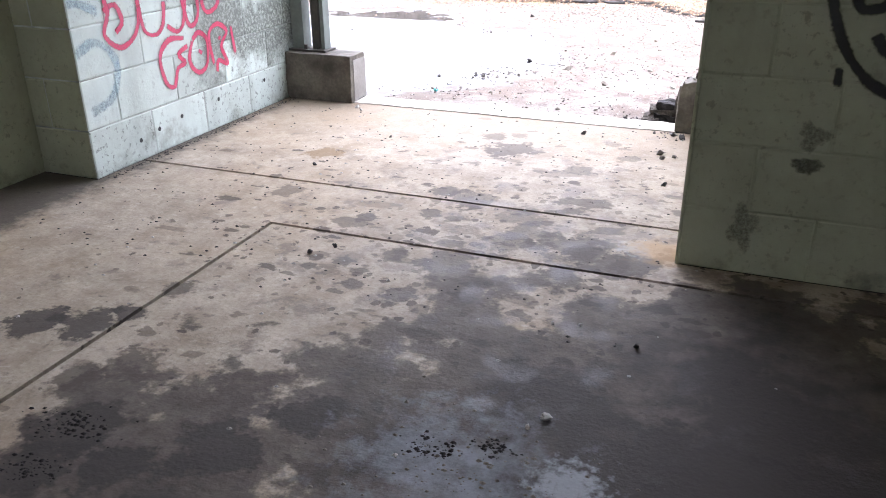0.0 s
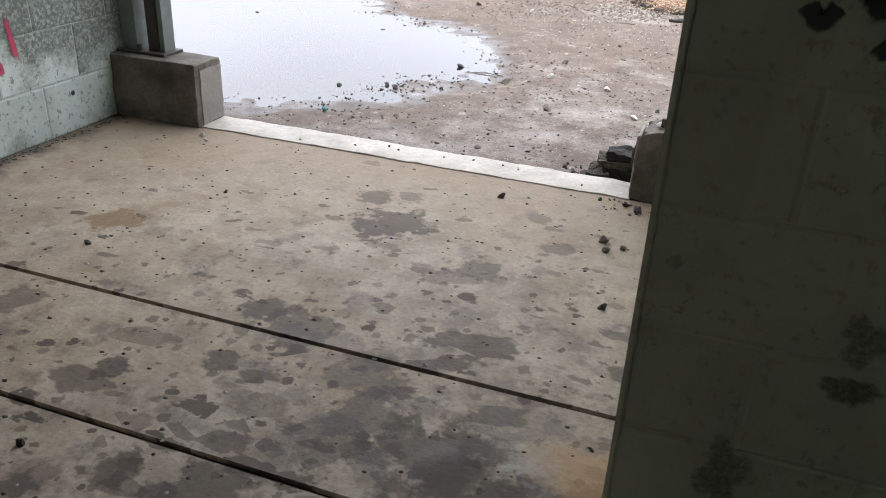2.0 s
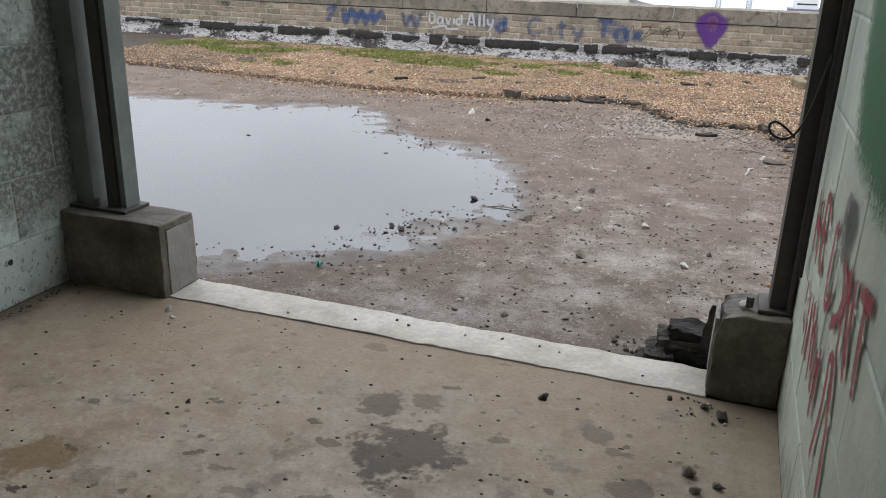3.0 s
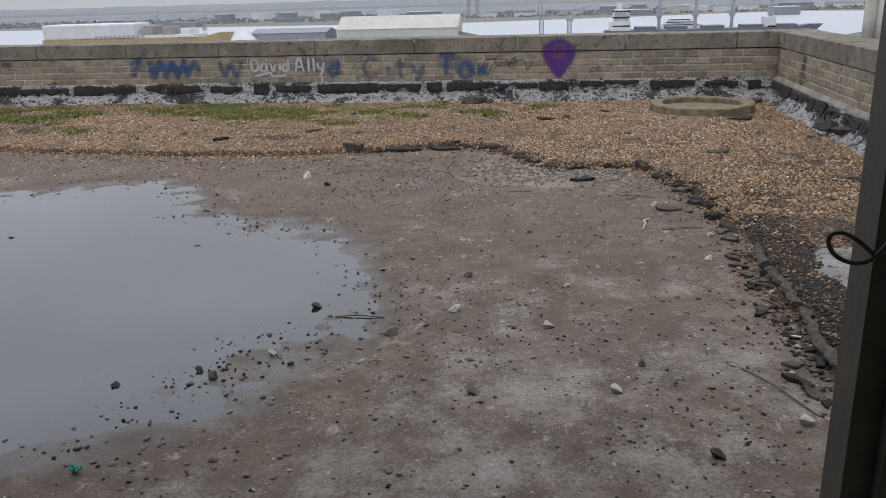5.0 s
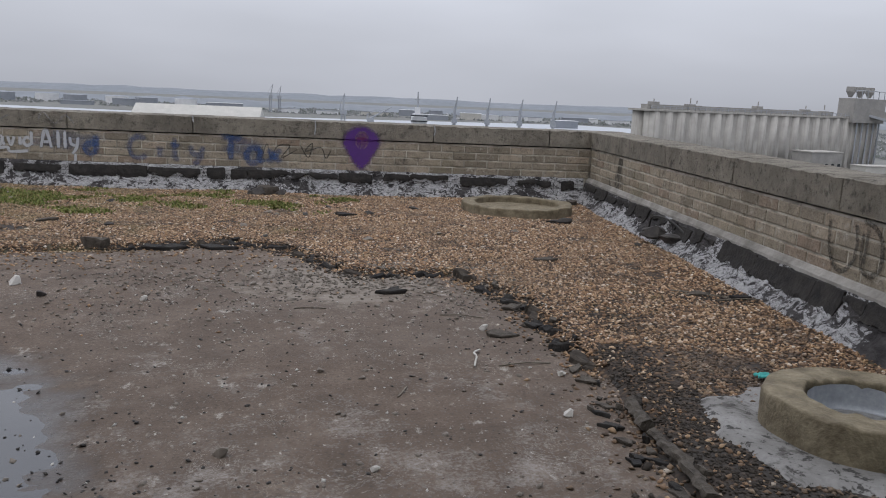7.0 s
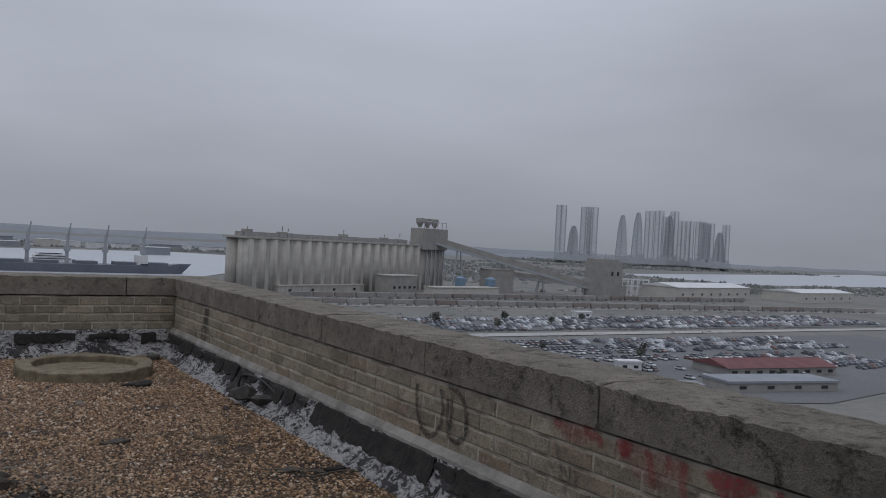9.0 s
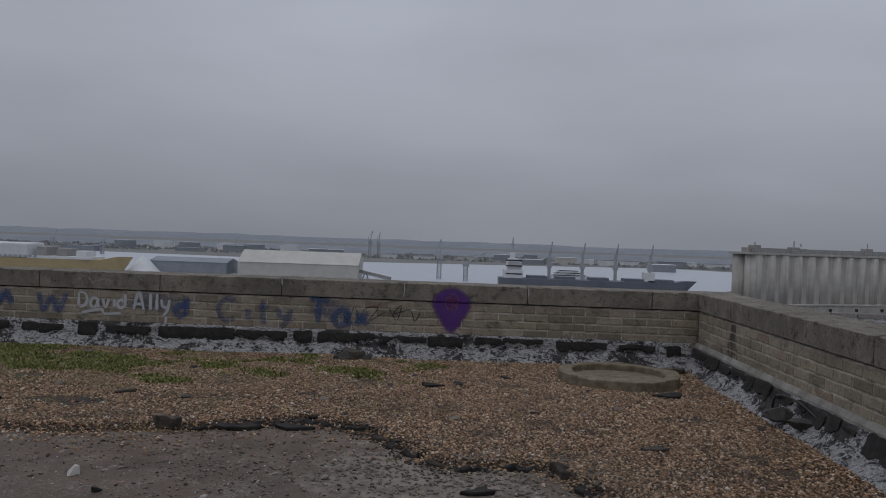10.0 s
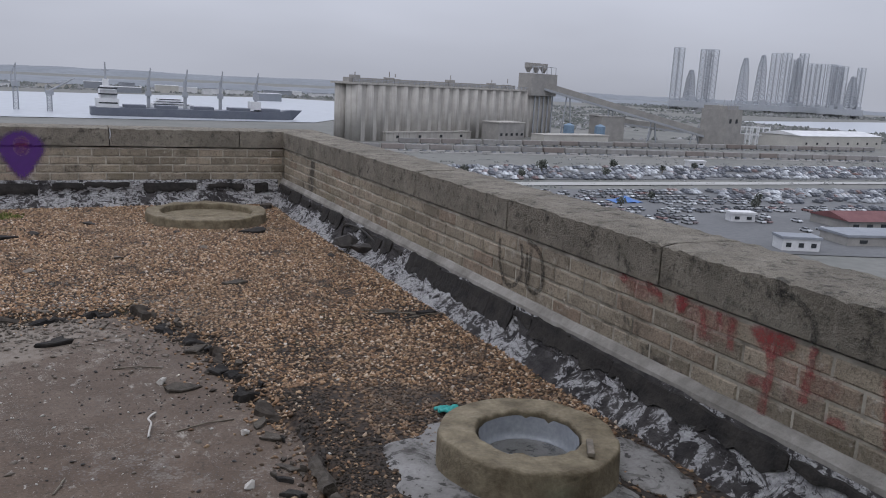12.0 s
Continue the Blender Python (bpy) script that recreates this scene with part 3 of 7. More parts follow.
def grid_sheet(name, x0, x1, y0, y1, step, height, material, keep=None):
    xs = np.linspace(x0, x1, max(2, int(round((x1 - x0) / step)) + 1))
    ys = np.linspace(y0, y1, max(2, int(round((y1 - y0) / step)) + 1))
    gx, gy = np.meshgrid(xs, ys)
    gz = height(gx, gy)
    w = len(xs)
    i = (np.arange(len(ys) - 1)[:, None] * w + np.arange(w - 1)[None, :]).ravel()
    quads = np.stack([i, i + 1, i + 1 + w, i + w], 1)
    if keep is not None:
        ok = keep(gx, gy).ravel()
        quads = quads[ok[quads].any(1)]
    me = bpy.data.meshes.new(name)
    me.from_pydata(np.stack([gx.ravel(), gy.ravel(), gz.ravel()], 1).tolist(), [], quads.tolist())
    me.materials.append(material)
    me.shade_smooth()
    return new(name, me)


def wave(x, y, seed, octaves, base):
    """Smooth noise from summed waves of random direction, about -1 to 1."""
    r = np.random.RandomState(seed)
    out, total = np.zeros_like(x), 0.0
    for k in range(octaves):
        f, a = base * 1.75 ** k, 0.62 ** k
        for _ in range(3):
            t, p = r.uniform(0, 2 * math.pi, 2)
            out += a * np.sin(f * (x * math.cos(t) + y * math.sin(t)) + p)
        total += a * 1.7
    return out / total


def signed(x, y, outline):
    """Distance to a closed outline, positive inside."""
    pts = np.array(outline, float)
    nxt = np.roll(pts, -1, 0)
    best, inside = np.full(x.shape, 1e9), np.zeros(x.shape, bool)
    for (ax, ay), (bx, by) in zip(pts, nxt):
        dx, dy = bx - ax, by - ay
        t = np.clip(((x - ax) * dx + (y - ay) * dy) / (dx * dx + dy * dy), 0, 1)
        best = np.minimum(best, np.hypot(x - ax - t * dx, y - ay - t * dy))
        if ay != by:
            inside ^= ((ay > y) != (by > y)) & (x < (bx - ax) * (y - ay) / (by - ay) + ax)
    return np.where(inside, best, -best)


def step(v, a, b):
    t = np.clip((v - a) / (b - a), 0, 1)
    return t * t * (3 - 2 * t)


# ---- plan ----
X_LEFT, X_RIGHT, Y_JAMB, Y_DOOR, Y_OUT = -2.38, 0.20, 2.67, 4.35, 4.53
X_EAST, Y_NORTH, COPE = 1.913, 12.461, 0.70
# CEIL is out of view, set high so that more sky light enters
ROOM_W, ROOM_E, ROOM_S, CEIL = -2.70, 1.70, -3.0, 3.5
GROUND = -28.0
GRAVEL_EDGE = [(-11.0, 9.7), (-6.0, 9.6), (-4.25, 9.4), (-3.4, 9.3), (-2.5, 9.33), (-1.9, 9.49), (-1.5, 9.66), (-1.26, 9.85), (-0.8, 9.55),
               (-0.6, 9.2), (-0.34, 8.92), (0.16, 8.98), (0.3, 8.69), (0.46, 8.32), (0.5, 7.78), (0.55, 7.31), (0.55, 6.85), (0.57, 6.3),
               (0.57, 4.5), (2.1, 4.5), (2.1, 12.7), (-11.0, 12.7)]
POOL_EDGE = [(-6.5, 7.6), (-5.0, 7.95), (-3.75, 8.14), (-3.2, 8.42), (-2.75, 8.1), (-2.55, 7.78), (-2.0, 7.42), (-1.45, 7.08), (-1.35, 6.75),
             (-1.2, 6.45), (-1.12, 6.2), (-1.2, 5.95), (-1.45, 5.62), (-1.52, 5.3), (-1.68, 5.03), (-2.0, 4.88), (-2.6, 4.75), (-4.5, 4.8), (-6.6, 5.6)]
POOL_LEVEL = -0.052


def deck_height(x, y):
    d = signed(x, y, POOL_EDGE) + 0.10 * wave(x, y, 3, 4, 4.0)
    shore = np.exp(-(d / 0.28) ** 2)
    return -0.038 - 0.014 * step(d, -0.38, 0.0) - 0.006 * step(d, 0.0, 0.3) - 0.024 * step(d, 0.15, 0.6) + 0.0025 * wave(x, y, 5, 4, 5.0) + 0.0035 * shore * wave(x, y, 15, 3, 22.0)


def bed_height(x, y):
    d = signed(x, y, GRAVEL_EDGE) + 0.05 * wave(x, y, 8, 4, 6.0)
    return -0.075 + 0.072 * step(d, -0.06, 0.07) + 0.012 * wave(x, y, 9, 5, 3.0) * step(d, 0, 0.4)


# ---- the room ----
def floor_slabs():
    base = structure(box("floor", ROOM_W - 0.2, ROOM_E + 0.2, ROOM_S - 0.2, Y_OUT, -0.3, -0.014, TAR), "stained bare concrete floor with saw-cut joints", "floor")
    g = 0.009
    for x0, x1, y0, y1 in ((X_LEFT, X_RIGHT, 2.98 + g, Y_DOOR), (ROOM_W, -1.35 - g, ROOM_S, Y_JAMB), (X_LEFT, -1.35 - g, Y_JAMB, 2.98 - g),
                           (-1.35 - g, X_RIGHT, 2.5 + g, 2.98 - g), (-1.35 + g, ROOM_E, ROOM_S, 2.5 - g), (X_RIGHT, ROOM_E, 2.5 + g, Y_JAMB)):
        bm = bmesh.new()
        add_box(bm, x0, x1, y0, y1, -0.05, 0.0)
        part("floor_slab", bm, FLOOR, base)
    return base


def wall_core(name, x0, x1, y0, y1, z0, z1, label, material=None):
    return structure(box(name, x0, x1, y0, y1, z0, z1, material or WALL_MORTAR), label, "wall")


def block_mesh(length, height, proud, material):
    """One block's face: a shallow cushion with chamfered edges, along X, facing -Y."""
    b = 0.006
    v = [(0, 0, 0), (length, 0, 0), (length, 0, height), (0, 0, height),
         (b, -proud, b), (length - b, -proud, b), (length - b, -proud, height - b), (b, -proud, height - b)]
    f = [(4, 5, 6, 7), (0, 1, 5, 4), (1, 2, 6, 5), (2, 3, 7, 6), (3, 0, 4, 7)]
    me = bpy.data.meshes.new("block")
    me.from_pydata(v, [], f)
    me.materials.append(material)
    return me


def lay_blocks(parent, name, m, run, rise, length, course, joint, proud, material, start=0.0, first=0):
    """Courses in running bond on a face: m takes X along, Z up, -Y outward."""
    cache, row = {}, 0
    z = 0.0
    while z < rise - 0.02:
        h = min(course, rise - z) - joint
        x = -((row + first) % 2) * length / 2 - start
        while x < run:
            a, b = max(0, x), min(run, x + length - joint)
            if b - a > 0.02:
                key = (round(b - a, 3), round(h, 3))
                if key not in cache:
                    cache[key] = block_mesh(b - a, h, proud, material)
                ob = new(name, cache[key])
                ob.parent = parent
                tilt = random.uniform(-0.15, 0.15)
                ob.matrix_basis = m @ pose(a, random.uniform(-0.0012, 0.0012), z, 0, tilt, 0)
            x += length
        z += course
        row += 1


def build_room():
    floor_slabs()
    left = wall_core("wall_left", ROOM_W - 0.25, X_LEFT - 0.003, Y_JAMB + 0.006, Y_OUT, 0, CEIL, "mint-painted block wall with pink graffiti and worn patches")
    west = wall_core("wall_west", ROOM_W - 0.25, ROOM_W, ROOM_S, Y_JAMB + 0.006, 0, CEIL, "drab green block wall of the dark room", BLOCK_DARK)
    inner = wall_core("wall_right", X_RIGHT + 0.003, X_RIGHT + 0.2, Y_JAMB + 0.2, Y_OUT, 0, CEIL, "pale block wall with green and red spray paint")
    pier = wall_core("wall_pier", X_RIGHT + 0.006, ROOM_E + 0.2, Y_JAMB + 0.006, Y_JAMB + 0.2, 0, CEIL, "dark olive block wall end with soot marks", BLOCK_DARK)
    # added in the wall behind, unseen: a wide unglazed window faintly lighting the pier
    south = structure(empty("wall_south"), "unseen painted block wall behind with an added unglazed window", "wall")
    for x0, x1, z0, z1 in ((ROOM_W - 0.25, -1.8, 0, CEIL), (0.2, ROOM_E + 0.2, 0, CEIL), (-1.8, 0.2, 0, 1.1), (-1.8, 0.2, 2.3, CEIL)):
        box("wall_panel", x0, x1, ROOM_S - 0.2, ROOM_S, z0, z1, BLOCK_DARK, south)
    wall_core("wall_east", ROOM_E, ROOM_E + 0.2, ROOM_S, Y_JAMB + 0.006, 0, CEIL, "dark olive block wall of the room", BLOCK_DARK)
    wall_core("wall_outer", X_RIGHT + 0.2, ROOM_E + 0.2, Y_OUT - 0.2, Y_OUT, -0.06, CEIL, "outer block wall of the roof house", BLOCK_RIGHT)
    # ceiling never in view, its pale paint added to bounce the door's light
    structure(box("ceiling", ROOM_W - 0.25, ROOM_E + 0.2, ROOM_S - 0.2, Y_OUT, CEIL, CEIL + 0.2, SILL), "unseen ceiling slab of the roof house, pale to bounce light", "ceiling")
    return left, west, inner, pier


wall_left, wall_west, wall_right, wall_pier = build_room()


def concrete_stub(name, x0, x1, y0, y1, top, chipped, label):
    bm = bmesh.new()
    add_box(bm, x0, x1, y0, y1, 0, top, 0.006)
    bmesh.ops.subdivide_edges(bm, edges=bm.edges[:], cuts=6, use_grid_fill=True)
    rough_up(bm, 0.006, 18, 2)
    rough_up(bm, 0.004, 45, 3)
    if chipped:
        for v in bm.verts:
            k = max(0.0, (v.co.z - top * 0.7) / (top * 0.3)) * max(0.0, (x0 + 0.07 - v.co.x) / 0.07)
            v.co.x += 0.02 * k + 0.03 * k * noise.noise(v.co * 40) + 0.008 * noise.noise(v.co * 22)
            v.co.z -= 0.015 * k
    ob = tagged(part(name, bm, STUB, None), label, "plinth")
    side = x0 if chipped else x1
    bm = bmesh.new()
    add_box(bm, side - 0.006, side + 0.006, y0 + 0.03, y1 - 0.01, 0.01, top - 0.03, 0.004)
    bmesh.ops.subdivide_edges(bm, edges=bm.edges[:], cuts=2, use_grid_fill=True)
    rough_up(bm, 0.005, 25, 6)
    part("mortar_patch", bm, CONCRETE, ob, "smeared pale mortar patch")
    return ob


concrete_stub("plinth", X_LEFT + 0.002, -1.925, 4.33, 4.53, 0.285, False, "dirty grey concrete plinth under a steel door post")
concrete_stub("plinth", 0.0, X_RIGHT - 0.002, 4.36, 4.55, 0.275, True, "broken dark concrete plinth under a steel door post")
bm = bmesh.new()
add_box(bm, -1.925, 0.0, Y_DOOR, Y_OUT, -0.08, 0.006, 0.004)
bmesh.ops.subdivide_edges(bm, edges=[e for e in bm.edges if abs(e.verts[0].co.x - e.verts[1].co.x) > 0.5], cuts=70)
for v in bm.verts:
    v.co.y += 0.012 * noise.noise(Vector((v.co.x * 6, v.co.y, 2))) + 0.006 * noise.noise(Vector((v.co.x * 23, v.co.y, 4)))
    v.co.z += 0.003 * noise.noise(v.co * 12)
structure(part("sill", bm, SILL), "whitewashed concrete door sill with worn edges", "sill")


def door_post(name, x, y, z0, mirror, label):
    """Two rolled channels side by side, with base plate, bolts and an angle clip."""
    s = -1 if mirror else 1
    post = tagged(empty(name, x, y, z0), label, "post")
    top = CEIL - z0

    def channel(pname, cx, w, d, material):
        bm = bmesh.new()
        a, b, t = w / 2, d / 2, 0.008
        sec = ((-a, b), (-a, -b), (a, -b), (a, b), (a - t, b), (a - t, -b + t), (-a + t, -b + t), (-a + t, b))
        low, high = [bm.verts.new((cx + p, q, 0)) for p, q in sec], [bm.verts.new((cx + p, q, top)) for p, q in sec]
        for i in range(8):
            j = (i + 1) % 8
            bm.faces.new((low[i], low[j], high[j], high[i]))
        for ring in (low, high):
            for i in range(3):
                bm.faces.new((ring[i], ring[i + 1], ring[6 - i], ring[7 - i]) if i != 1 else (ring[1], ring[2], ring[5], ring[6]))
        return part(pname, bm, material, post)

    channel("channel", 0.0, 0.062 if mirror else 0.08, 0.09, STEEL_GREEN if not mirror else STEEL_DARK)
    if not mirror:
        channel("track", s * 0.115, 0.05, 0.06, STEEL_DARK)
        box("flange", s * 0.165 - 0.012, s * 0.165 + 0.012, -0.03, 0.045, 0, top, STEEL_GREEN, post)
    else:
        box("stop_strip", 0.014, 0.024, -0.075, -0.046, 0.02, top, STEEL_DARK, post)
    box("base_plate", -0.06, 0.20 if not mirror else 0.03, -0.07, 0.07, -0.001, 0.012, STEEL_DARK, post, 0.003)
    for bx in (0.055,) if not mirror else (-0.085,):
        bm = bmesh.new()
        add_rod(bm, (bx, -0.05, 0.008), (bx, -0.05, 0.04), 0.012, 0.012, 6)
        part("bolt", bm, STEEL_DARK, post)
    return post


door_post("door_post", -2.32, 4.455, 0.286, False, "green-grey steel channel door post with a dark track on a plinth")
door_post("door_post", 0.167, 4.47, 0.276, True, "dark rusty steel channel door post on a broken plinth")
structure(box("lintel", X_LEFT, X_RIGHT, 4.36, Y_OUT, CEIL - 0.16, CEIL - 0.002, STEEL_DARK), "dark steel lintel over the wide opening", "lintel")

# ---- the roof ----
deck = structure(grid_sheet("roof_deck", -9.0, 1.95, Y_OUT, 12.6, 0.027, deck_height, ROOF), "brown bare roof deck with scuffs and grit", "roof")
for name, x0, x1, y0, y1 in (("roof_deck_west", -12.0, -9.0, Y_OUT, 12.6), ("roof_deck_side", -12.0, ROOM_W - 0.25, -8.0, Y_OUT), ("roof_deck_south", ROOM_W - 0.25, 1.95, -8.0, ROOM_S - 0.2)):
    structure(box(name, x0, x1, y0, y1, -0.3, -0.04, ROOF), "brown bare roof deck beside the roof house", "roof")
pool = link_mesh("rain_pool", [(-7.2, 4.56, POOL_LEVEL), (-0.7, 4.56, POOL_LEVEL), (-0.7, 8.9, POOL_LEVEL), (-7.2, 8.9, POOL_LEVEL)], [(0, 1, 2, 3)], POOL_WATER)
structure(pool, "shallow still rain pool on the roof deck", "water")
pool.visible_shadow = False
bed = structure(grid_sheet("gravel_bed", -9.0, 1.93, 4.6, 12.47, 0.045, bed_height, BED, lambda x, y: signed(x, y, GRAVEL_EDGE) > -0.25), "raised bed of brown roofing gravel and dirt", "gravel")


def pebble_field(name, count, x0, x1, y0, y1, chance, lift, small, large, material, seed):
    r = np.random.RandomState(seed)
    x, y = r.uniform(x0, x1, count * 4), r.uniform(y0, y1, count * 4)
    ok = r.uniform(0, 1, x.size) < chance(x, y)
    x, y = x[ok][:count], y[ok][:count]
    z = np.maximum(deck_height(x, y), bed_height(x, y))
    n = x.size
    s = r.uniform(small, large, n) * np.where(r.uniform(0, 1, n) > 0.93, 1.5, 1.0)
    a, flat, long = r.uniform(0, 6.28, n), r.uniform(0.45, 0.8, n), r.uniform(0.9, 1.5, n)
    tip = r.uniform(-0.5, 0.5, (n, 2))
    unit = np.array([(1, 0, 0), (0, 1, 0), (-1, 0, 0), (0, -1, 0), (0, 0, 1), (0, 0, -1)], float)
    p = unit[None] * np.stack([long, np.ones(n), flat], 1)[:, None] * (1 + r.uniform(-0.22, 0.22, (n, 6, 1)))
    p[:, :, 2] += p[:, :, 0] * tip[:, :1] + p[:, :, 1] * tip[:, 1:]
    c, q = np.cos(a)[:, None], np.sin(a)[:, None]
    px, py = p[:, :, 0] * c - p[:, :, 1] * q, p[:, :, 0] * q + p[:, :, 1] * c
    v = np.stack([px, py, p[:, :, 2]], 2) * s[:, None, None]
    v += np.stack([x, y, z + s * flat * lift], 1)[:, None]
    tri = np.array([(0, 1, 4), (1, 2, 4), (2, 3, 4), (3, 0, 4), (1, 0, 5), (2, 1, 5), (3, 2, 5), (0, 3, 5)])
    f = (np.arange(n) * 6)[:, None, None] + tri[None]
    me = bpy.data.meshes.new(name)
    me.vertices.add(n * 6), me.loops.add(n * 24), me.polygons.add(n * 8)
    me.vertices.foreach_set("co", v.ravel())
    me.loops.foreach_set("vertex_index", f.ravel())
    me.polygons.foreach_set("loop_start", np.arange(n * 8) * 3)
    me.update()
    me.validate()
    me.materials.append(material)
    me.shade_smooth()
    return new(name, me)


def on_gravel(x, y):
    d = signed(x, y, GRAVEL_EDGE) + 0.06 * wave(x, y, 8, 4, 6.0)
    bare = wave(x, y, 21, 4, 3.0) + 1.5 * np.exp(-((x - 1.1) ** 2 + (y - 6.75) ** 2) / 0.35) * (wave(x, y, 22, 3, 5.0) > -0.5)
    bare += 0.9 * np.exp(-((x - 0.72) ** 2) / 0.025) * (y < 7.6) + 0.8 * step(6.5 - y, -0.3, 0.4) * (wave(x, y, 23, 3, 4.0) > -0.25)
    return step(d, -0.06, 0.02) * np.where(x < -5.5, 0.35, 1.0) * np.where(bare > 0.75, 0.14, 1.0) * (1 - 0.8 * np.exp(-((x - 1.6) ** 2 / 0.08 + (y - 8.45) ** 2 / 0.014))) * (1 - 0.6 * np.exp(-((x - 0.82) ** 2 / 0.03 + (y - 8.0) ** 2 / 0.05))) * np.where((x > 1.76) | (y > 12.37), 0.1, 1.0) * (np.hypot(x - 1.02, y - 11.60) > 0.5) * (np.hypot(x - 1.235, y - 6.67) > 0.3)


tagged(pebble_field("gravel_pebbles", 165000, -7.5, 1.9, 4.7, 12.44, on_gravel, 0.25, 0.005, 0.0105, PEBBLE, 4), "tan and brown rounded roofing pebbles over the roof edge", "gravel", kind="stuff")
tagged(pebble_field("spilt_pebbles", 6500, -5.0, 0.7, 4.7, 10.0, lambda x, y: np.exp(-np.abs(signed(x, y, GRAVEL_EDGE)) / np.where(x < -0.9, 0.28, 0.09)) * (signed(x, y, GRAVEL_EDGE) < 0.02), 0.3, 0.006, 0.013, PEBBLE, 6),
       "loose pebbles spilt on the roof deck", "gravel", kind="stuff")
tagged(pebble_field("roof_grit", 4200, -6.0, 0.65, 4.6, 9.6, lambda x, y: 0.25 + 0.75 * (wave(x, y, 31, 4, 2.5) > 0.25), 0.4, 0.002, 0.007, STONE_DARK, 7), "dark grit and crumbs on the roof deck", "debris", kind="stuff")
tagged(pebble_field("pool_crumbs", 750, -3.4, -0.9, 4.7, 8.2, lambda x, y: np.exp(-(np.abs(signed(x, y, POOL_EDGE) - 0.12) / 0.22) ** 2) * (0.2 + 0.8 * (wave(x, y, 71, 3, 4.0) > 0.1)), 0.6, 0.002, 0.0085, STONE_DARK, 14),
       "dark crumbs washed up at the rain pool's margin", "debris", kind="stuff")
tagged(pebble_field("rubble_scatter", 2400, -2.6, 0.5, 7.9, 9.6, lambda x, y: np.exp(-((x + 0.35) / 0.8) ** 2 - ((y - 8.8) / 0.3) ** 2) + 0.12 * (wave(x, y, 72, 3, 3.0) > 0.2), 0.35, 0.003, 0.013, STONE_MID, 15),
       "brown rubble crumbs before the gravel edge", "debris", kind="stuff")
tagged(pebble_field("pale_grit", 1000, -4.5, 0.65, 4.6, 9.4, lambda x, y: 0.2 + 0.8 * (wave(x, y, 32, 4, 2.0) > 0.3), 0.4, 0.002, 0.007, STONE_PALE, 8), "pale mortar crumbs on the roof deck", "debris", kind="stuff")


# ---- parapets ----
def parapet(name, m, run, first_joint, label):
    """A wall of four brick courses under long coping stones: X along, Z up, -Y towards the roof."""
    wall = structure(empty(name), label, "wall")
    wall.matrix_basis = m
    bm = bmesh.new()
    add_box(bm, 0, run, 0.007, 0.38, -0.06, COPE - 0.175)
    part("wall_core", bm, MORTAR, wall)
    lay_blocks(wall, "brick", pose(0, 0.007, 0.225), run, 0.295, 0.232, 0.074, 0.010, 0.005, BRICK)
    xs = [0.0] + [first_joint + 1.165 * k for k in range(-8, 12) if 0.2 < first_joint + 1.165 * k < run - 0.1] + [run]
    for k, (a, b) in enumerate(zip(xs, xs[1:])):
        bm = bmesh.new()
        add_box(bm, a + 0.005, b - 0.005, -0.012, 0.398, COPE - 0.163, COPE)
        n = max(2, int((b - a) / 0.03))
        bmesh.ops.subdivide_edges(bm, edges=[e for e in bm.edges if abs(e.verts[0].co.x - e.verts[1].co.x) > 0.05], cuts=n)
        bmesh.ops.subdivide_edges(bm, edges=[e for e in bm.edges if abs(e.verts[0].co.y - e.verts[1].co.y) > 0.1], cuts=5)
        for v in bm.verts:
            if v.co.z > COPE - 0.01:
                edge = min(abs(v.co.y + 0.012), abs(v.co.y - 0.398))
                v.co.z += 0.004 * noise.noise(v.co * 9 + Vector((k, 0, 0))) - (0.015 * abs(noise.noise(v.co * 19)) + 0.012 * max(0.0, noise.noise(v.co * 47)) + 0.003 if edge < 0.01 else 0)
            if v.co.y < 0:
                v.co.y += 0.004 * noise.noise(v.co * 14) + 0.002 * noise.noise(v.co * 40)
        part("coping_stone", bm, COPING, wall)
    return wall


north = parapet("parapet_north", pose(-9.0, Y_NORTH, 0), 9.0 + X_EAST, 9.0 - 0.858, "brick parapet with stone coping and blue graffiti")
east = parapet("parapet_east", pose(X_EAST, Y_NORTH, 0, 0, 0, -90), Y_NORTH - 4.53, Y_NORTH - 8.033, "brick parapet with stone coping and faded red graffiti")
structure(box("coping_corner", X_EAST + 0.002, X_EAST + 0.398, Y_NORTH + 0.002, Y_NORTH + 0.398, -0.06, COPE - 0.002, COPING), "weathered corner stone of the parapet", "wall")
for name, x0, x1, y0, y1 in (("parapet_west", -12.4, -12.0, -8.4, Y_NORTH + 0.398), ("parapet_south", -12.0, X_EAST + 0.398, -8.4, -8.0),
                             ("parapet_east_rear", X_EAST + 0.002, X_EAST + 0.398, -8.0, 4.53), ("parapet_north_rear", -12.0, -9.0, Y_NORTH, Y_NORTH + 0.398)):
    structure(box(name, x0, x1, y0, y1, -0.06, COPE - 0.003, COPING), "plain weathered parapet of the roof", "wall")


def flashing(name, m, run, profile, material, label, seed, wobble=0.006):
    """A strip of tar with a given profile (out from the wall, up), uneven along its run."""
    n = int(run / 0.04)
    verts, faces = [], []
    cols = len(profile)
    for i in range(n + 1):
        x = run * i / n
        for j, (o, z) in enumerate(profile):
            d = noise.noise(Vector((x * 5, j * 1.7, seed))) + 0.5 * noise.noise(Vector((x * 17, j * 3.1, seed + 5)))
            verts.append(m @ Vector((x, -o - wobble * d * (j > 0), z + wobble * 1.2 * noise.noise(Vector((x * 7, j, seed + 9))))))
    for i in range(n):
        for j in range(cols - 1):
            a = i * cols + j
            faces.append((a, a + 1, a + 1 + cols, a + cols))
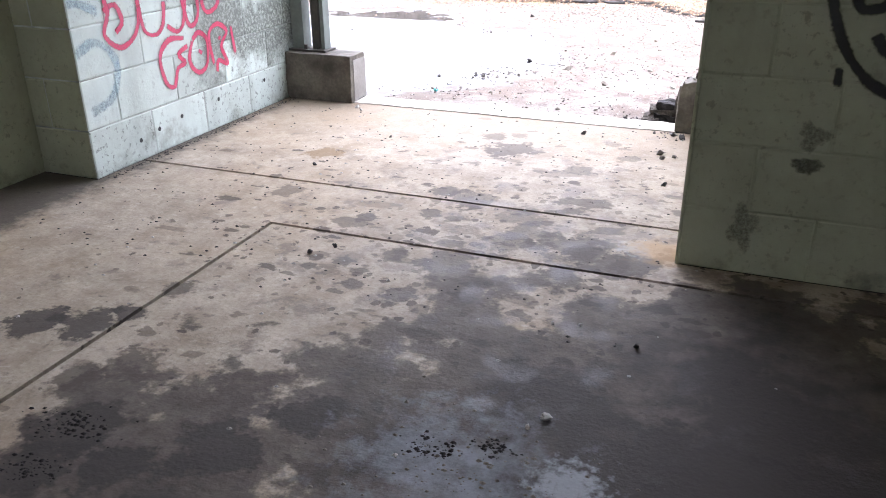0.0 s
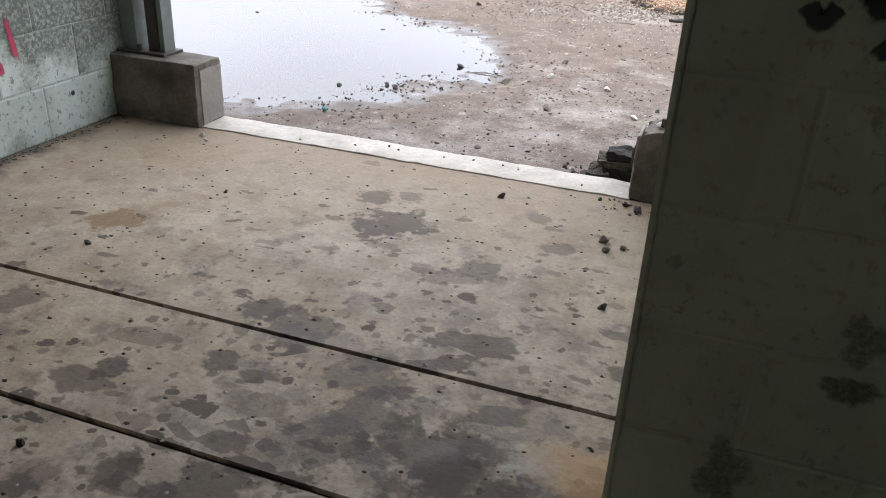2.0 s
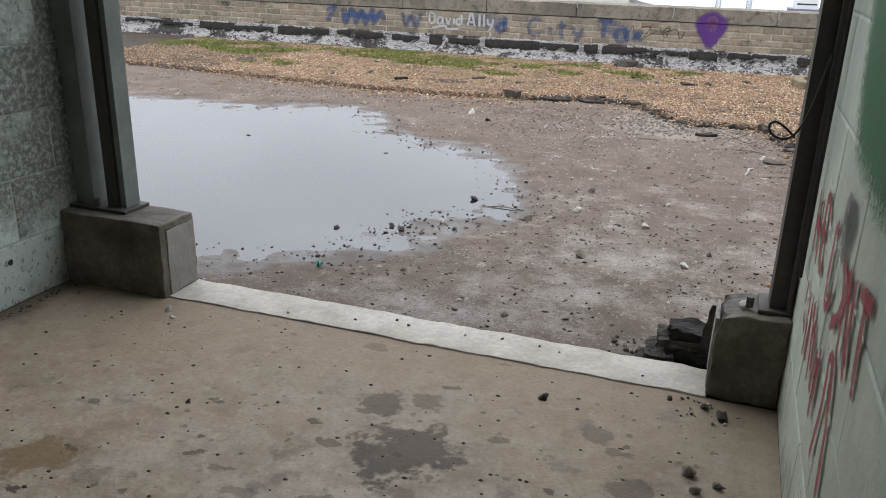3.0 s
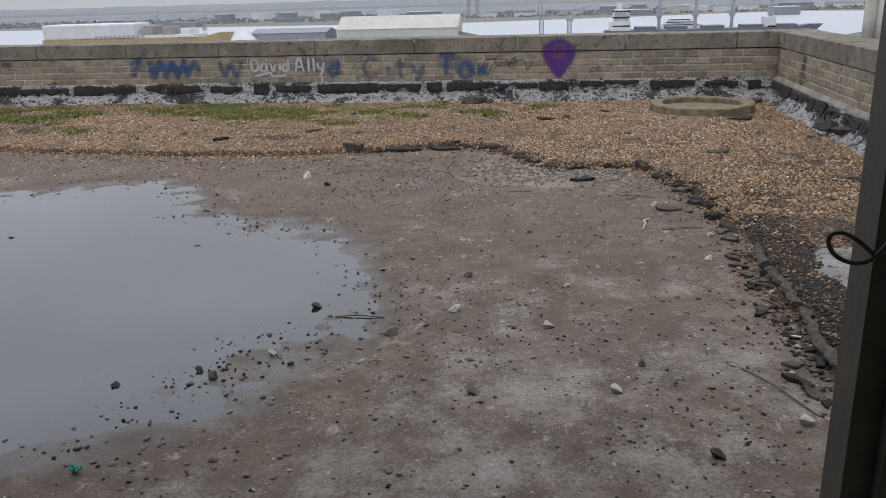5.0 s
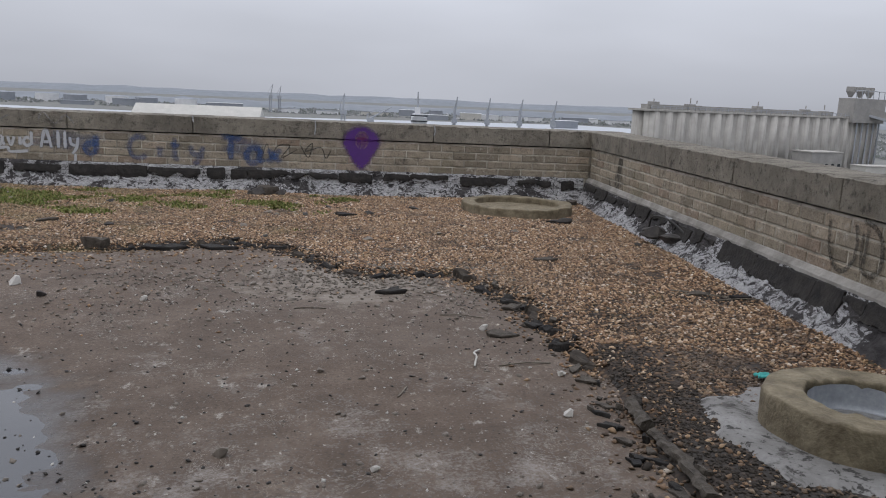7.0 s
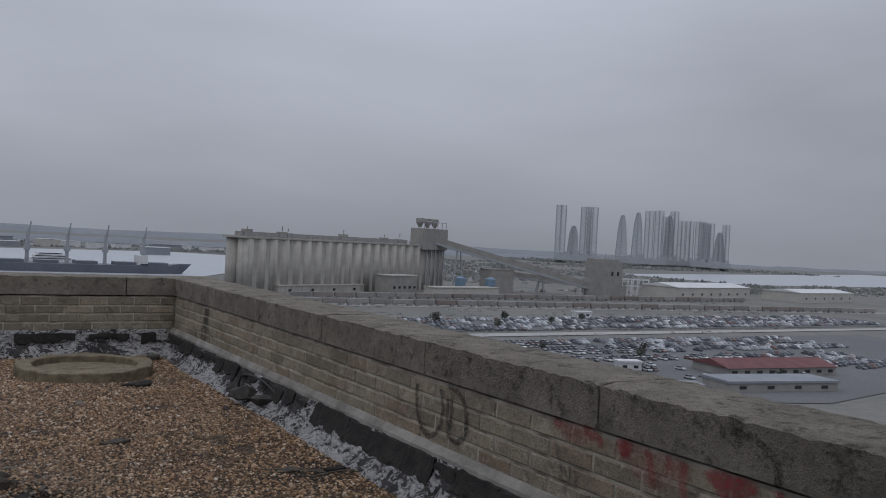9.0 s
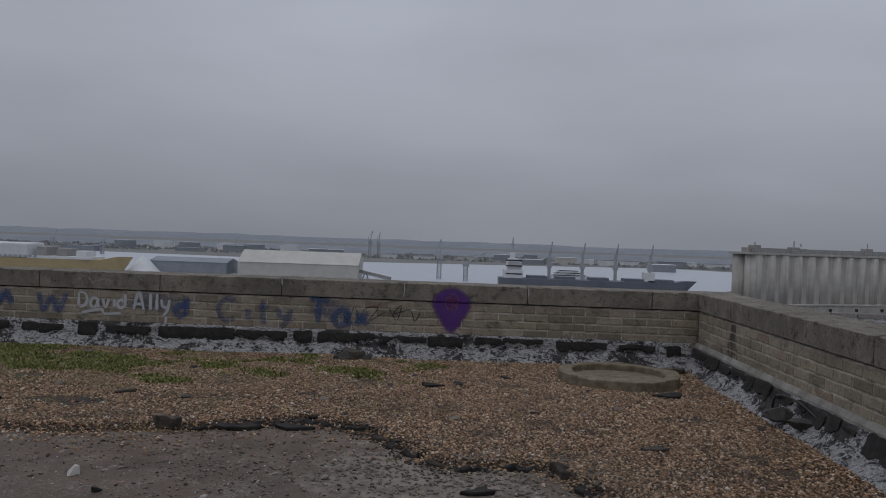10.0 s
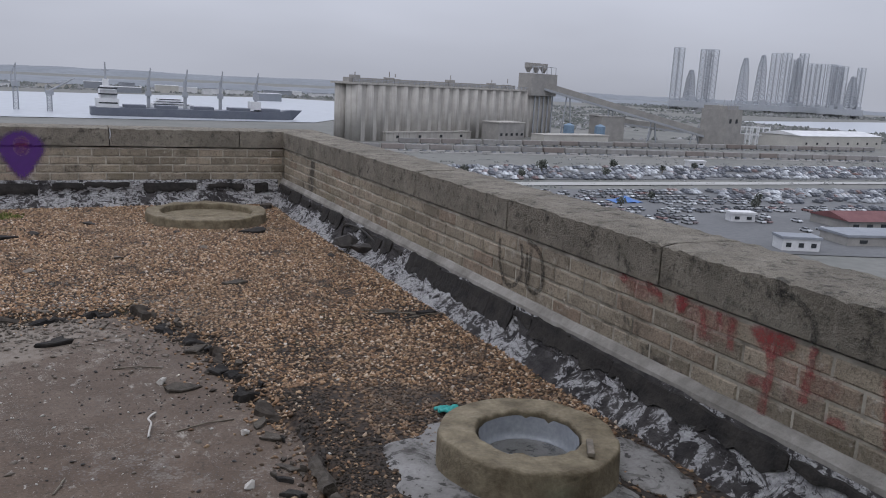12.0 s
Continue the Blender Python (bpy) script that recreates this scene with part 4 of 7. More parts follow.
    return structure(link_mesh(name, verts, faces, material, None, material is not LEDGE), label, "flashing")


TAR_TOP = flashing_material(0.44)
MN, ME = pose(-9.0, Y_NORTH, 0), pose(X_EAST, Y_NORTH, 0, 0, 0, -90)
flash_north = flashing("flashing_north_top", MN, 10.85, [(0.0, 0.228), (0.014, 0.222), (0.018, 0.2), (0.024, 0.17), (0.03, 0.125)], TAR_TOP, "black tar flashing along the brick parapet", 1, 0.009)
flashing("flashing_north_foot", MN, 10.85, [(0.02, 0.15), (0.028, 0.12), (0.05, 0.07), (0.10, 0.02), (0.14, -0.03)], FLASH_N, "tar flashing under flaking silver paint", 2, 0.012)
flashing("ledge_east", ME, 7.85, [(0.0, 0.236), (0.012, 0.234), (0.034, 0.205), (0.036, 0.185), (0.02, 0.18)], LEDGE, "pale rendered ledge under the brick", 3, 0.003)
flash_east = flashing("flashing_east_top", ME, 7.85, [(0.012, 0.19), (0.038, 0.188), (0.046, 0.165), (0.052, 0.14), (0.062, 0.115), (0.085, 0.085)], TAR_PLAIN, "black tar flashing along the brick parapet", 4, 0.009)
flashing("flashing_east_foot", ME, 7.85, [(0.07, 0.105), (0.085, 0.085), (0.11, 0.05), (0.15, 0.02), (0.19, -0.02)], FLASH_E, "tar flashing under flaking silver paint", 5, 0.016)


def tar_pads(parent, m, start, run, profile, low, high, gaps, longest, seed):
    """Black felt pads tarred over the flashing one beside the other, torn along their lower edge."""
    r = random.Random(seed)

    def out(z):
        for (o0, z0), (o1, z1) in zip(profile, profile[1:]):
            if z1 <= z <= z0:
                return o0 + (o1 - o0) * (z0 - z) / (z0 - z1)
        return profile[0][0] if z > profile[0][1] else profile[-1][0]

    x = start
    while x < run - 0.15:
        w = min(r.uniform(0.12, longest), run - 0.1 - x)
        n = max(5, int(w / 0.022))
        drop, rise = r.uniform(-0.035, 0.04), r.uniform(-0.022, 0.012)
        thick, key = r.uniform(0.003, 0.007), r.uniform(0, 90)
        verts, faces = [], []
        for i in range(n + 1):
            f = i / n
            round_off = 0.006 * (max(0.0, 1 - min(f, 1 - f) * w / 0.012) ** 2)
            top = high + rise - round_off + 0.010 * noise.noise(Vector((f * w * 14, key, 0)))
            bottom = low + drop + round_off + 0.042 * noise.noise(Vector((f * w * 9, key, 3))) + 0.014 * noise.noise(Vector((f * w * 45, key, 5)))
            for k in range(4):
                z = top + (bottom - top) * k / 3
                puff = thick * (0.55 if k in (0, 3) or i in (0, n) else 1.0) + 0.004 * noise.noise(Vector((f * w * 30, z * 40, key)))
                verts.append(m @ Vector((x + f * w + 0.004 * noise.noise(Vector((z * 60, key, f))), -out(z) - 0.009 - puff, z)))
            verts.append(m @ Vector((x + f * w, -out(bottom) + 0.004, bottom - 0.002)))
            verts.append(m @ Vector((x + f * w, -out(top) + 0.004, top + 0.002)))
        for i in range(n):
            a, b = i * 6, i * 6 + 6
            faces += [(a + k, a + k + 1, b + k + 1, b + k) for k in range(4)] + [(a + 5, a, b, b + 5)]
        faces += [(0, 5, 4, 3, 2, 1), tuple(n * 6 + k for k in range(6))]
        link_mesh("tar_pad", verts, faces, TAR, parent, False)
        x += w + (r.uniform(*gaps) if r.random() < 0.75 else r.uniform(0.0, 0.012))


PROFILE_N = [(0.014, 0.222), (0.018, 0.2), (0.024, 0.17), (0.03, 0.125)]
PROFILE_E = [(0.038, 0.188), (0.046, 0.165), (0.052, 0.14), (0.062, 0.115), (0.085, 0.085)]
tar_pads(flash_north, MN, 0.1, 10.85, PROFILE_N, 0.130, 0.200, (0.01, 0.14), 0.5, 5)
tar_pads(flash_east, ME, 0.1, 3.4, PROFILE_E, 0.105, 0.184, (0.008, 0.07), 0.4, 6)
tar_pads(flash_east, ME, 3.32, 7.85, PROFILE_E, 0.095, 0.188, (0.0, 0.006), 1.1, 7)

tagged(pebble_field("deck_flakes", 1100, -4.0, 0.56, 4.7, 9.5, lambda x, y: 0.2 + 0.8 * (wave(x, y, 35, 4, 2.2) > 0.2), 0.1, 0.004, 0.014, STONE_MID, 27), "brown flakes of broken screed on the roof deck", "debris", kind="stuff")


# ---- things on the roof ----
def lathe(name, profile, material, parent, sides=48, bumpy=0.0, label="", closed=False):
    bm = bmesh.new()
    rings = []
    for i in range(sides):
        a = 2 * math.pi * i / sides
        ring = []
        for r, z in profile:
            k = 1 + bumpy * noise.noise(Vector((math.cos(a) * 2, math.sin(a) * 2, z * 6 + r * 3)))
            ring.append(bm.verts.new((r * k * math.cos(a), r * k * math.sin(a), z + bumpy * 0.25 * noise.noise(Vector((math.cos(a) * 5, math.sin(a) * 5, r * 9))))))
        rings.append(ring)
    last = len(profile) if closed else len(profile) - 1
    for i in range(sides):
        p, q = rings[i], rings[(i + 1) % sides]
        for j in range(last):
            jj = (j + 1) % len(profile)
            bm.faces.new((p[j], q[j], q[jj], p[jj]))
    return part(name, bm, material, parent, label, True)


def roof_well(x, y, z, outer, inner, top, depth, label):
    """A squat round concrete ring with a worn rim round an open shaft."""
    well = tagged(empty("roof_drain_ring", x, y, z), label, "roof drain")
    b = 0.009
    lathe("ring", [(inner + 0.004, -depth), (inner, top - b * 2), (inner, top - b), (inner + b * 0.3, top - b * 0.3), (inner + b, top), (inner + b * 1.8, top), (outer - b * 2, top),
                   (outer - b, top - 0.001), (outer - b * 0.3, top - b * 0.4), (outer, top - b * 1.2), (outer + 0.001, top - b * 2.2), (outer + 0.012, -0.05)], WELL, well, 96, 0.045)
    return well


LINING = plain("blue_grey_lining", (0.30, 0.325, 0.355), (0.40, 0.42, 0.45), 12, 0.45, metal=0.3)
near_well = roof_well(1.235, 6.67, 0.0, 0.302, 0.178, 0.122, 0.04, "squat round concrete drain ring with water inside")
bm = bmesh.new()
rings = []
for i in range(64):
    a = 2 * math.pi * i / 64
    torn = 0.104 + 0.010 * noise.noise(Vector((math.cos(a) * 3, math.sin(a) * 3, 4))) - 0.05 * max(0.0, noise.noise(Vector((math.cos(a) * 9, math.sin(a) * 9, 8))) - 0.28)
    rings.append([bm.verts.new((r * math.cos(a), r * math.sin(a), z)) for r, z in ((0.170, torn), (0.167, 0.05), (0.160, 0.01), (0.10, 0.0), (0.003, 0.0))])
for p, q in zip(rings, rings[1:] + rings[:1]):
    for j in range(4):
        bm.faces.new((p[j], q[j], q[j + 1], p[j + 1]))
part("silver_lining", bm, LINING, near_well, "torn silver metal lining", True)
lathe("water", [(0.166, 0.022), (0.08, 0.022), (0.002, 0.022)], WATER, near_well, 40, 0.0, "still rain water").visible_shadow = False
far_well = roof_well(1.02, 11.60, -0.01, 0.5, 0.385, 0.085, 0.04, "wide low mossy concrete drain ring in the gravel")
lathe("bottom", [(0.392, 0.03), (0.2, 0.034), (0.01, 0.034)], WELL, far_well, 40, 0.03, "dirty green bottom")


def flat_patch(name, x, y, z, radius, material, label, category, seed, rx=1.0, ry=1.0):
    """A thin poured patch with an uneven edge."""
    n = 60
    verts = [(x, y, z + 0.008)]
    for ring, drop in ((0.6, 0.006), (0.93, 0.004), (1.0, -0.012)):
        for i in range(n):
            a = 2 * math.pi * i / n
            r = radius * ring * (1 + 0.26 * noise.noise(Vector((math.cos(a) * 1.9, math.sin(a) * 1.9, seed))) + 0.14 * noise.noise(Vector((math.cos(a) * 5, math.sin(a) * 5, seed))))
            verts.append((x + rx * r * math.cos(a), y + ry * r * math.sin(a), z + drop))
    faces = [(0, 1 + i, 1 + (i + 1) % n) for i in range(n)]
    for k in range(2):
        for i in range(n):
            a, b = 1 + k * n + i, 1 + k * n + (i + 1) % n
            faces.append((a, a + n, b + n, b))
    return tagged(link_mesh(name, verts, faces, material, None, True), label, category)


flat_patch("painted_patch", 1.17, 6.69, 0.005, 0.41, APRON, "dirty silver paint patch spread round the drain ring", "patch", 3, 1.0, 1.0)
flat_patch("painted_patch", 1.60, 6.53, 0.006, 0.16, APRON, "silver paint patch beside the parapet foot", "patch", 8, 0.8, 1.5)

ROCKS = []
for k in range(9):
    bm = bmesh.new()
    bmesh.ops.create_icosphere(bm, subdivisions=3, radius=1.0)
    for v in bm.verts:
        d = v.co.normalized()
        v.co *= 1 + 0.45 * noise.noise(d * 1.6 + Vector((k * 5.3, 0, 0))) + 0.20 * noise.noise(d * 4.2 + Vector((0, k * 3.1, 0))) + 0.10 * noise.noise(d * 11 + Vector((k, 0, 0)))
        v.co.z *= 0.62
        for c in range(7):
            cut = Vector((math.sin(c * 2.4 + k), math.cos(c * 2.4 + k), (c % 3) * 0.8 - 0.5))
            over = v.co.dot(cut.normalized()) - 0.52
            if over > 0:
                v.co -= cut.normalized() * over
    me = bpy.data.meshes.new("stone")
    bm.to_mesh(me)
    bm.free()
    me.materials.append((STONE_DARK, STONE_PALE, STONE_MID)[k % 3])
    ROCKS.append(me)


def ground_at(x, y):
    a, b = np.array([x]), np.array([y])
    if y < Y_OUT:
        return 0.0
    return float(max(deck_height(a, b)[0], bed_height(a, b)[0]))


def stone(kind, x, y, size, rz=None, flat=1.0, z=None, long=1.0):
    names = ("dark lump of roofing rubble on the roof deck", "pale chip of mortar on the roof deck", "brown stone chip on the roof deck")
    inside = ("dark crumb of rubble on the concrete floor", "pale chip of mortar on the concrete floor", "brown stone chip on the concrete floor")
    ob = new("stone", ROCKS[kind + 3 * random.randrange(3)])
    size *= 0.82
    ob.matrix_basis = pose(x, y, (ground_at(x, y) if z is None else z) + size * flat * 0.42, random.uniform(-12, 12), random.uniform(-12, 12), random.uniform(0, 360) if rz is None else rz) @ Matrix.Diagonal((size * long, size, size * flat, 1))
    return tagged(ob, (names if y > Y_OUT else inside)[kind], "stone", "loose rubble on the " + ("roof" if y > Y_OUT else "floor"))


for kind, x, y, s in ((0, -2.21, 7.015, 0.034), (0, -1.326, 6.214, 0.034), (0, -1.487, 5.549, 0.03), (0, -1.798, 5.467, 0.026), (1, -0.74, 6.186, 0.032),
                      (1, -0.374, 6.044, 0.032), (2, -0.735, 6.592, 0.033), (1, -2.106, 8.582, 0.05), (0, -3.35, 7.1, 0.035), (0, -1.56, 5.6, 0.024),
                      (2, -0.95, 5.95, 0.04), (1, -0.15, 5.55, 0.03), (2, -0.6, 5.5, 0.035), (1, 0.35, 6.9, 0.028), (1, 0.42, 7.3, 0.025), (0, -2.5, 6.7, 0.02),
                      (1, -1.4, 8.3, 0.03), (0, -1.9, 8.35, 0.035), (2, -0.5, 7.3, 0.022), (1, 0.2, 7.9, 0.03), (0, 0.1, 5.2, 0.03), (1, 0.38, 5.4, 0.035),
                      (0, -0.05, 5.75, 0.02), (0, -2.9, 7.5, 0.02), (0, -1.75, 6.9, 0.022), (1, -1.35, 5.75, 0.022), (1, -0.3, 6.5, 0.02)):
    stone(kind, x, y, s)
for k in range(110):
    x, y = random.uniform(-3.2, 0.5), random.uniform(4.8, 9.4)
    stone(random.choice((0, 0, 0, 1, 2)), x, y, random.uniform(0.006, 0.014), flat=0.7)


def felt_slab(x, y, size, rz, tilt, seed, thick=0.022, label="torn slab of black roofing felt at the gravel edge"):
    """A torn piece of layered roofing: an uneven many-sided plate with broken edges."""
    bm = bmesh.new()
    n = 7 + int(seed) % 3
    rings = []
    for z, k in ((-thick, 0.92), (thick * 0.6, 1.0), (thick, 0.93)):
        ring = []
        for i in range(n):
            a = 2 * math.pi * i / n
            r = size * k * (0.4 + 0.8 * ((seed * 37 + i * i * 17) % 11) / 11 + 0.4 * noise.noise(Vector((math.cos(a) * 1.9, math.sin(a) * 1.4, seed * 2.7))) + 0.15 * noise.noise(Vector((math.cos(a) * 5, z * 40, seed))))
            ring.append(bm.verts.new((r * 1.5 * math.cos(a), r * 0.75 * math.sin(a), z + thick * 0.5 * noise.noise(Vector((a, z * 30, seed))))))
        rings.append(ring)
    for p, q in zip(rings, rings[1:]):
        for i in range(n):
            bm.faces.new((p[i], p[(i + 1) % n], q[(i + 1) % n], q[i]))
    bm.faces.new(rings[0][::-1]), bm.faces.new(rings[-1])
    bmesh.ops.triangulate(bm, faces=[f for f in bm.faces if len(f.verts) > 4])
    ob = part("felt_slab", bm, TAR if int(seed) % 2 else ROLL)
    ob.matrix_basis = pose(x, y, ground_at(x, y) + thick * 0.5, tilt, random.uniform(-6, 6), rz)
    return tagged(ob, label, "roofing felt", "torn roofing felt")


edge = GRAVEL_EDGE[5:18]
seed = 0
for (ax, ay), (bx, by) in zip(edge, edge[1:]):
    run = math.hypot(bx - ax, by - ay)
    for i in range(max(1, int(run / 0.22))):
        t = (i + random.random() * 0.6) / max(1, int(run / 0.22))
        seed += 1
        x, y = ax + (bx - ax) * t + random.uniform(-0.05, 0.05), ay + (by - ay) * t + random.uniform(-0.05, 0.05)
        felt_slab(x, y, random.uniform(0.012, 0.036), math.degrees(math.atan2(by - ay, bx - ax)) + random.uniform(-35, 35), random.uniform(-18, 18), seed, random.uniform(0.006, 0.016))
for x, y, s, rz, th in ((-1.62, 9.56, 0.08, 10, 0.02), (-2.0, 9.5, 0.06, -20, 0.035), (-1.3, 9.62, 0.09, 0, 0.015), (0.40, 8.28, 0.05, 60, 0.012), (0.42, 7.95, 0.045, -50, 0.013),
                        (0.27, 7.80, 0.06, 5, 0.011), (-0.2, 8.55, 0.05, 20, 0.015), (-1.3, 12.16, 0.13, 4, 0.05),
                        (-0.5, 11.0, 0.06, 15, 0.015), (0.8, 9.35, 0.05, 0, 0.012), (1.25, 10.95, 0.10, -20, 0.015), (-2.6, 10.3, 0.05, 10, 0.015), (-3.3, 9.9, 0.06, 20, 0.02),
                        (1.45, 8.52, 0.05, -20, 0.01), (1.68, 8.44, 0.05, 10, 0.012), (1.62, 12.05, 0.07, 10, 0.03)):
    seed += 1
    felt_slab(x, y, s, rz, 4, seed, th, "black lump of torn roofing felt on the gravel")


tagged(pebble_field("felt_crumbs", 21000, -3.2, 0.75, 4.6, 10.0, lambda x, y: np.exp(-(np.abs(signed(x, y, GRAVEL_EDGE) + 0.02 + 0.06 * wave(x, y, 61, 3, 5.0)) / 0.06) ** 1.5) * (0.25 + 0.75 * (wave(x, y, 62, 3, 4.0) > -0.1)) * step(x, -1.75, -0.9) * np.where(y < 7.4, 0.45, 1.0), 0.3, 0.0025, 0.013, DIRT, 9),
       "broken crumbs of dark roofing felt along the gravel edge", "debris", kind="stuff")


tagged(pebble_field("tar_dirt", 15000, 0.6, 1.8, 5.2, 11.4, lambda x, y: 2.0 * np.exp(-((x - 1.58) ** 2 / 0.07 + (y - 8.47) ** 2 / 0.012)) + 0.45 * np.exp(-((x - 0.82) ** 2 / 0.03 + (y - 8.0) ** 2 / 0.05)) + 0.4 * np.exp(-((np.hypot(x - 1.2, y - 6.68) - 0.46) / 0.12) ** 2) + 1.0 * np.exp(-((x - 1.3) ** 2 / 0.03 + (y - 11.0) ** 2 / 0.014)) + 0.9 * np.exp(-((x - 0.68) / 0.13) ** 2) * (y < 7.6) * (y > 5.0), 0.3, 0.002, 0.008, DIRT, 19),
       "crumbled black tar and dirt on the gravel", "debris", kind="stuff")


def edge_roll(points, radius, label):
    """A tarred roll lying along the edge of the gravel, sagging and cracked."""
    bm = bmesh.new()
    sides, rings = 7, []
    total = 44
    for i in range(total + 1):
        f = i / total * (len(points) - 1)
        k = min(int(f), len(points) - 2)
        p = Vector((*points[k], 0)).lerp(Vector((*points[k + 1], 0)), f - k)
        d = Vector((*points[k + 1], 0)) - Vector((*points[k], 0))
        side = Vector((d.y, -d.x, 0)).normalized()
        p += side * (0.025 * noise.noise(p * 5) + 0.012 * noise.noise(p * 19))
        ring = []
        for j in range(sides):
            a = 2 * math.pi * j / sides
            r = radius * (1 + 0.6 * noise.noise(Vector((p.y * 6, math.cos(a), math.sin(a) + 1))) + 0.55 * noise.noise(Vector((p.y * 26, math.cos(a) * 2, math.sin(a) * 2))))
            ring.append(bm.verts.new(p + side * r * 1.4 * math.cos(a) + Vector((0, 0, -0.008 + r * math.sin(a)))))
        rings.append(ring)
    for p, q in zip(rings, rings[1:]):
        for j in range(sides):
            bm.faces.new((p[j], p[(j + 1) % sides], q[(j + 1) % sides], q[j]))
    bm.faces.new(rings[0]), bm.faces.new(rings[-1])
    return tagged(part("edge_roll", bm, ROLL, None, "", False), label, "roofing felt")


for a, b in ((6.95, 6.74), (6.70, 6.28), (6.22, 5.62), (5.58, 5.2)):
    xs = lambda y: 0.575 + 0.02 * noise.noise(Vector((y * 2.3, 0, 8)))
    edge_roll([(xs(a + (b - a) * k / 4), a + (b - a) * k / 4) for k in range(5)], 0.015 if a < 6.8 else 0.02, "cracked dusty roll of roofing along the gravel edge")


def felt_strip(points, label, key):
    """A ragged broken lip of old roofing along the edge of the gravel."""
    n = max(6, int(sum((Vector(b) - Vector(a)).length for a, b in zip(points, points[1:])) / 0.014))
    verts, faces = [], []
    for i in range(n + 1):
        f = i / n * (len(points) - 1)
        k = min(int(f), len(points) - 2)
        a, b = Vector((*points[k], 0)), Vector((*points[k + 1], 0))
        p = a.lerp(b, f - k)
        side = Vector((b.y - a.y, a.x - b.x, 0)).normalized()
        end = min(1.0, min(i, n - i) / 3 + 0.25)
        ground = ground_at(p.x, p.y)
        jag = 0.045 * noise.noise(Vector((i * 0.21, key, 0))) + 0.02 * noise.noise(Vector((i * 0.9, key, 2)))
        tall = (0.024 + 0.032 * noise.noise(Vector((i * 0.35, key, 5))) + 0.007 * noise.noise(Vector((i * 1.1, key, 6)))) * end
        wide = (0.065 + 0.06 * noise.noise(Vector((i * 0.22, key, 8)))) * end
        for s, h in ((0.5, -0.02), (0.42, tall * 0.7), (0.2, tall), (-0.1, tall * 0.8), (-0.5, tall * 0.35), (-0.8, -0.02)):
            verts.append(p + side * (jag + s * wide + 0.006 * noise.noise(Vector((i * 0.8, s * 5, key)))) + Vector((0, 0, ground + h)))
    for i in range(n):
        for j in range(5):
            q = i * 6 + j
            faces.append((q, q + 1, q + 7, q + 6))
    faces += [tuple(range(6)), tuple(n * 6 + j for j in range(6))]
    return tagged(link_mesh("felt_strip", [tuple(v) for v in verts], faces, (DIRT, TAR, TAR)[int(key) % 3], None, False), label, "roofing felt", "torn roofing felt")


key = 0
lip = GRAVEL_EDGE[5:16]
for (ax, ay), (bx, by) in zip(lip, lip[1:]):
    run = math.hypot(bx - ax, by - ay)
    pieces = max(1, round(run / 0.24))
    for i in range(pieces):
        a, b = (i + random.uniform(0.0, 0.3)) / pieces, (i + random.uniform(0.65, 1.05)) / pieces
        key += 1
        mid = (a + b) / 2
        felt_strip([(ax + (bx - ax) * t + random.uniform(-0.035, 0.035), ay + (by - ay) * t + random.uniform(-0.035, 0.035)) for t in (a, mid, b)], "ragged broken strip of dark roofing felt at the gravel edge", key)
for k in range(34):
    y = random.uniform(5.0, 7.6)
    seed += 1
    felt_slab(0.50 + random.uniform(-0.07, 0.04), y, random.uniform(0.012, 0.04), random.uniform(40, 140), random.uniform(-12, 12), seed, random.uniform(0.005, 0.011))


def tube(name, points, radius, material, label, category, sides=6, parent=None):
    cu = bpy.data.curves.new(name, "CURVE")
    cu.dimensions, cu.bevel_depth, cu.bevel_resolution, cu.resolution_u = "3D", radius, 1, 6
    sp = cu.splines.new("NURBS")
    sp.points.add(len(points) - 1)
    for q, p in zip(sp.points, points):
        q.co = (*p, 1)
    sp.use_endpoint_u, sp.order_u = True, 3
    cu.materials.append(material)
    tmp = bpy.data.objects.new(name, cu)
    me = bpy.data.meshes.new_from_object(tmp)
    bpy.data.objects.remove(tmp)
    ob = new(name, me)
    ob.parent = parent
    return tagged(ob, label, category) if label else ob


def stick(x, y, length, rz, r=0.003):
    z = ground_at(x, y) + r
    a = radians(rz)
    dx, dy = math.cos(a) * length / 2, math.sin(a) * length / 2
    return tube("stick", [(x - dx, y - dy, z), (x - dx * 0.2 + 0.01, y - dy * 0.2 + 0.012, z + 0.006), (x + dx * 0.5, y + dy * 0.5, z + 0.003), (x + dx, y + dy, z)], r, WOOD, "thin dry twig on the roof deck", "twig")


for x, y, l, rz in ((-1.12, 6.12, 0.2, 3), (0.3, 7.42, 0.22, 12), (0.12, 8.1, 0.2, -10), (-2.0, 7.05, 0.16, 20), (0.35, 5.6, 0.35, -62), (-0.6, 8.2, 0.15, 4), (-0.2, 7.1, 0.1, 70),
                    (1.34, 11.02, 0.4, 20), (1.28, 10.94, 0.34, -12), (1.40, 11.08, 0.28, 48), (1.22, 11.0, 0.25, 75), (1.30, 11.10, 0.36, 5), (1.55, 8.46, 0.5, -18), (1.48, 8.52, 0.34, -32), (1.66, 8.40, 0.3, 6)):
    stick(x, y, l, rz)
tube("white_wire", [(0.09, 7.36, -0.028), (0.1, 7.42, -0.025), (0.115, 7.47, -0.02), (0.1, 7.53, -0.026), (0.14, 7.58, -0.03)], 0.004, STONE_PALE, "short bent white wire on the roof deck", "wire")
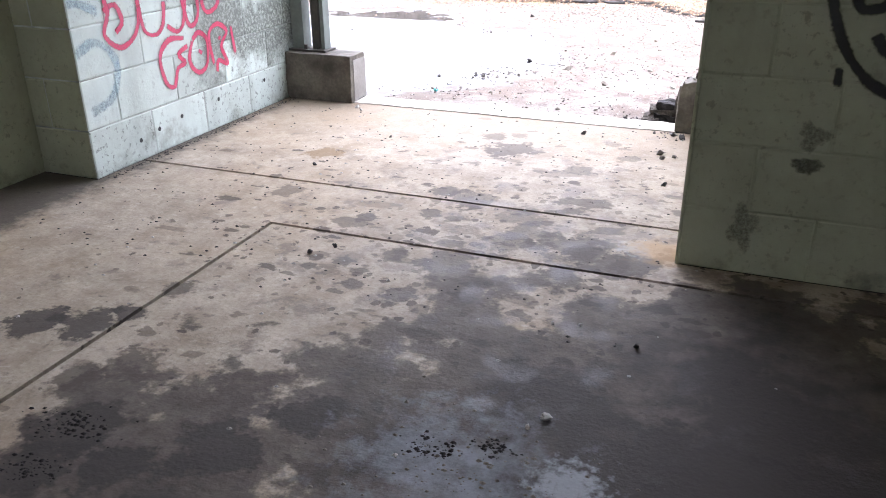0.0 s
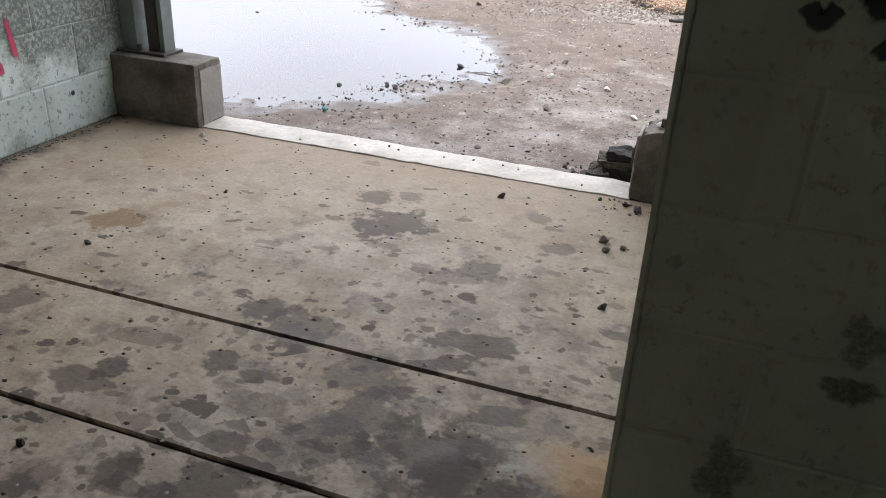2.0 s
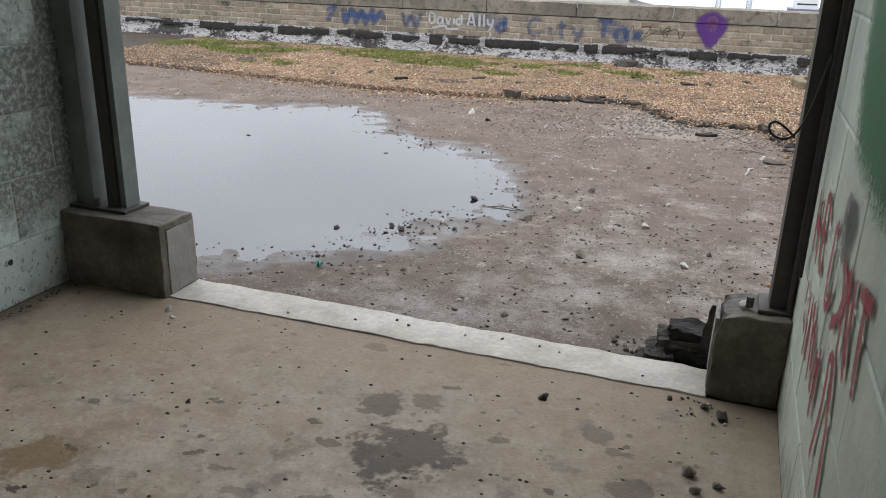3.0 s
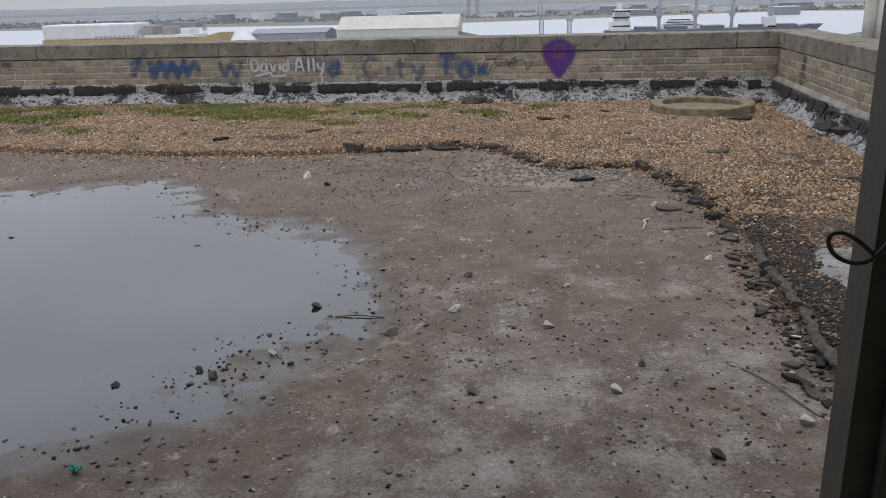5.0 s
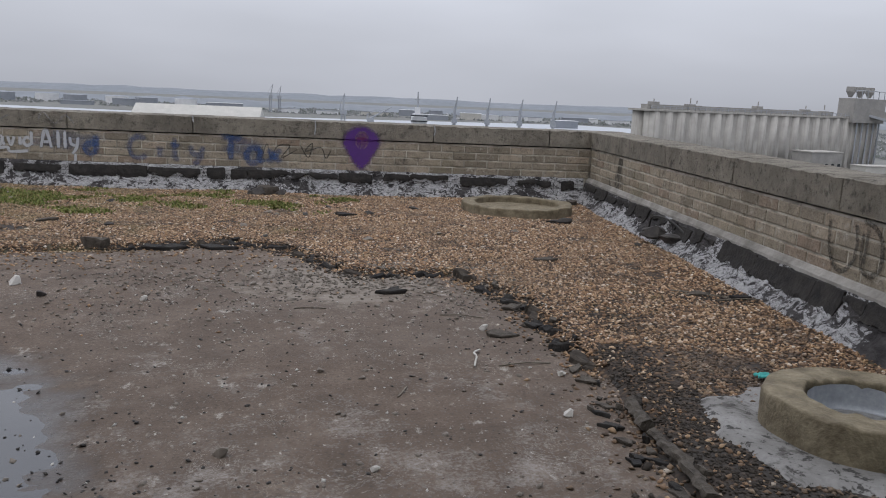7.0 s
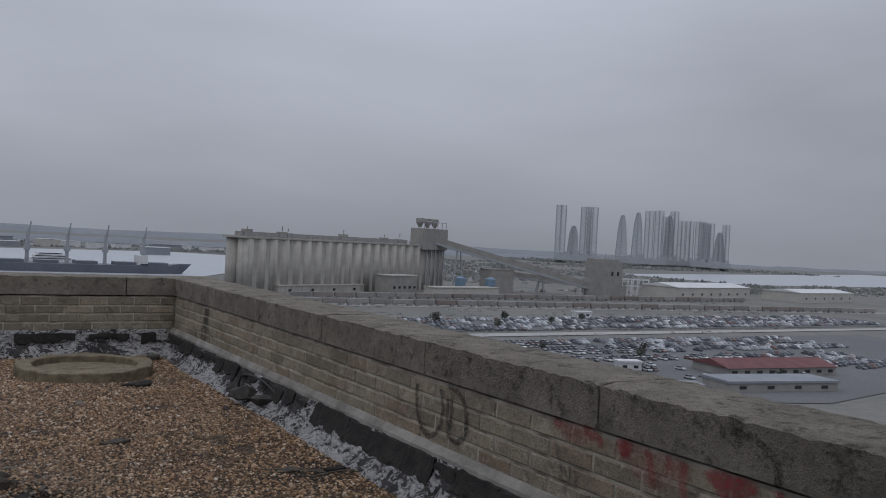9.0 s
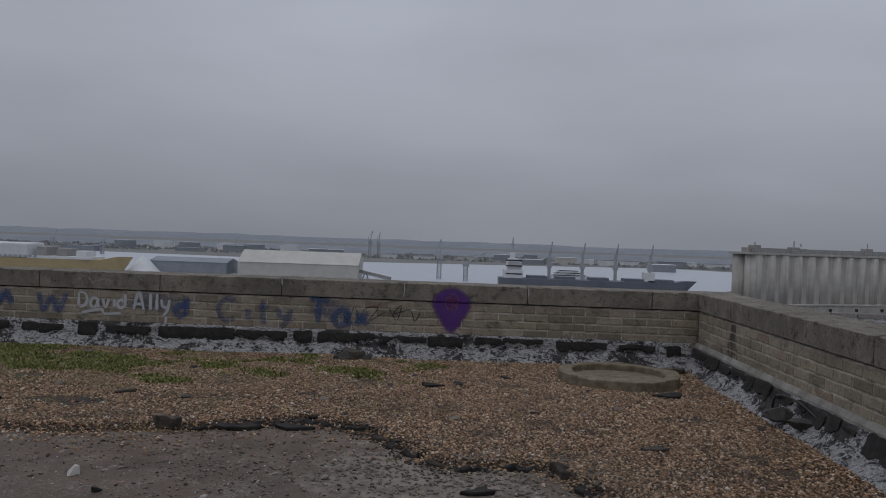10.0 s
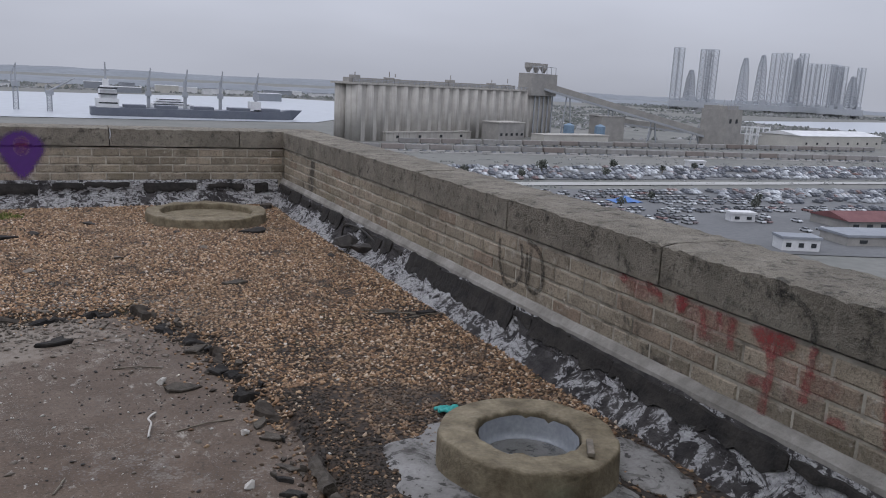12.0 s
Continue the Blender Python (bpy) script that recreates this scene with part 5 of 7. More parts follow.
tube("door_cable", [(0.17, 4.33, 1.02), (0.165, 4.36, 0.98), (0.145, 4.36, 0.86), (0.11, 4.36, 0.79), (0.06, 4.36, 0.80), (0.05, 4.38, 0.83), (0.08, 4.37, 0.84), (0.12, 4.36, 0.80)], 0.0035, RUBBER, "loop of thin black cable hanging off the door post", "cable")
tube("loose_cable", [(1.80, 10.3, 0.06), (1.78, 10.25, 0.17), (1.80, 10.08, 0.2), (1.83, 9.85, 0.18), (1.85, 9.7, 0.12)], 0.008, RUBBER, "stiff black cable loop by the parapet foot", "cable")
bm = bmesh.new()
add_box(bm, -0.05, 0.05, -0.011, 0.011, -0.008, 0.008, 0.004)
tube("wall_conduit", [(0.186, 4.27, 0.45), (0.184, 4.275, 0.75), (0.187, 4.27, 1.05), (0.185, 4.28, 1.5)], 0.006, RUBBER, "thin dark conduit down the wall by the door", "conduit")
for k in range(9):
    stone(random.choice((0, 0, 1)), random.uniform(-1.7, -0.1), random.uniform(4.38, 4.5), random.uniform(0.005, 0.012), z=0.006)
chip = tagged(part("wood_chip", bm, WOOD), "splinter of grey wood lying on the drain ring", "wood")
chip.matrix_basis = pose(1.345, 6.475, 0.132, 0, -3, 58)


for x, y, s, l in ((1.76, 10.06, 0.115, 1.3), (1.79, 9.80, 0.10, 1.4), (1.60, 9.95, 0.035, 1.2), (-1.35, 12.14, 0.1, 1.7), (-1.15, 12.17, 0.07, 1.3), (1.62, 12.05, 0.06, 1.3), (1.3, 10.95, 0.07, 1.8)):
    stone(0, x, y, s, -35 if x > 0 else 5, 0.8, 0.05 if x > 1.7 else None, l)
for k in range(34):
    x, y = random.uniform(-5.0, 1.4), random.uniform(9.7, 12.1)
    if signed(np.array([x]), np.array([y]), GRAVEL_EDGE)[0] > 0.1 and math.hypot(x - 1.02, y - 11.60) > 0.6:
        tagged(stone(random.choice((0, 2)), x, y, random.uniform(0.02, 0.055), flat=0.6, long=1.4), "dark clod of dirt on the gravel", "clod", "clods on the gravel")


def rag(x, y, z, size, seed, label):
    n = 12
    verts, faces = [], []
    for i in range(n):
        for j in range(n):
            u, v = i / (n - 1) - 0.5, j / (n - 1) - 0.5
            verts.append((x + size * u * (1 + 0.4 * noise.noise(Vector((v * 3, seed, 0)))), y + size * 0.55 * v, z + 0.02 * (noise.noise(Vector((u * 4, v * 4, seed))) + 0.6)))
    for i in range(n - 1):
        for j in range(n - 1):
            faces.append((i * n + j, (i + 1) * n + j, (i + 1) * n + j + 1, i * n + j + 1))
    ob = link_mesh("plastic_scrap", verts, faces, TEAL, None, True)
    ob.modifiers.new("thickness", "SOLIDIFY").thickness = 0.002
    return tagged(ob, label, "plastic scrap")


bm = bmesh.new()
add_rod(bm, (-0.016, 0, 0), (0.016, 0, 0), 0.006, 0.006, 12)
tube_end = tagged(part("plastic_tube", bm, WHITE_PLASTIC), "short white plastic tube lying on the roof deck", "plastic tube")
tube_end.matrix_basis = pose(0.51, 6.02, ground_at(0.51, 6.02) + 0.006, 0, 0, -8)
rag(1.165, 7.14, 0.012, 0.09, 2.0, "crumpled teal plastic scrap beside the drain ring")
rag(1.16, 6.35, 0.02, 0.09, 5.0, "crumpled teal plastic scrap at the ring's foot")
rag(-1.62, 4.95, -0.04, 0.03, 7.0, "small teal plastic scrap by the pool")


def weeds(name, count, label, seed):
    """Low tufts of moss and weeds: many small blades leaning all ways."""
    r = np.random.RandomState(seed)
    x, y = r.uniform(-7.5, -0.4, count * 3), r.uniform(10.2, 12.3, count * 3)
    cl = 1.5 * wave(x, y, 41, 5, 3.4) + 1.1 * wave(x, y, 43, 4, 9.0) + 0.8 * step(y, 10.6, 11.6) - 0.6 * step(x, -3.0, -0.8) - 0.5
    ok = cl > r.uniform(0.0, 0.9, x.size)
    x, y = x[ok][:count], y[ok][:count]
    z = bed_height(x, y)
    n = x.size
    a, h, lean, w = r.uniform(0, 6.28, n), r.uniform(0.008, 0.028, n), r.uniform(0.2, 1.3, n), r.uniform(0.004, 0.009, n)
    ca, sa = np.cos(a), np.sin(a)
    v = np.stack([np.stack([x - sa * w, y + ca * w, z], 1), np.stack([x + sa * w, y - ca * w, z], 1),
                  np.stack([x + ca * h * lean * 0.5 + sa * w * 0.8, y + sa * h * lean * 0.5 - ca * w * 0.8, z + h * 0.7], 1),
                  np.stack([x + ca * h * lean, y + sa * h * lean, z + h], 1)], 1).reshape(-1, 3)
    i = np.arange(n) * 4
    faces = np.concatenate([np.stack([i, i + 1, i + 2], 1), np.stack([i, i + 2, i + 3], 1)])
    me = bpy.data.meshes.new(name)
    me.from_pydata(v.tolist(), [], faces.tolist())
    me.materials.append(WEED)
    return tagged(new(name, me), label, "weeds", kind="stuff")


weeds("moss_and_weeds", 34000, "low yellow-green moss and weeds on gravel", 12)

# ---- chipped plaster along the corner of the pier ----
bm = bmesh.new()
rings = []
for i in range(141):
    z = 1.75 * i / 140
    n1, n2 = noise.noise(Vector((z * 9, 1, 0))), noise.noise(Vector((z * 31, 2, 0)))
    w = max(0.0, 0.010 + 0.010 * n1 + 0.008 * n2)
    rings.append([bm.verts.new(p) for p in ((X_RIGHT - 0.0045, Y_JAMB + 0.012 + 0.008 * n1, z), (X_RIGHT - 0.005, Y_JAMB + 0.006 - w * 0.3, z), (X_RIGHT + 0.004, Y_JAMB - 0.002 - 0.003 * n2, z), (X_RIGHT + 0.004 + w * 0.3, Y_JAMB - 0.001, z), (X_RIGHT + 0.010 + 0.004 * n2, Y_JAMB + 0.004, z))])
for p, q in zip(rings, rings[1:]):
    for j in range(4):
        bm.faces.new((p[j], p[j + 1], q[j + 1], q[j]))
part("corner_plaster", bm, BLOCK_DARK, wall_pier, "chipped plaster corner")

# ---- debris in the doorway and on the floor ----
for k in range(26):
    x, y = random.uniform(-0.34, -0.1), random.uniform(4.55, 4.75)
    stone(random.choice((0, 0, 2)), x, y, random.uniform(0.006, 0.016))
for k in range(16):
    x, y = random.uniform(-0.07, 0.06), random.uniform(4.2, 4.34)
    stone(random.choice((0, 2, 2, 1)), x, y, random.uniform(0.004, 0.011))


def felt_heap(x, y, z, label):
    """Layers of stiff torn roofing felt broken up against the plinth, with one shard standing on end."""
    heap = tagged(empty("torn_felt", x, y, z), label, "roofing felt")
    for k, (x0, x1, y0, y1, z0, z1) in enumerate(((-0.13, 0.03, 0.0, 0.12, -0.02, 0.075), (-0.15, 0.02, 0.01, 0.13, 0.075, 0.10), (-0.12, 0.035, 0.02, 0.14, 0.10, 0.135),
                                                  (-0.22, -0.10, -0.02, 0.10, -0.01, 0.03), (-0.19, -0.09, 0.0, 0.11, 0.03, 0.055), (-0.10, 0.02, -0.05, 0.03, -0.01, 0.03))):
        bm = bmesh.new()
        add_box(bm, x0, x1, y0, y1, z0, z1)
        bmesh.ops.subdivide_edges(bm, edges=bm.edges[:], cuts=5, use_grid_fill=True)
        rough_up(bm, 0.022, 14, k + 3)
        rough_up(bm, 0.009, 50, k + 9)
        part("layer", bm, (TAR, ROLL, TAR, DIRT, ROLL, DIRT)[k], heap)
    bm = bmesh.new()
    foot, tip = ((-0.025, 0.02), (0.05, 0.0), (0.055, 0.03), (-0.02, 0.05)), ((0.002, 0.01), (0.014, 0.01), (0.014, 0.02), (0.002, 0.022))
    rows = []
    for i in range(9):
        f = i / 8
        rows.append([bm.verts.new((p[0] + (q[0] - p[0]) * f ** 1.6 + 0.007 * noise.noise(Vector((i * 0.9, j, 3))), p[1] + (q[1] - p[1]) * f, 0.02 + 0.23 * f + 0.008 * noise.noise(Vector((i, j * 2.1, 7))))) for j, (p, q) in enumerate(zip(foot, tip))])
    for p, q in zip(rows, rows[1:]):
        for j in range(4):
            bm.faces.new((p[j], p[(j + 1) % 4], q[(j + 1) % 4], q[j]))
    bm.faces.new(rows[0][::-1]), bm.faces.new(rows[-1])
    part("shard", bm, ROLL, heap)
    return heap


felt_heap(-0.02, 4.57, -0.045, "stiff black torn roofing felt broken up against the plinth")
stone(1, 0.07, 4.43, 0.028, z=0.276)
for kind, x, y, s in ((0, 0.057, 3.479, 0.02), (0, -0.45, 4.16, 0.022), (0, -1.55, 3.2, 0.016), (0, -1.4, 3.75, 0.012), (2, -0.02, 3.93, 0.03), (2, 0.0, 3.86, 0.022), (2, 0.05, 3.9, 0.02),
                      (1, 0.0, 1.62, 0.022), (1, -0.03, 1.57, 0.012), (1, 0.13, 1.33, 0.022), (1, 0.09, 1.24, 0.04), (0, -1.06, 2.3, 0.018), (0, -1.0, 2.38, 0.016), (1, -0.1, 2.1, 0.01),
                      (1, -0.02, 2.12, 0.01), (0, 0.16, 2.05, 0.014), (1, -1.85, 4.25, 0.02), (1, -1.8, 4.2, 0.014), (0, 0.0, 4.28, 0.022), (0, 0.05, 4.24, 0.03), (0, -0.1, 4.3, 0.014)):
    stone(kind, x, y, s)


def floor_crumbs(name, count, x0, x1, y0, y1, small, large, material, seed, label, clump=False):
    r = np.random.RandomState(seed)
    verts, faces = [], []
    for k in range(count):
        x, y, s = r.uniform(x0, x1), r.uniform(y0, y1), r.uniform(small, large)
        if clump:
            x, y, s = r.normal((x0 + x1) / 2, (x1 - x0) / 4), r.normal((y0 + y1) / 2, (y1 - y0) / 4), small + (large - small) * r.uniform() ** 3
        if abs(x + 2.38) < 0.02:
            continue
        b = len(verts)
        for i in range(5):
            a = i * 1.257 + r.uniform(-0.3, 0.3)
            verts.append((x + s * 1.3 * math.cos(a) * r.uniform(0.7, 1.2), y + s * math.sin(a), 0.0))
        verts.append((x + r.uniform(-s, s) * 0.3, y, s * r.uniform(0.5, 0.9)))
        faces += [(b + i, b + (i + 1) % 5, b + 5) for i in range(5)]
    return tagged(link_mesh(name, verts, faces, material), label, "debris", kind="stuff")


floor_crumbs("floor_grit", 420, -2.3, 0.15, 2.0, 4.3, 0.002, 0.007, STONE_DARK, 51, "dark grit and crumbs on the concrete floor")
floor_crumbs("wall_foot_dirt", 500, -2.375, -2.32, 2.7, 4.33, 0.0015, 0.006, STONE_DARK, 52, "black dirt along the foot of the block wall")
floor_crumbs("pale_crumbs", 90, -1.9, 0.6, 1.0, 4.2, 0.002, 0.008, STONE_PALE, 53, "pale plaster crumbs on the concrete floor")
floor_crumbs("fire_ash", 260, -0.45, 0.2, 1.1, 1.6, 0.0015, 0.007, STONE_MID, 54, "ash and burnt crumbs on the floor", True)
for x, y, w, count in ((-1.10, 1.18, 0.10, 150), (-1.06, 1.02, 0.09, 110), (-0.22, 1.42, 0.07, 90), (-0.08, 1.47, 0.06, 70)):
    floor_crumbs("charcoal", count, x - w, x + w, y - w * 0.6, y + w * 0.6, 0.0015, 0.007, TAR, 55 + count, "black charcoal crumbs on the floor", True)


# ---- graffiti: spray paint a few millimetres thick on the walls ----
def curve_points(text):
    pts = [tuple(float(c) for c in p.split(",")) for p in text.split()]
    if len(pts) < 3:
        return [tuple(a + (b - a) * k / 6 for a, b in zip(pts[0], pts[1])) for k in range(7)]
    out = []
    for i in range(len(pts) - 1):
        p0, p1, p2, p3 = pts[max(i - 1, 0)], pts[i], pts[i + 1], pts[min(i + 2, len(pts) - 1)]
        for k in range(6):
            t = k / 6
            out.append(tuple(0.5 * (2 * b + (c - a) * t + (2 * a - 5 * b + 4 * c - d) * t * t + (3 * b - a - 3 * c + d) * t ** 3) for a, b, c, d in zip(p0, p1, p2, p3)))
    return out + [pts[-1]]


def spray(name, place, lines, width, material, parent, label, fade=1.0, soft=False):
    """Ribbons along drawn lines; place turns the drawing's (u, v) into the wall's own space."""
    verts, faces, cover = [], [], []
    for line in lines:
        pts = curve_points(line) if isinstance(line, str) else line
        b = len(verts)
        for i, (u, v) in enumerate(pts):
            q, r = pts[max(i - 1, 0)], pts[min(i + 1, len(pts) - 1)]
            d = Vector((r[0] - q[0], r[1] - q[1]))
            n = Vector((-d.y, d.x)).normalized() if d.length else Vector((0, 1))
            w = width * (0.85 + 0.3 * noise.noise(Vector((u * 9, v * 9, 3))))
            end = 0.4 if i in (0, len(pts) - 1) else 1.0
            for s, c in ((-1.0, 0.0), (-0.45, 0.6 if soft else 0.85), (0.45, 0.6 if soft else 0.85), (1.0, 0.0)):
                verts.append(place(u + n.x * s * w / 2, v + n.y * s * w / 2, len(verts)))
                cover.append(c * end * fade)
        for i in range(len(pts) - 1):
            for j in range(3):
                a = b + i * 4 + j
                faces.append((a, a + 1, a + 5, a + 4))
    ob = link_mesh(name, verts, faces, material, parent, False, cover)
    ob["label"] = label
    ob.visible_shadow = False
    return ob


def cloud(name, place, cu, cv, ru, rv, material, parent, label, shape, fade=1.0):
    """A filled sprayed blot with a soft edge; shape gives its radius by angle."""
    n, rings = 72, ((0.0, 1.0), (0.2, 1.0), (0.35, 1.0), (0.5, 1.0), (0.6, 0.97), (0.7, 0.9), (0.8, 0.75), (0.9, 0.45), (1.0, 0.0))
    verts, cover, faces = [], [], []
    for k, c in rings:
        for i in range(n):
            a = 2 * math.pi * i / n
            r = shape(a)
            su, sv = r if isinstance(r, tuple) else (r * math.cos(a), r * math.sin(a))
            verts.append(place(cu + ru * su * k, cv + rv * sv * k, 0))
            cover.append(c * fade)
    for k in range(len(rings) - 1):
        for i in range(n):
            a, b = k * n + i, k * n + (i + 1) % n
            faces.append((a, b, b + n, a + n))
    ob = link_mesh(name, verts, faces, material, parent, False, cover)
    ob["label"] = label
    ob.visible_shadow = False
    return ob


LETTERS = {
    "C": "0.6,0.85 0.35,1 0.05,0.75 0,0.4 0.15,0.05 0.4,0 0.62,0.15", "i": "0.15,0.6 0.15,0", "t": "0.2,1 0.2,0.1 0.35,0;0,0.65 0.45,0.65",
    "y": "0,0.65 0.05,0.3 0.3,0.2;0.45,0.65 0.35,0.1 0.1,-0.25", "T": "0,1 0.75,0.95;0.35,1 0.33,0", "a": "0.5,0.55 0.2,0.6 0,0.3 0.15,0 0.4,0.1 0.5,0.55 0.5,0.2 0.6,0",
    "x": "0,0.6 0.5,0;0.5,0.6 0,0", "D": "0,1 0,0;0,1 0.4,0.9 0.55,0.5 0.4,0.1 0,0", "A": "0,0 0.3,1 0.6,0;0.1,0.35 0.5,0.35", "v": "0,0.6 0.2,0 0.4,0.6", "d": "0.5,1 0.5,0;0.5,0.4 0.2,0.55 0,0.25 0.2,0 0.5,0.15",
    "l": "0.1,1 0.1,0", "W": "0,0.9 0.15,0 0.35,0.65 0.55,0 0.75,0.9", "H": "0,1 0,0;0.5,1 0.5,0;0,0.5 0.5,0.5", "E": "0.5,1 0,1 0,0 0.5,0;0,0.5 0.4,0.5",
    "O": "0.3,1 0,0.6 0.05,0.15 0.3,0 0.55,0.2 0.6,0.65 0.3,1", "N": "0,0 0,1 0.5,0 0.5,1", "R": "0,0 0,1 0.4,0.9 0.4,0.6 0,0.5 0.5,0", "U": "0,1 0,0.2 0.25,0 0.5,0.2 0.5,1", "I": "0.1,1 0.1,0",
    "n": "0,0.6 0,0;0,0.45 0.25,0.6 0.4,0.4 0.4,0", "S": "0.5,0.9 0.2,1 0,0.75 0.5,0.3 0.3,0 0,0.1",
}


def word(text, u, v, height, wide, gap):
    out = []
    for ch in text:
        if ch == " ":
            u += wide * 0.6
            continue
        lines = LETTERS[ch].split(";")
        reach = 0.0
        for line in lines:
            pts = curve_points(line)
            reach = max(reach, max(p[0] for p in pts))
            out.append([(u + p[0] * wide, v + p[1] * height) for p in pts])
        u += reach * wide + gap
    return out


def on_north(u, v, k):
    return (u + 9.0, (-0.019 if v > 0.53 else -0.007) - 0.00003 * (k % 50), v)


def on_east(u, v, k):
    return (Y_NORTH - u, (-0.019 if v > 0.53 else -0.007) - 0.00003 * (k % 50), v)


def on_left(u, v, k):
    return (X_LEFT + 0.005 + 0.00003 * (k % 50), u, v)


def on_right(u, v, k):
    return (X_RIGHT - 0.005 - 0.00003 * (k % 50), u, v)


def on_pier(u, v, k):
    return (u, Y_JAMB - 0.005 - 0.00003 * (k % 50), v)


cloud("balloon_graffiti", on_north, -0.405, 0.49, 0.21, 0.195, PURPLE, north, "purple sprayed balloon shape", lambda a: (math.cos(a) * (1 - 0.42 * max(0.0, -math.sin(a))), math.sin(a) * (1 + 0.45 * max(0.0, -math.sin(a)))))
cloud("blue_haze", on_north, -3.2, 0.42, 0.42, 0.11, BLUE, north, "thin blue overspray", lambda a: 1.0 + 0.15 * math.sin(4 * a), 0.42)
cloud("blue_haze", on_north, -1.55, 0.42, 0.22, 0.12, BLUE, north, "thin blue overspray", lambda a: 1.0 + 0.15 * math.sin(4 * a), 0.45)
cloud("heart_graffiti", on_north, -0.40, 0.53, 0.07, 0.09, FADED_RED, north, "dark red sprayed heart", lambda a: 1.0, 0.5)
spray("blue_word", on_north, ["-5.5,0.45 -5.35,0.52 -5.48,0.32", "-5.25,0.5 -5.2,0.3 -5.1,0.5 -5.05,0.3 -4.95,0.48 -4.9,0.3 -4.8,0.5 -4.78,0.32 -4.68,0.48 -4.62,0.35", "-5.3,0.4 -4.65,0.42", "-5.2,0.46 -4.7,0.36"], 0.11, BLUE, north, "blurred blue sprayed word", 1.08, True)
spray("blue_letter", on_north, word("W", -4.36, 0.31, 0.2, 0.36, 0.1), 0.095, BLUE, north, "blue sprayed letter", 1.05, True)
spray("white_word", on_north, word("David", -3.97, 0.36, 0.14, 0.15, 0.03) + ["-3.95,0.30 -3.75,0.34 -3.72,0.3 -3.55,0.31"], 0.05, WHITE, north, "white sprayed name", 1.7, True)
spray("white_word", on_north, word("Ally", -3.44, 0.34, 0.18, 0.17, 0.045) + ["-3.12,0.3 -3.13,0.2"], 0.05, WHITE, north, "white sprayed name", 1.7, True)
spray("blue_letter", on_north, word("d", -3.03, 0.3, 0.2, 0.2, 0.1), 0.1, BLUE, north, "blue sprayed letter", 1.05, True)
spray("blue_word", on_north, word("City", -2.62, 0.28, 0.21, 0.25, 0.09), 0.09, BLUE, north, "blue sprayed word", 0.92, True)
spray("blue_word", on_north, word("Tax", -1.76, 0.27, 0.24, 0.28, 0.03), 0.105, BLUE, north, "blue sprayed word", 1.05, True)
spray("black_scribble", on_north, ["-1.45,0.42 -1.38,0.32 -1.32,0.46 -1.28,0.33 -1.22,0.44 -1.1,0.45 -1.18,0.33 -1.02,0.42", "-1.0,0.46 -0.92,0.34 -0.88,0.48 -0.95,0.4 -0.8,0.44 -0.75,0.34 -0.7,0.42"], 0.02, BLACK, north, "thin black scribble", 0.8)
spray("pale_scrawl", on_north, ["-4.0,0.6 -3.9,0.66 -3.82,0.6 -3.7,0.65", "-3.45,0.6 -3.4,0.68 -3.3,0.58 -3.2,0.66 -3.12,0.58"], 0.03, WHITE, north, "faint pale scrawl on the coping", 0.5)
for u, lo in ((-0.858, 0.56), (0.31, 0.60), (-2.02, 0.68)):
    spray("paint_drip", on_north, [f"{u},0.70 {u + 0.006},0.64 {u - 0.004},{lo}"], 0.02, WHITE, north, "white paint drip on a coping joint")
spray("black_letters", on_east, ["8.10,0.49 8.085,0.36 8.03,0.28 7.96,0.26 7.89,0.31 7.865,0.40 7.885,0.50", "7.825,0.47 7.825,0.38 7.81,0.30 7.73,0.285 7.675,0.34 7.685,0.44 7.74,0.50 7.83,0.52", "7.79,0.50 7.80,0.30"], 0.05, BLACK, east, "two faded black letters", 1.0, True)
spray("black_loop", on_east, ["6.32,0.655 6.26,0.66 6.20,0.64 6.155,0.60 6.145,0.53 6.15,0.46"], 0.045, BLACK, east, "faded black curve", 0.85, True)
cloud("black_haze", on_east, 6.28, 0.64, 0.09, 0.03, BLACK, east, "thin black overspray", lambda a: 1.0, 0.35)
spray("red_letters", on_east, ["7.09,0.53 7.06,0.50", "6.94,0.53 6.86,0.50 6.85,0.47", "6.74,0.53 6.735,0.46", "6.64,0.525 6.62,0.47 6.61,0.40", "6.55,0.53 6.54,0.47", "6.49,0.525 6.485,0.46 6.48,0.40", "6.15,0.525 6.155,0.42 6.165,0.33", "6.40,0.33 6.28,0.35",
                               "6.31,0.46 6.30,0.38 6.31,0.30 6.315,0.20", "6.08,0.315 6.0,0.325", "5.9,0.52 5.88,0.40 5.86,0.30", "5.75,0.50 5.66,0.34 5.58,0.50", "5.45,0.52 5.43,0.34 5.35,0.32"], 0.062, FADED_RED, east, "faded dripping red sprayed letters", 0.95, True)
cloud("red_blot", on_east, 6.31, 0.49, 0.10, 0.05, FADED_RED, east, "smeared red blot", lambda a: 1.0 + 0.2 * math.sin(3 * a), 0.75)
cloud("red_blot", on_east, 6.74, 0.50, 0.04, 0.04, FADED_RED, east, "smeared red blot", lambda a: 1.0 + 0.2 * math.sin(3 * a), 0.8)
cloud("red_haze", on_east, 6.62, 0.47, 0.2, 0.08, FADED_RED, east, "thin red overspray", lambda a: 1.0 + 0.2 * math.sin(3 * a), 0.38)
cloud("red_haze", on_east, 6.98, 0.50, 0.14, 0.045, FADED_RED, east, "thin red overspray", lambda a: 1.0 + 0.2 * math.sin(3 * a), 0.45)
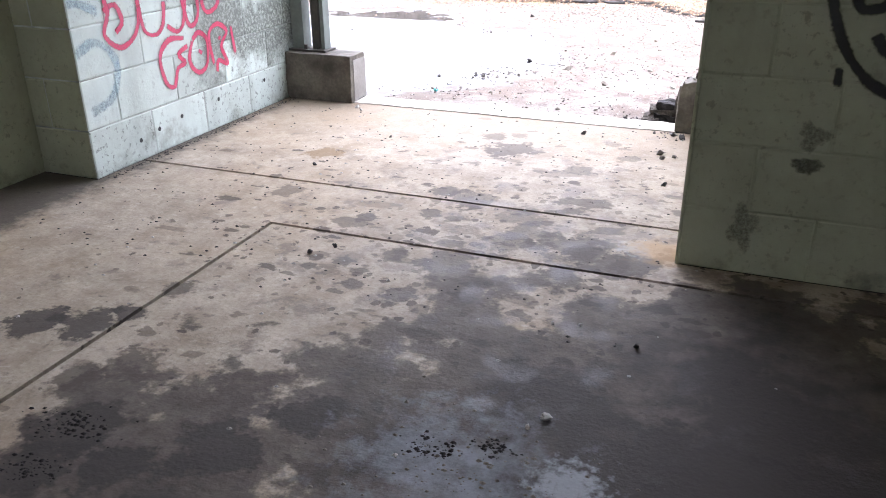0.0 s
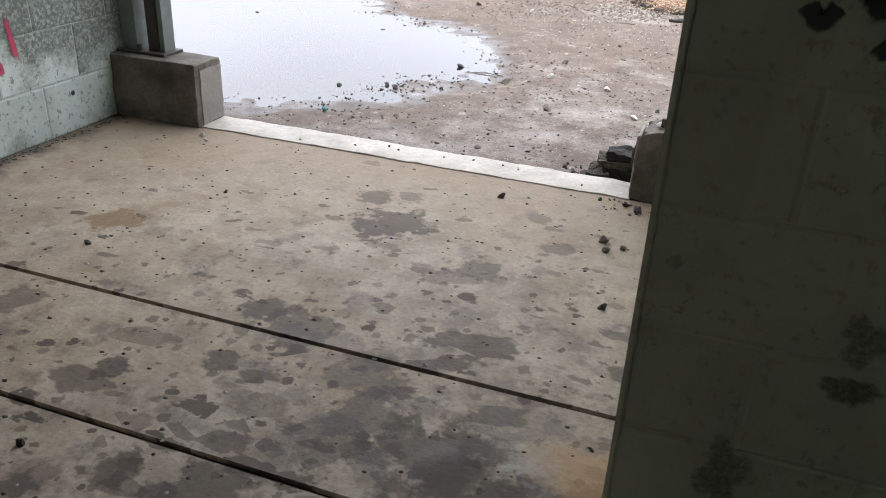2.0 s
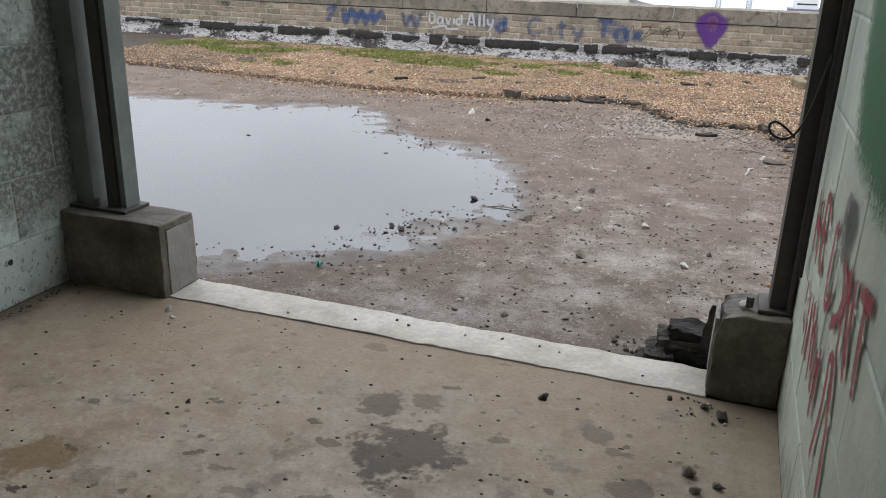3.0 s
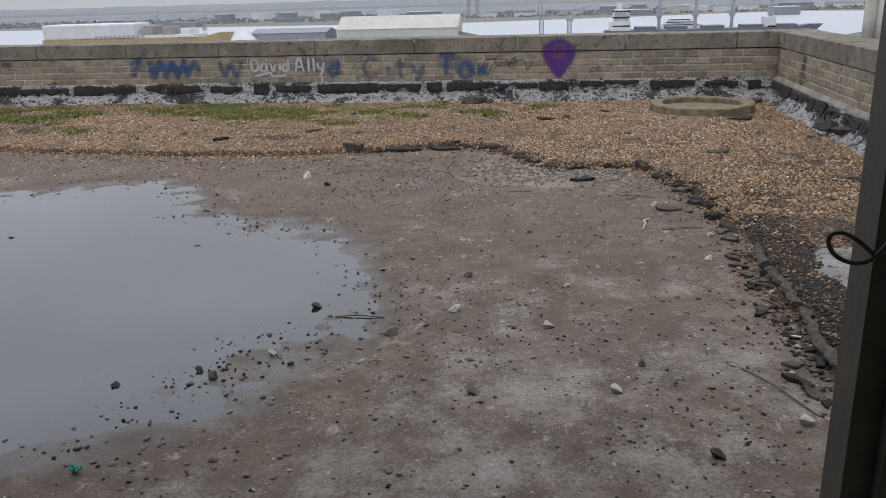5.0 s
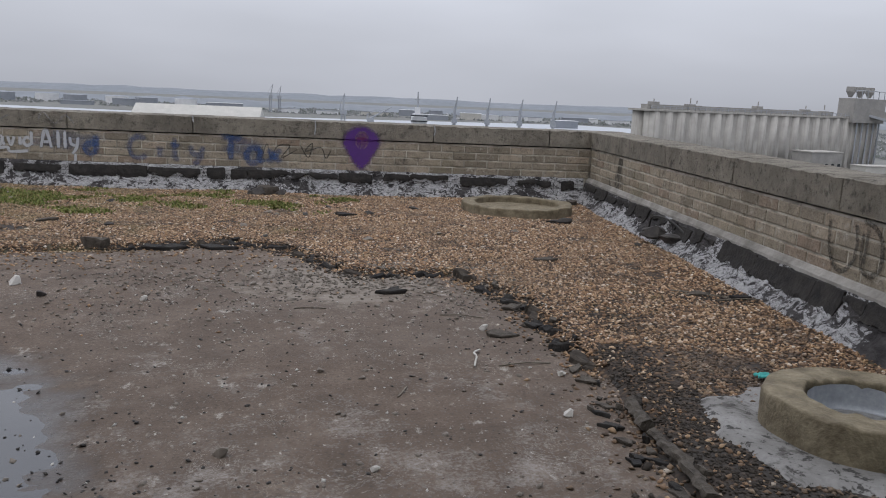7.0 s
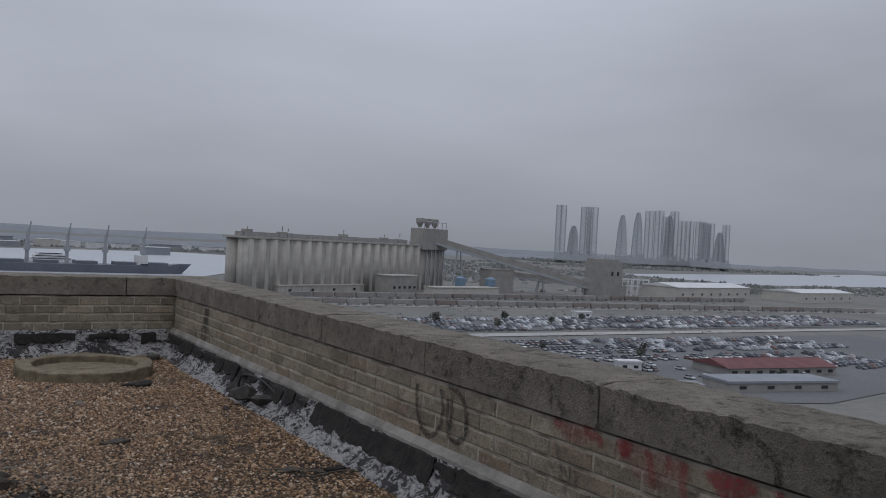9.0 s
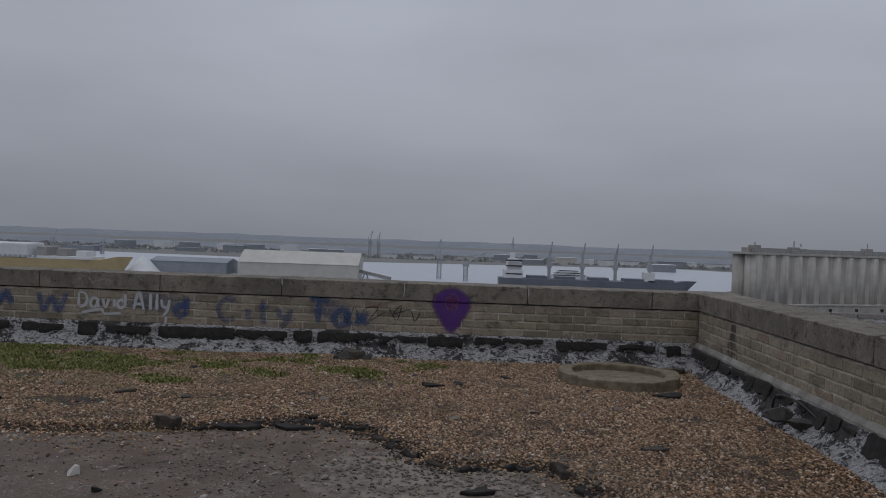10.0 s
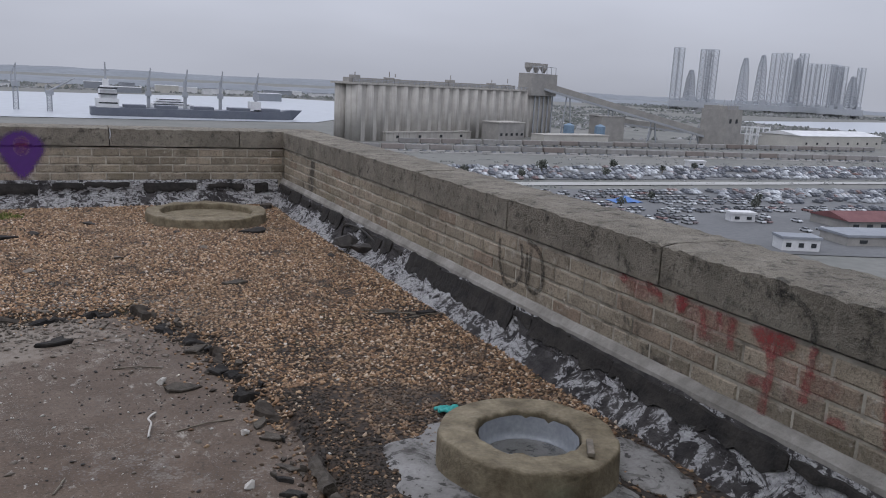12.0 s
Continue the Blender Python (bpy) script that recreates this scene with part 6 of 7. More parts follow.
cloud("red_haze", on_east, 6.18, 0.40, 0.16, 0.10, FADED_RED, east, "thin red overspray", lambda a: 1.0 + 0.2 * math.sin(3 * a), 0.35)

spray("pink_letters", on_left, ["2.86,0.84 2.9,0.72 2.86,0.62 2.95,0.55 3.06,0.6 3.1,0.72 3.05,0.92", "2.93,0.62 2.98,0.66 2.95,0.74 2.87,0.72", "3.1,0.72 3.12,0.6 3.2,0.57 3.26,0.62 3.28,0.72", "3.28,0.9 3.24,0.78 3.3,0.74 3.36,0.8",
                                "3.28,0.6 3.36,0.56 3.42,0.62 3.46,0.8", "3.4,0.84 3.44,0.6 3.5,0.58 3.54,0.66 3.52,0.86", "3.56,0.9 3.58,0.66 3.64,0.62 3.72,0.68 3.74,0.9", "3.62,0.84 3.66,0.7 3.68,0.86"], 0.042, PINK, wall_left, "pink sprayed bubble letters")
spray("pink_word", on_left, ["3.4,0.52 3.28,0.53 3.2,0.46 3.22,0.33 3.28,0.3 3.32,0.38 3.38,0.4 3.34,0.45 3.42,0.48", "3.46,0.5 3.42,0.4 3.48,0.33 3.56,0.36 3.58,0.48 3.52,0.53 3.46,0.5", "3.5,0.44 3.53,0.42",
                             "3.62,0.34 3.6,0.5 3.68,0.55 3.76,0.5 3.7,0.43 3.74,0.33 3.66,0.36 3.64,0.3", "3.68,0.48 3.7,0.47", "3.8,0.53 3.82,0.36"], 0.042, PINK, wall_left, "pink sprayed bubble word")
spray("blue_ring", on_left, ["2.67,0.56 2.78,0.6 2.88,0.54 2.9,0.44 2.84,0.34 2.7,0.3", "2.67,0.78 2.76,0.76 2.84,0.72"], 0.075, SKYBLUE, wall_left, "soft light blue sprayed ring", 0.9, True)
# flat black discs stand in for the shade inside small plug holes
for u, v in ((3.12, 0.12), (3.30, 0.14), (3.62, 0.155), (4.08, 0.165), (2.98, 0.10)):
    cloud("plug_hole", on_left, u, v, 0.013, 0.013, BLACK, wall_left, "black disc for the shade in a small round hole", lambda a: 1.0)

cloud("green_patch", on_right, 3.60, 1.22, 0.44, 0.44, GREEN, wall_right, "solid green sprayed area", lambda a: 1.0 + 0.07 * math.sin(2 * a + 1) + 0.05 * math.sin(5 * a))
cloud("dark_patch", on_right, 3.72, 0.76, 0.085, 0.075, SOOT, wall_right, "dark smear under the green", lambda a: 1.0 + 0.15 * math.sin(3 * a), 1.0)
spray("dark_drip", on_right, ["3.76,0.78 3.77,0.68 3.755,0.58 3.76,0.44 3.75,0.33"], 0.05, SOOT, wall_right, "dark run of paint", 0.9, True)
spray("red_word", on_right, ["4.245,0.70 4.215,0.63 4.18,0.55", "4.145,0.70 4.12,0.64 4.09,0.55", "4.235,0.635 4.115,0.62", "4.085,0.735 4.05,0.65 4.005,0.555", "4.08,0.73 4.03,0.72 3.985,0.675", "4.06,0.66 4.005,0.64", "4.02,0.58 3.965,0.575"],
      0.046, RED, wall_right, "red sprayed word")
spray("red_word", on_right, ["3.865,0.725 3.855,0.66 3.845,0.60 3.83,0.565 3.79,0.565 3.755,0.62", "3.86,0.725 3.82,0.72", "3.69,0.70 3.64,0.69 3.615,0.65 3.64,0.60 3.70,0.57", "3.605,0.715 3.585,0.65 3.555,0.56", "3.60,0.72 3.53,0.65 3.455,0.56",
                             "3.515,0.73 3.495,0.66 3.47,0.58", "3.40,0.74 3.38,0.66 3.36,0.58", "3.47,0.73 3.33,0.745"], 0.05, RED, wall_right, "red sprayed word")
spray("red_word", on_right, ["4.145,0.49 4.135,0.43", "4.05,0.50 4.03,0.42 4.02,0.34", "4.0,0.49 3.97,0.43 3.945,0.36", "3.955,0.51 3.91,0.44 3.865,0.35", "3.895,0.49 3.87,0.44 3.84,0.39", "4.12,0.42 4.06,0.38"], 0.046, RED, wall_right, "red sprayed word")
spray("red_word", on_right, ["3.785,0.47 3.79,0.42 3.795,0.36", "3.765,0.46 3.75,0.40 3.735,0.33", "3.745,0.49 3.735,0.43 3.73,0.37"], 0.04, RED, wall_right, "red sprayed word")
spray("red_word", on_right, ["3.63,0.30 3.60,0.44 3.615,0.53 3.57,0.53 3.52,0.46 3.47,0.30"], 0.05, RED, wall_right, "red sprayed letter")
spray("black_ring", on_pier, ["0.60,1.3 0.545,1.17 0.525,1.04 0.54,0.95 0.565,0.86 0.605,0.775 0.655,0.71 0.72,0.66 0.84,0.63 0.98,0.66 1.08,0.75", "0.59,1.0 0.64,0.99 0.70,1.0", "0.61,0.93 0.63,0.89 0.69,0.9 0.72,0.96", "0.68,0.82 0.72,0.77 0.78,0.8", "0.60,0.72 0.602,0.66", "0.36,1.01 0.38,0.985 0.40,1.01", "0.43,1.04 0.455,1.01 0.48,1.03", "0.46,0.965 0.48,0.95"], 0.05, BLACK, wall_pier, "black sprayed ring with marks inside", 1.15)
cloud("soot_mark", on_pier, 0.565, 0.50, 0.05, 0.05, SOOT, wall_pier, "dark soot mark", lambda a: 1.0 + 0.25 * math.sin(3 * a + 1) + 0.1 * math.sin(7 * a), 0.6)
cloud("soot_mark", on_pier, 0.56, 0.405, 0.055, 0.03, SOOT, wall_pier, "dark soot mark", lambda a: 1.0 + 0.1 * math.sin(3 * a) + 0.08 * math.sin(8 * a), 0.75)
cloud("soot_mark", on_pier, 0.40, 0.17, 0.05, 0.09, SOOT, wall_pier, "dark soot mark", lambda a: 1.0 + 0.25 * math.sin(4 * a), 0.6)


# ---- the harbour below, laid out on a plan at two thirds of its size and enlarged at the end ----
ENLARGE = Matrix.Translation((0, 4.7, 1.2)) @ Matrix.Scale(1.5, 4) @ Matrix.Translation((0, -4.7, -1.2))
LOW = 1.2 + (GROUND - 1.2) * 1.5
roof_things = set(bpy.data.objects)
# far colours run pale and low in contrast, standing in for haze
LAND = plain("dry_harbour_ground", (0.135, 0.142, 0.13), (0.215, 0.212, 0.20), 0.02, 0.95, bump=0, fine=0.3)
ASPHALT = plain("car_park_asphalt", (0.115, 0.12, 0.125), (0.17, 0.175, 0.18), 0.03, 0.9, bump=0, fine=0.5)
ROADWAY = plain("pale_road", (0.34, 0.34, 0.33), (0.42, 0.42, 0.41), 0.05, 0.9, bump=0, fine=0.5)


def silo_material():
    """Pale concrete with rain streaks, paler still to stand in for haze."""
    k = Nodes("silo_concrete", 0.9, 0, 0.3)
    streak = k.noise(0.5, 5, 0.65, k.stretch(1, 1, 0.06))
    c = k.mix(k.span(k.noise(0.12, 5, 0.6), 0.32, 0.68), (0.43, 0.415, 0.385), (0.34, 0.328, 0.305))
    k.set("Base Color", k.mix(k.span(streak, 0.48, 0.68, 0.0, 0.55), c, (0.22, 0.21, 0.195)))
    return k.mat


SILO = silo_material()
PLANT = plain("plant_concrete", (0.33, 0.32, 0.30), (0.24, 0.235, 0.23), 0.15, 0.9, bump=0, fine=1.0)
SHEET = plain("pale_sheeting", (0.50, 0.49, 0.45), (0.42, 0.41, 0.38), 0.1, 0.7, bump=0, fine=1.0)
WHITE_SHEET = plain("white_sheeting", (0.68, 0.69, 0.70), (0.55, 0.56, 0.58), 0.1, 0.6, bump=0, fine=1.0)
GREY_SHEET = plain("grey_sheeting", (0.27, 0.29, 0.32), (0.22, 0.24, 0.27), 0.1, 0.7, bump=0, fine=1.0)
RED_ROOF = plain("dull_red_roof", (0.18, 0.075, 0.075), (0.13, 0.055, 0.06), 0.2, 0.8, bump=0, fine=2.0)
# steel paled in its base colour in place of distance haze
DARK_STEEL = plain("haze_paled_steel", (0.30, 0.32, 0.35), (0.37, 0.39, 0.41), 0.1, 0.8, bump=0, fine=1.0)
HULL = plain("blue_black_hull", (0.12, 0.135, 0.17), (0.16, 0.175, 0.205), 0.1, 0.6, bump=0, fine=1.0)
YELLOW = plain("ochre_hull", (0.46, 0.36, 0.19), (0.40, 0.31, 0.17), 0.1, 0.6, bump=0, fine=1.0)
BLUE_TANK = plain("blue_tank", (0.15, 0.23, 0.32), (0.18, 0.26, 0.34), 0.2, 0.6, bump=0, fine=1.0)
BLUE_TARP = plain("blue_tarpaulin", (0.06, 0.16, 0.42), (0.08, 0.19, 0.46), 0.8, 0.6, bump=0, fine=3.0)
GLASS_DARK = plain("dark_glass", (0.03, 0.035, 0.04), (0.05, 0.055, 0.06), 1.0, 0.2, bump=0, fine=2.0)
TYRE = plain("tyre_rubber", (0.02, 0.02, 0.02), (0.03, 0.03, 0.03), 5, 0.8, bump=0)
# foliage lightened in colour, as haze would do
SHRUB = plain("haze_paled_foliage", (0.09, 0.10, 0.085), (0.13, 0.14, 0.12), 0.8, 0.9, bump=0, fine=3.0)
# the shore's blue-grey is haze painted into the land's colour
HAZE_SHORE = plain("haze_toned_shore", (0.185, 0.205, 0.228), (0.235, 0.255, 0.28), 0.004, 1.0, bump=0, fine=0.03)
# reflected sky and haze are put into the water's flat pale colour
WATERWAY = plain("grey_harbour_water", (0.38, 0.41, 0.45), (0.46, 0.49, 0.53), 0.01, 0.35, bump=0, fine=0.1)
FACADE = plain("old_concrete_facade", (0.24, 0.22, 0.19), (0.32, 0.30, 0.27), 0.4, 0.9, bump=0.2, fine=8)
CAR, CARS_FAR = car_paint_material(), car_field_material()

structure(link_mesh("ground", [(-4500, -4500, GROUND), (4500, -4500, GROUND), (4500, 4500, GROUND), (-4500, 4500, GROUND)], [(0, 1, 2, 3)], LAND), "flat dry harbour land reaching the horizon", "ground")


def sheet(name, points, z, material, label, category):
    ob = link_mesh(name, [(x, y, GROUND + z) for x, y in points], [tuple(range(len(points)))], material)
    return structure(ob, label, category)


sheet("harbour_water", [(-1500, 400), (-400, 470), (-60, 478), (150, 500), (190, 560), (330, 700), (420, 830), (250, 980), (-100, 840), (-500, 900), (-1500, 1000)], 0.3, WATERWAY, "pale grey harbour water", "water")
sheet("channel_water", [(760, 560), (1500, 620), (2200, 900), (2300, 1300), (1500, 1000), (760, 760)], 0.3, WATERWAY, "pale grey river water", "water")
sheet("car_park", [(60, 262), (420, 250), (420, 212), (60, 228)], 0.15, ASPHALT, "grey asphalt car park", "car park")
sheet("car_park_near", [(60, 208), (330, 190), (300, 118), (160, 100), (60, 140)], 0.15, ASPHALT, "grey asphalt car park", "car park")
sheet("road", [(40, 222), (420, 205), (420, 199), (40, 214)], 0.22, ROADWAY, "pale straight road past the car parks", "road")

building = structure(empty("building"), "tall old concrete building under the roof", "building")
for n, (x0, x1, y0, y1) in enumerate(((-12.4, 2.31, 12.6, 12.859), (-12.4, 2.31, -8.4, -8.1), (-12.4, -12.1, -8.1, 12.6), (2.01, 2.31, -8.1, 12.6))):
    box("facade", x0, x1, y0, y1, LOW, -0.062, FACADE, building)
box("roof_slab", -12.1, 2.01, -8.1, 12.6, -0.62, -0.32, FACADE, building)


def shore(name, y0, x0, x1, depth, height, seed, label):
    """A low wooded shoreline with an uneven top."""
    n = 160
    verts, faces = [], []
    for i in range(n + 1):
        x = x0 + (x1 - x0) * i / n
        h = height * (0.65 + 0.25 * noise.noise(Vector((i * 0.11, seed, 0))) + 0.15 * noise.noise(Vector((i * 0.6, seed, 3))))
        verts += [(x, y0, GROUND), (x, y0 + depth * 0.2, GROUND + h * 0.8), (x, y0 + depth * 0.5, GROUND + h), (x, y0 + depth, GROUND)]
    for i in range(n):
        for j in range(3):
            a = i * 4 + j
            faces.append((a, a + 1, a + 5, a + 4))
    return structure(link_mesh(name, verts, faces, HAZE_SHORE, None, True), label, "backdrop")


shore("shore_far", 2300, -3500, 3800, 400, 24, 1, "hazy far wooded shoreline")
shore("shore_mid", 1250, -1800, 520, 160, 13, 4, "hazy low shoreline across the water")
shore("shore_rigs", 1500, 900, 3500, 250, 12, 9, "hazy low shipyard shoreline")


def silos():
    a, b = Vector((124.5, 365.5, 0)), Vector((272, 424, 0))
    run = b - a
    top = -1.8
    block = tagged(empty("grain_silos", a.x, a.y, GROUND), "long row of pale concrete grain silos by the water", "silo")
    d = run.normalized()
    n = 21
    r = run.length / n / 2
    side = Vector((-d.y, d.x, 0))
    me = None
    for i in range(n):
        for k in range(2):
            p = d * (r * (2 * i + 1)) + side * (k * 2.1 * r)
            if me is None:
                bm = bmesh.new()
                add_rod(bm, (0, 0, 0), (0, 0, top - GROUND), r * 0.99, r * 0.99, 20)
                ob = part("silo_cylinder", bm, SILO, block)
                me = ob.data
                for f in me.polygons:
                    f.use_smooth = abs(f.normal.z) < 0.5
            else:
                ob = new("silo_cylinder", me)
                ob.parent = block
            ob.location = p
    bm = bmesh.new()
    m = Matrix.Translation((0, 0, top - GROUND)) @ Matrix.Rotation(math.atan2(d.y, d.x), 4, "Z")
    add_box(bm, r, run.length - r, -0.72 * r, 2.6 * r, GROUND - top, -0.1, 0, m)
    part("web_wall", bm, SILO, block)
    bm = bmesh.new()
    add_box(bm, -1, run.length + 1, -r, 3 * r, 0, 0.9, 0, m)
    part("top_slab", bm, SILO, block)
    bm = bmesh.new()
    add_box(bm, 2, run.length * 0.8, 0.4 * r, 1.6 * r, 0.9, 3.0, 0, m)
    part("gallery", bm, PLANT, block)
    bm = bmesh.new()
    for i in range(45):
        x = run.length * i / 44
        add_box(bm, x - 0.12, x + 0.12, -r, -r + 0.25, 0.9, 2.3, 0, m)
    add_box(bm, 0, run.length, -r, -r + 0.15, 2.2, 2.4, 0, m)
    add_box(bm, 0, run.length, -r, -r + 0.15, 1.5, 1.65, 0, m)
    part("railing", bm, DARK_STEEL, block)
    for k, x in enumerate((4, 26, 30, 70, 104, 118)):
        bm = bmesh.new()
        add_box(bm, x, x + 3.5, 0, 4, 0.9, 4.2 - (k % 3) * 0.5, 0, m)
        add_rod(bm, m @ Vector((x + 1, 1, 4)), m @ Vector((x + 1, 1, 5.5 + k % 2)), 0.25)
        part("vent_housing", bm, PLANT, block)
    bm = bmesh.new()
    add_box(bm, run.length - 26, run.length - 1, -r - 2.0, r, -2, 10.5, 0, m)
    part("head_house", bm, PLANT, block, "square head house")
    for k in range(3):
        x = run.length - 21 + k * 7.5
        bm = bmesh.new()
        add_rod(bm, m @ Vector((x, 1, 11)), m @ Vector((x, 1, 14)), 0.8, 2.4, 10)
        add_rod(bm, m @ Vector((x, 1, 14)), m @ Vector((x, 1, 16.5)), 2.4, 2.4, 10)
        part("cyclone", bm, PLANT, block)
    bm = bmesh.new()
    for k in range(6):
        x = run.length - 24 + k * 4.5
        add_rod(bm, m @ Vector((x, -r - 1, 10)), m @ Vector((x, -r - 1, 14.5)), 0.2)
    add_rod(bm, m @ Vector((run.length - 25, -r - 1, 14.5)), m @ Vector((run.length - 2, -r - 1, 14.5)), 0.2)
    part("head_frame", bm, DARK_STEEL, block)
    for k in range(5):
        x = run.length - 20 + k * 4.4
        bm = bmesh.new()
        add_rod(bm, m @ Vector((x, -r - 0.6, top * 0 - 25)), m @ Vector((x, -r - 0.6, -1)), 0.45)
        part("pipe", bm, DARK_STEEL, block)


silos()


def house(name, x, y, rz, w, d, h, roof, wall_mat, roof_mat, label, category="building", windows=0, rise=0.0):
    """A hall: walls, a low gabled or flat roof, and a row of openings."""
    ob = tagged(empty(name, x, y, GROUND, rz), label, category)
    box("wall", -w / 2, w / 2, -d / 2, d / 2, 0, h, wall_mat, ob)
    bm = bmesh.new()
    if rise:
        v = [bm.verts.new(p) for p in ((-w / 2 - 0.5, -d / 2 - 0.5, h), (w / 2 + 0.5, -d / 2 - 0.5, h), (w / 2 + 0.5, d / 2 + 0.5, h), (-w / 2 - 0.5, d / 2 + 0.5, h), (-w / 2 - 0.5, 0, h + rise), (w / 2 + 0.5, 0, h + rise))]
        for f in ((0, 1, 5, 4), (2, 3, 4, 5), (0, 4, 3), (1, 2, 5), (3, 2, 1, 0)):
            bm.faces.new([v[i] for i in f])
    else:
        add_box(bm, -w / 2 - 0.3, w / 2 + 0.3, -d / 2 - 0.3, d / 2 + 0.3, h, h + 0.5)
    part("roof", bm, roof_mat, ob)
    for k in range(windows):
        cx = -w / 2 + w * (k + 0.5) / windows
        box("window", cx - min(0.9, w / windows * 0.2), cx + min(0.9, w / windows * 0.2), -d / 2 - 0.12, -d / 2 + 0.05, h * 0.35, h * 0.35 + min(1.3, h * 0.35), GLASS_DARK, ob)
    return ob


frame_house = tagged(empty("steel_frame", 408, 390, GROUND, 5), "open white steel frame of an unfinished shed", "steel frame")
for sx in (-9, -3, 3, 9):
    for sy in (-4, 4):
        box("post", sx - 0.35, sx + 0.35, sy - 0.35, sy + 0.35, 0, 11, WHITE_SHEET, frame_house)
for z in (6, 10.6):
    for sy in (-4, 4):
        box("beam", -9.3, 9.3, sy - 0.3, sy + 0.3, z, z + 0.7, WHITE_SHEET, frame_house)
hopper = tagged(empty("hopper_house", 360, 372, GROUND, 10), "blocky concrete hopper house at a conveyor's foot", "building")
box("wall", -6.5, 8, -9, 9, 0, 22, PLANT, hopper)
box("annex", 8, 14, -8, 6, 0, 8, PLANT, hopper)
box("roof_room", -5, 8, -6, 9, 22, 24, PLANT, hopper)
bm = bmesh.new()
for k in range(8):
    add_rod(bm, (-6 + k * 1.9, -8.7, 22), (-6 + k * 1.9, -8.7, 24.6), 0.16, 0.16, 4)
add_rod(bm, (-6, -8.7, 24.5), (7.6, -8.7, 24.5), 0.16, 0.16, 4)
part("roof_railing", bm, DARK_STEEL, hopper)
for k in range(2):
    box("window", -4 + k * 6, -2 + k * 6, -9.1, -8.9, 14, 16.5, GLASS_DARK, hopper)
for k in range(4):
    bm = bmesh.new()
    add_rod(bm, (-4 + k * 3.4, -4, 22), (-4 + k * 3.4, -4, 27.5 - k % 2), 0.5, 0.3)
    part("vent_pipe", bm, DARK_STEEL, hopper)


def conveyor(name, a, b, width, legs, label):
    """A sloping covered belt gallery on trestle legs."""
    ob = tagged(empty(name), label, "conveyor")
    a, b = Vector(a), Vector(b)
    d = b - a
    m = Matrix.Translation((a + b) / 2) @ d.to_track_quat("X", "Z").to_matrix().to_4x4()
    bm = bmesh.new()
    add_box(bm, -d.length / 2, d.length / 2, -width / 2, width / 2, -width * 0.35, width * 0.55, 0, m)
    part("gallery", bm, PLANT, ob)
    bm = bmesh.new()
    for s in (-1, 1):
        add_box(bm, -d.length / 2, d.length / 2, s * width * 0.55 - 0.1, s * width * 0.55 + 0.1, -width * 0.7, -width * 0.35, 0, m)
    part("truss", bm, DARK_STEEL, ob)
    for k in range(legs):
        p = a + d * ((k + 0.6) / (legs + 0.4))
        bm = bmesh.new()
        for s in (-1, 1):
            add_rod(bm, (p.x + s * width, p.y, GROUND), (p.x + s * width * 0.3, p.y, p.z - 0.5), 0.5, 0.4, 5)
        part("trestle", bm, DARK_STEEL, ob)
    return ob


conveyor("conveyor", (262, 416, 2.2), (368, 372, -24.5), 3.6, 4, "long sloping grain conveyor on trestles")
conveyor("conveyor", (300, 420, -15), (352, 392, -20), 3.0, 2, "short sloping conveyor behind the plant")
conveyor("conveyor", (-97, 530, -17), (-47, 526, -27), 1.8, 2, "sloping conveyor beside the storage shed")
house("low_building", 216, 379, 18, 20, 12, 10, None, PLANT, SILO, "low pale plant building before the silos", windows=5)
house("low_building", 250, 366, 8, 46, 10, 5.0, None, SHEET, SILO, "low pale plant building before the silos")
house("low_building", 300, 402, 0, 17, 12, 14, None, PLANT, PLANT, "square concrete plant building")
house("low_building", 172, 380, 20, 60, 6, 4, None, SILO, SILO, "annex at the silos' foot", windows=4)
for x, y in ((258, 380), (276, 376)):
    ob = tagged(empty("blue_tank", x, y, GROUND), "blue painted steel tank at the plant", "tank")
    bm = bmesh.new()
    add_rod(bm, (0, 0, 0), (0, 0, 9.5), 3.0, 3.0, 16)
    part("shell", bm, BLUE_TANK, ob)
    bm = bmesh.new()
    add_rod(bm, (0, 0, 9.5), (0, 0, 10.6), 3.0, 0.6, 16)
    part("cap", bm, BLUE_TANK, ob)
house("warehouse", 458, 380, 8, 92, 30, 8, None, SHEET, WHITE_SHEET, "long warehouse with a white metal roof", windows=8, rise=2.5)
house("warehouse", 560, 360, 6, 80, 30, 7, None, SHEET, WHITE_SHEET, "long white-roofed warehouse further off", windows=6, rise=2.0)
house("red_roof_shed", 186, 134, -10, 36, 13, 2.2, None, PLANT, RED_ROOF, "long shed with a dull red roof", windows=9, rise=1.6)
house("white_hut", 133.5, 116.5, -24, 7.6, 4.4, 2.5, None, WHITE_SHEET, GREY_SHEET, "small white flat-roofed hut by the car park", windows=3)
house("open_shed", 164, 117, -14, 30, 9, 2.0, None, PLANT, GREY_SHEET, "low dark open-sided shed", windows=4)
house("site_office", 149, 146.5, -20, 6, 3.0, 2.0, None, WHITE_SHEET, WHITE_SHEET, "small white site office in the car park", windows=2)
tarp = link_mesh("tarpaulin", [(134 + 0.9 * i + 0.2 * j, 175 + 1.1 * j, GROUND + 0.3 + 1.4 * math.exp(-((i - 5) / 3.0) ** 2 - ((j - 3) / 2.0) ** 2) + 0.25 * noise.noise(Vector((i * 0.7, j * 0.7, 4)))) for i in range(11) for j in range(7)],
                 [(i * 7 + j, i * 7 + 7 + j, i * 7 + 8 + j, i * 7 + j + 1) for i in range(10) for j in range(6)], BLUE_TARP)
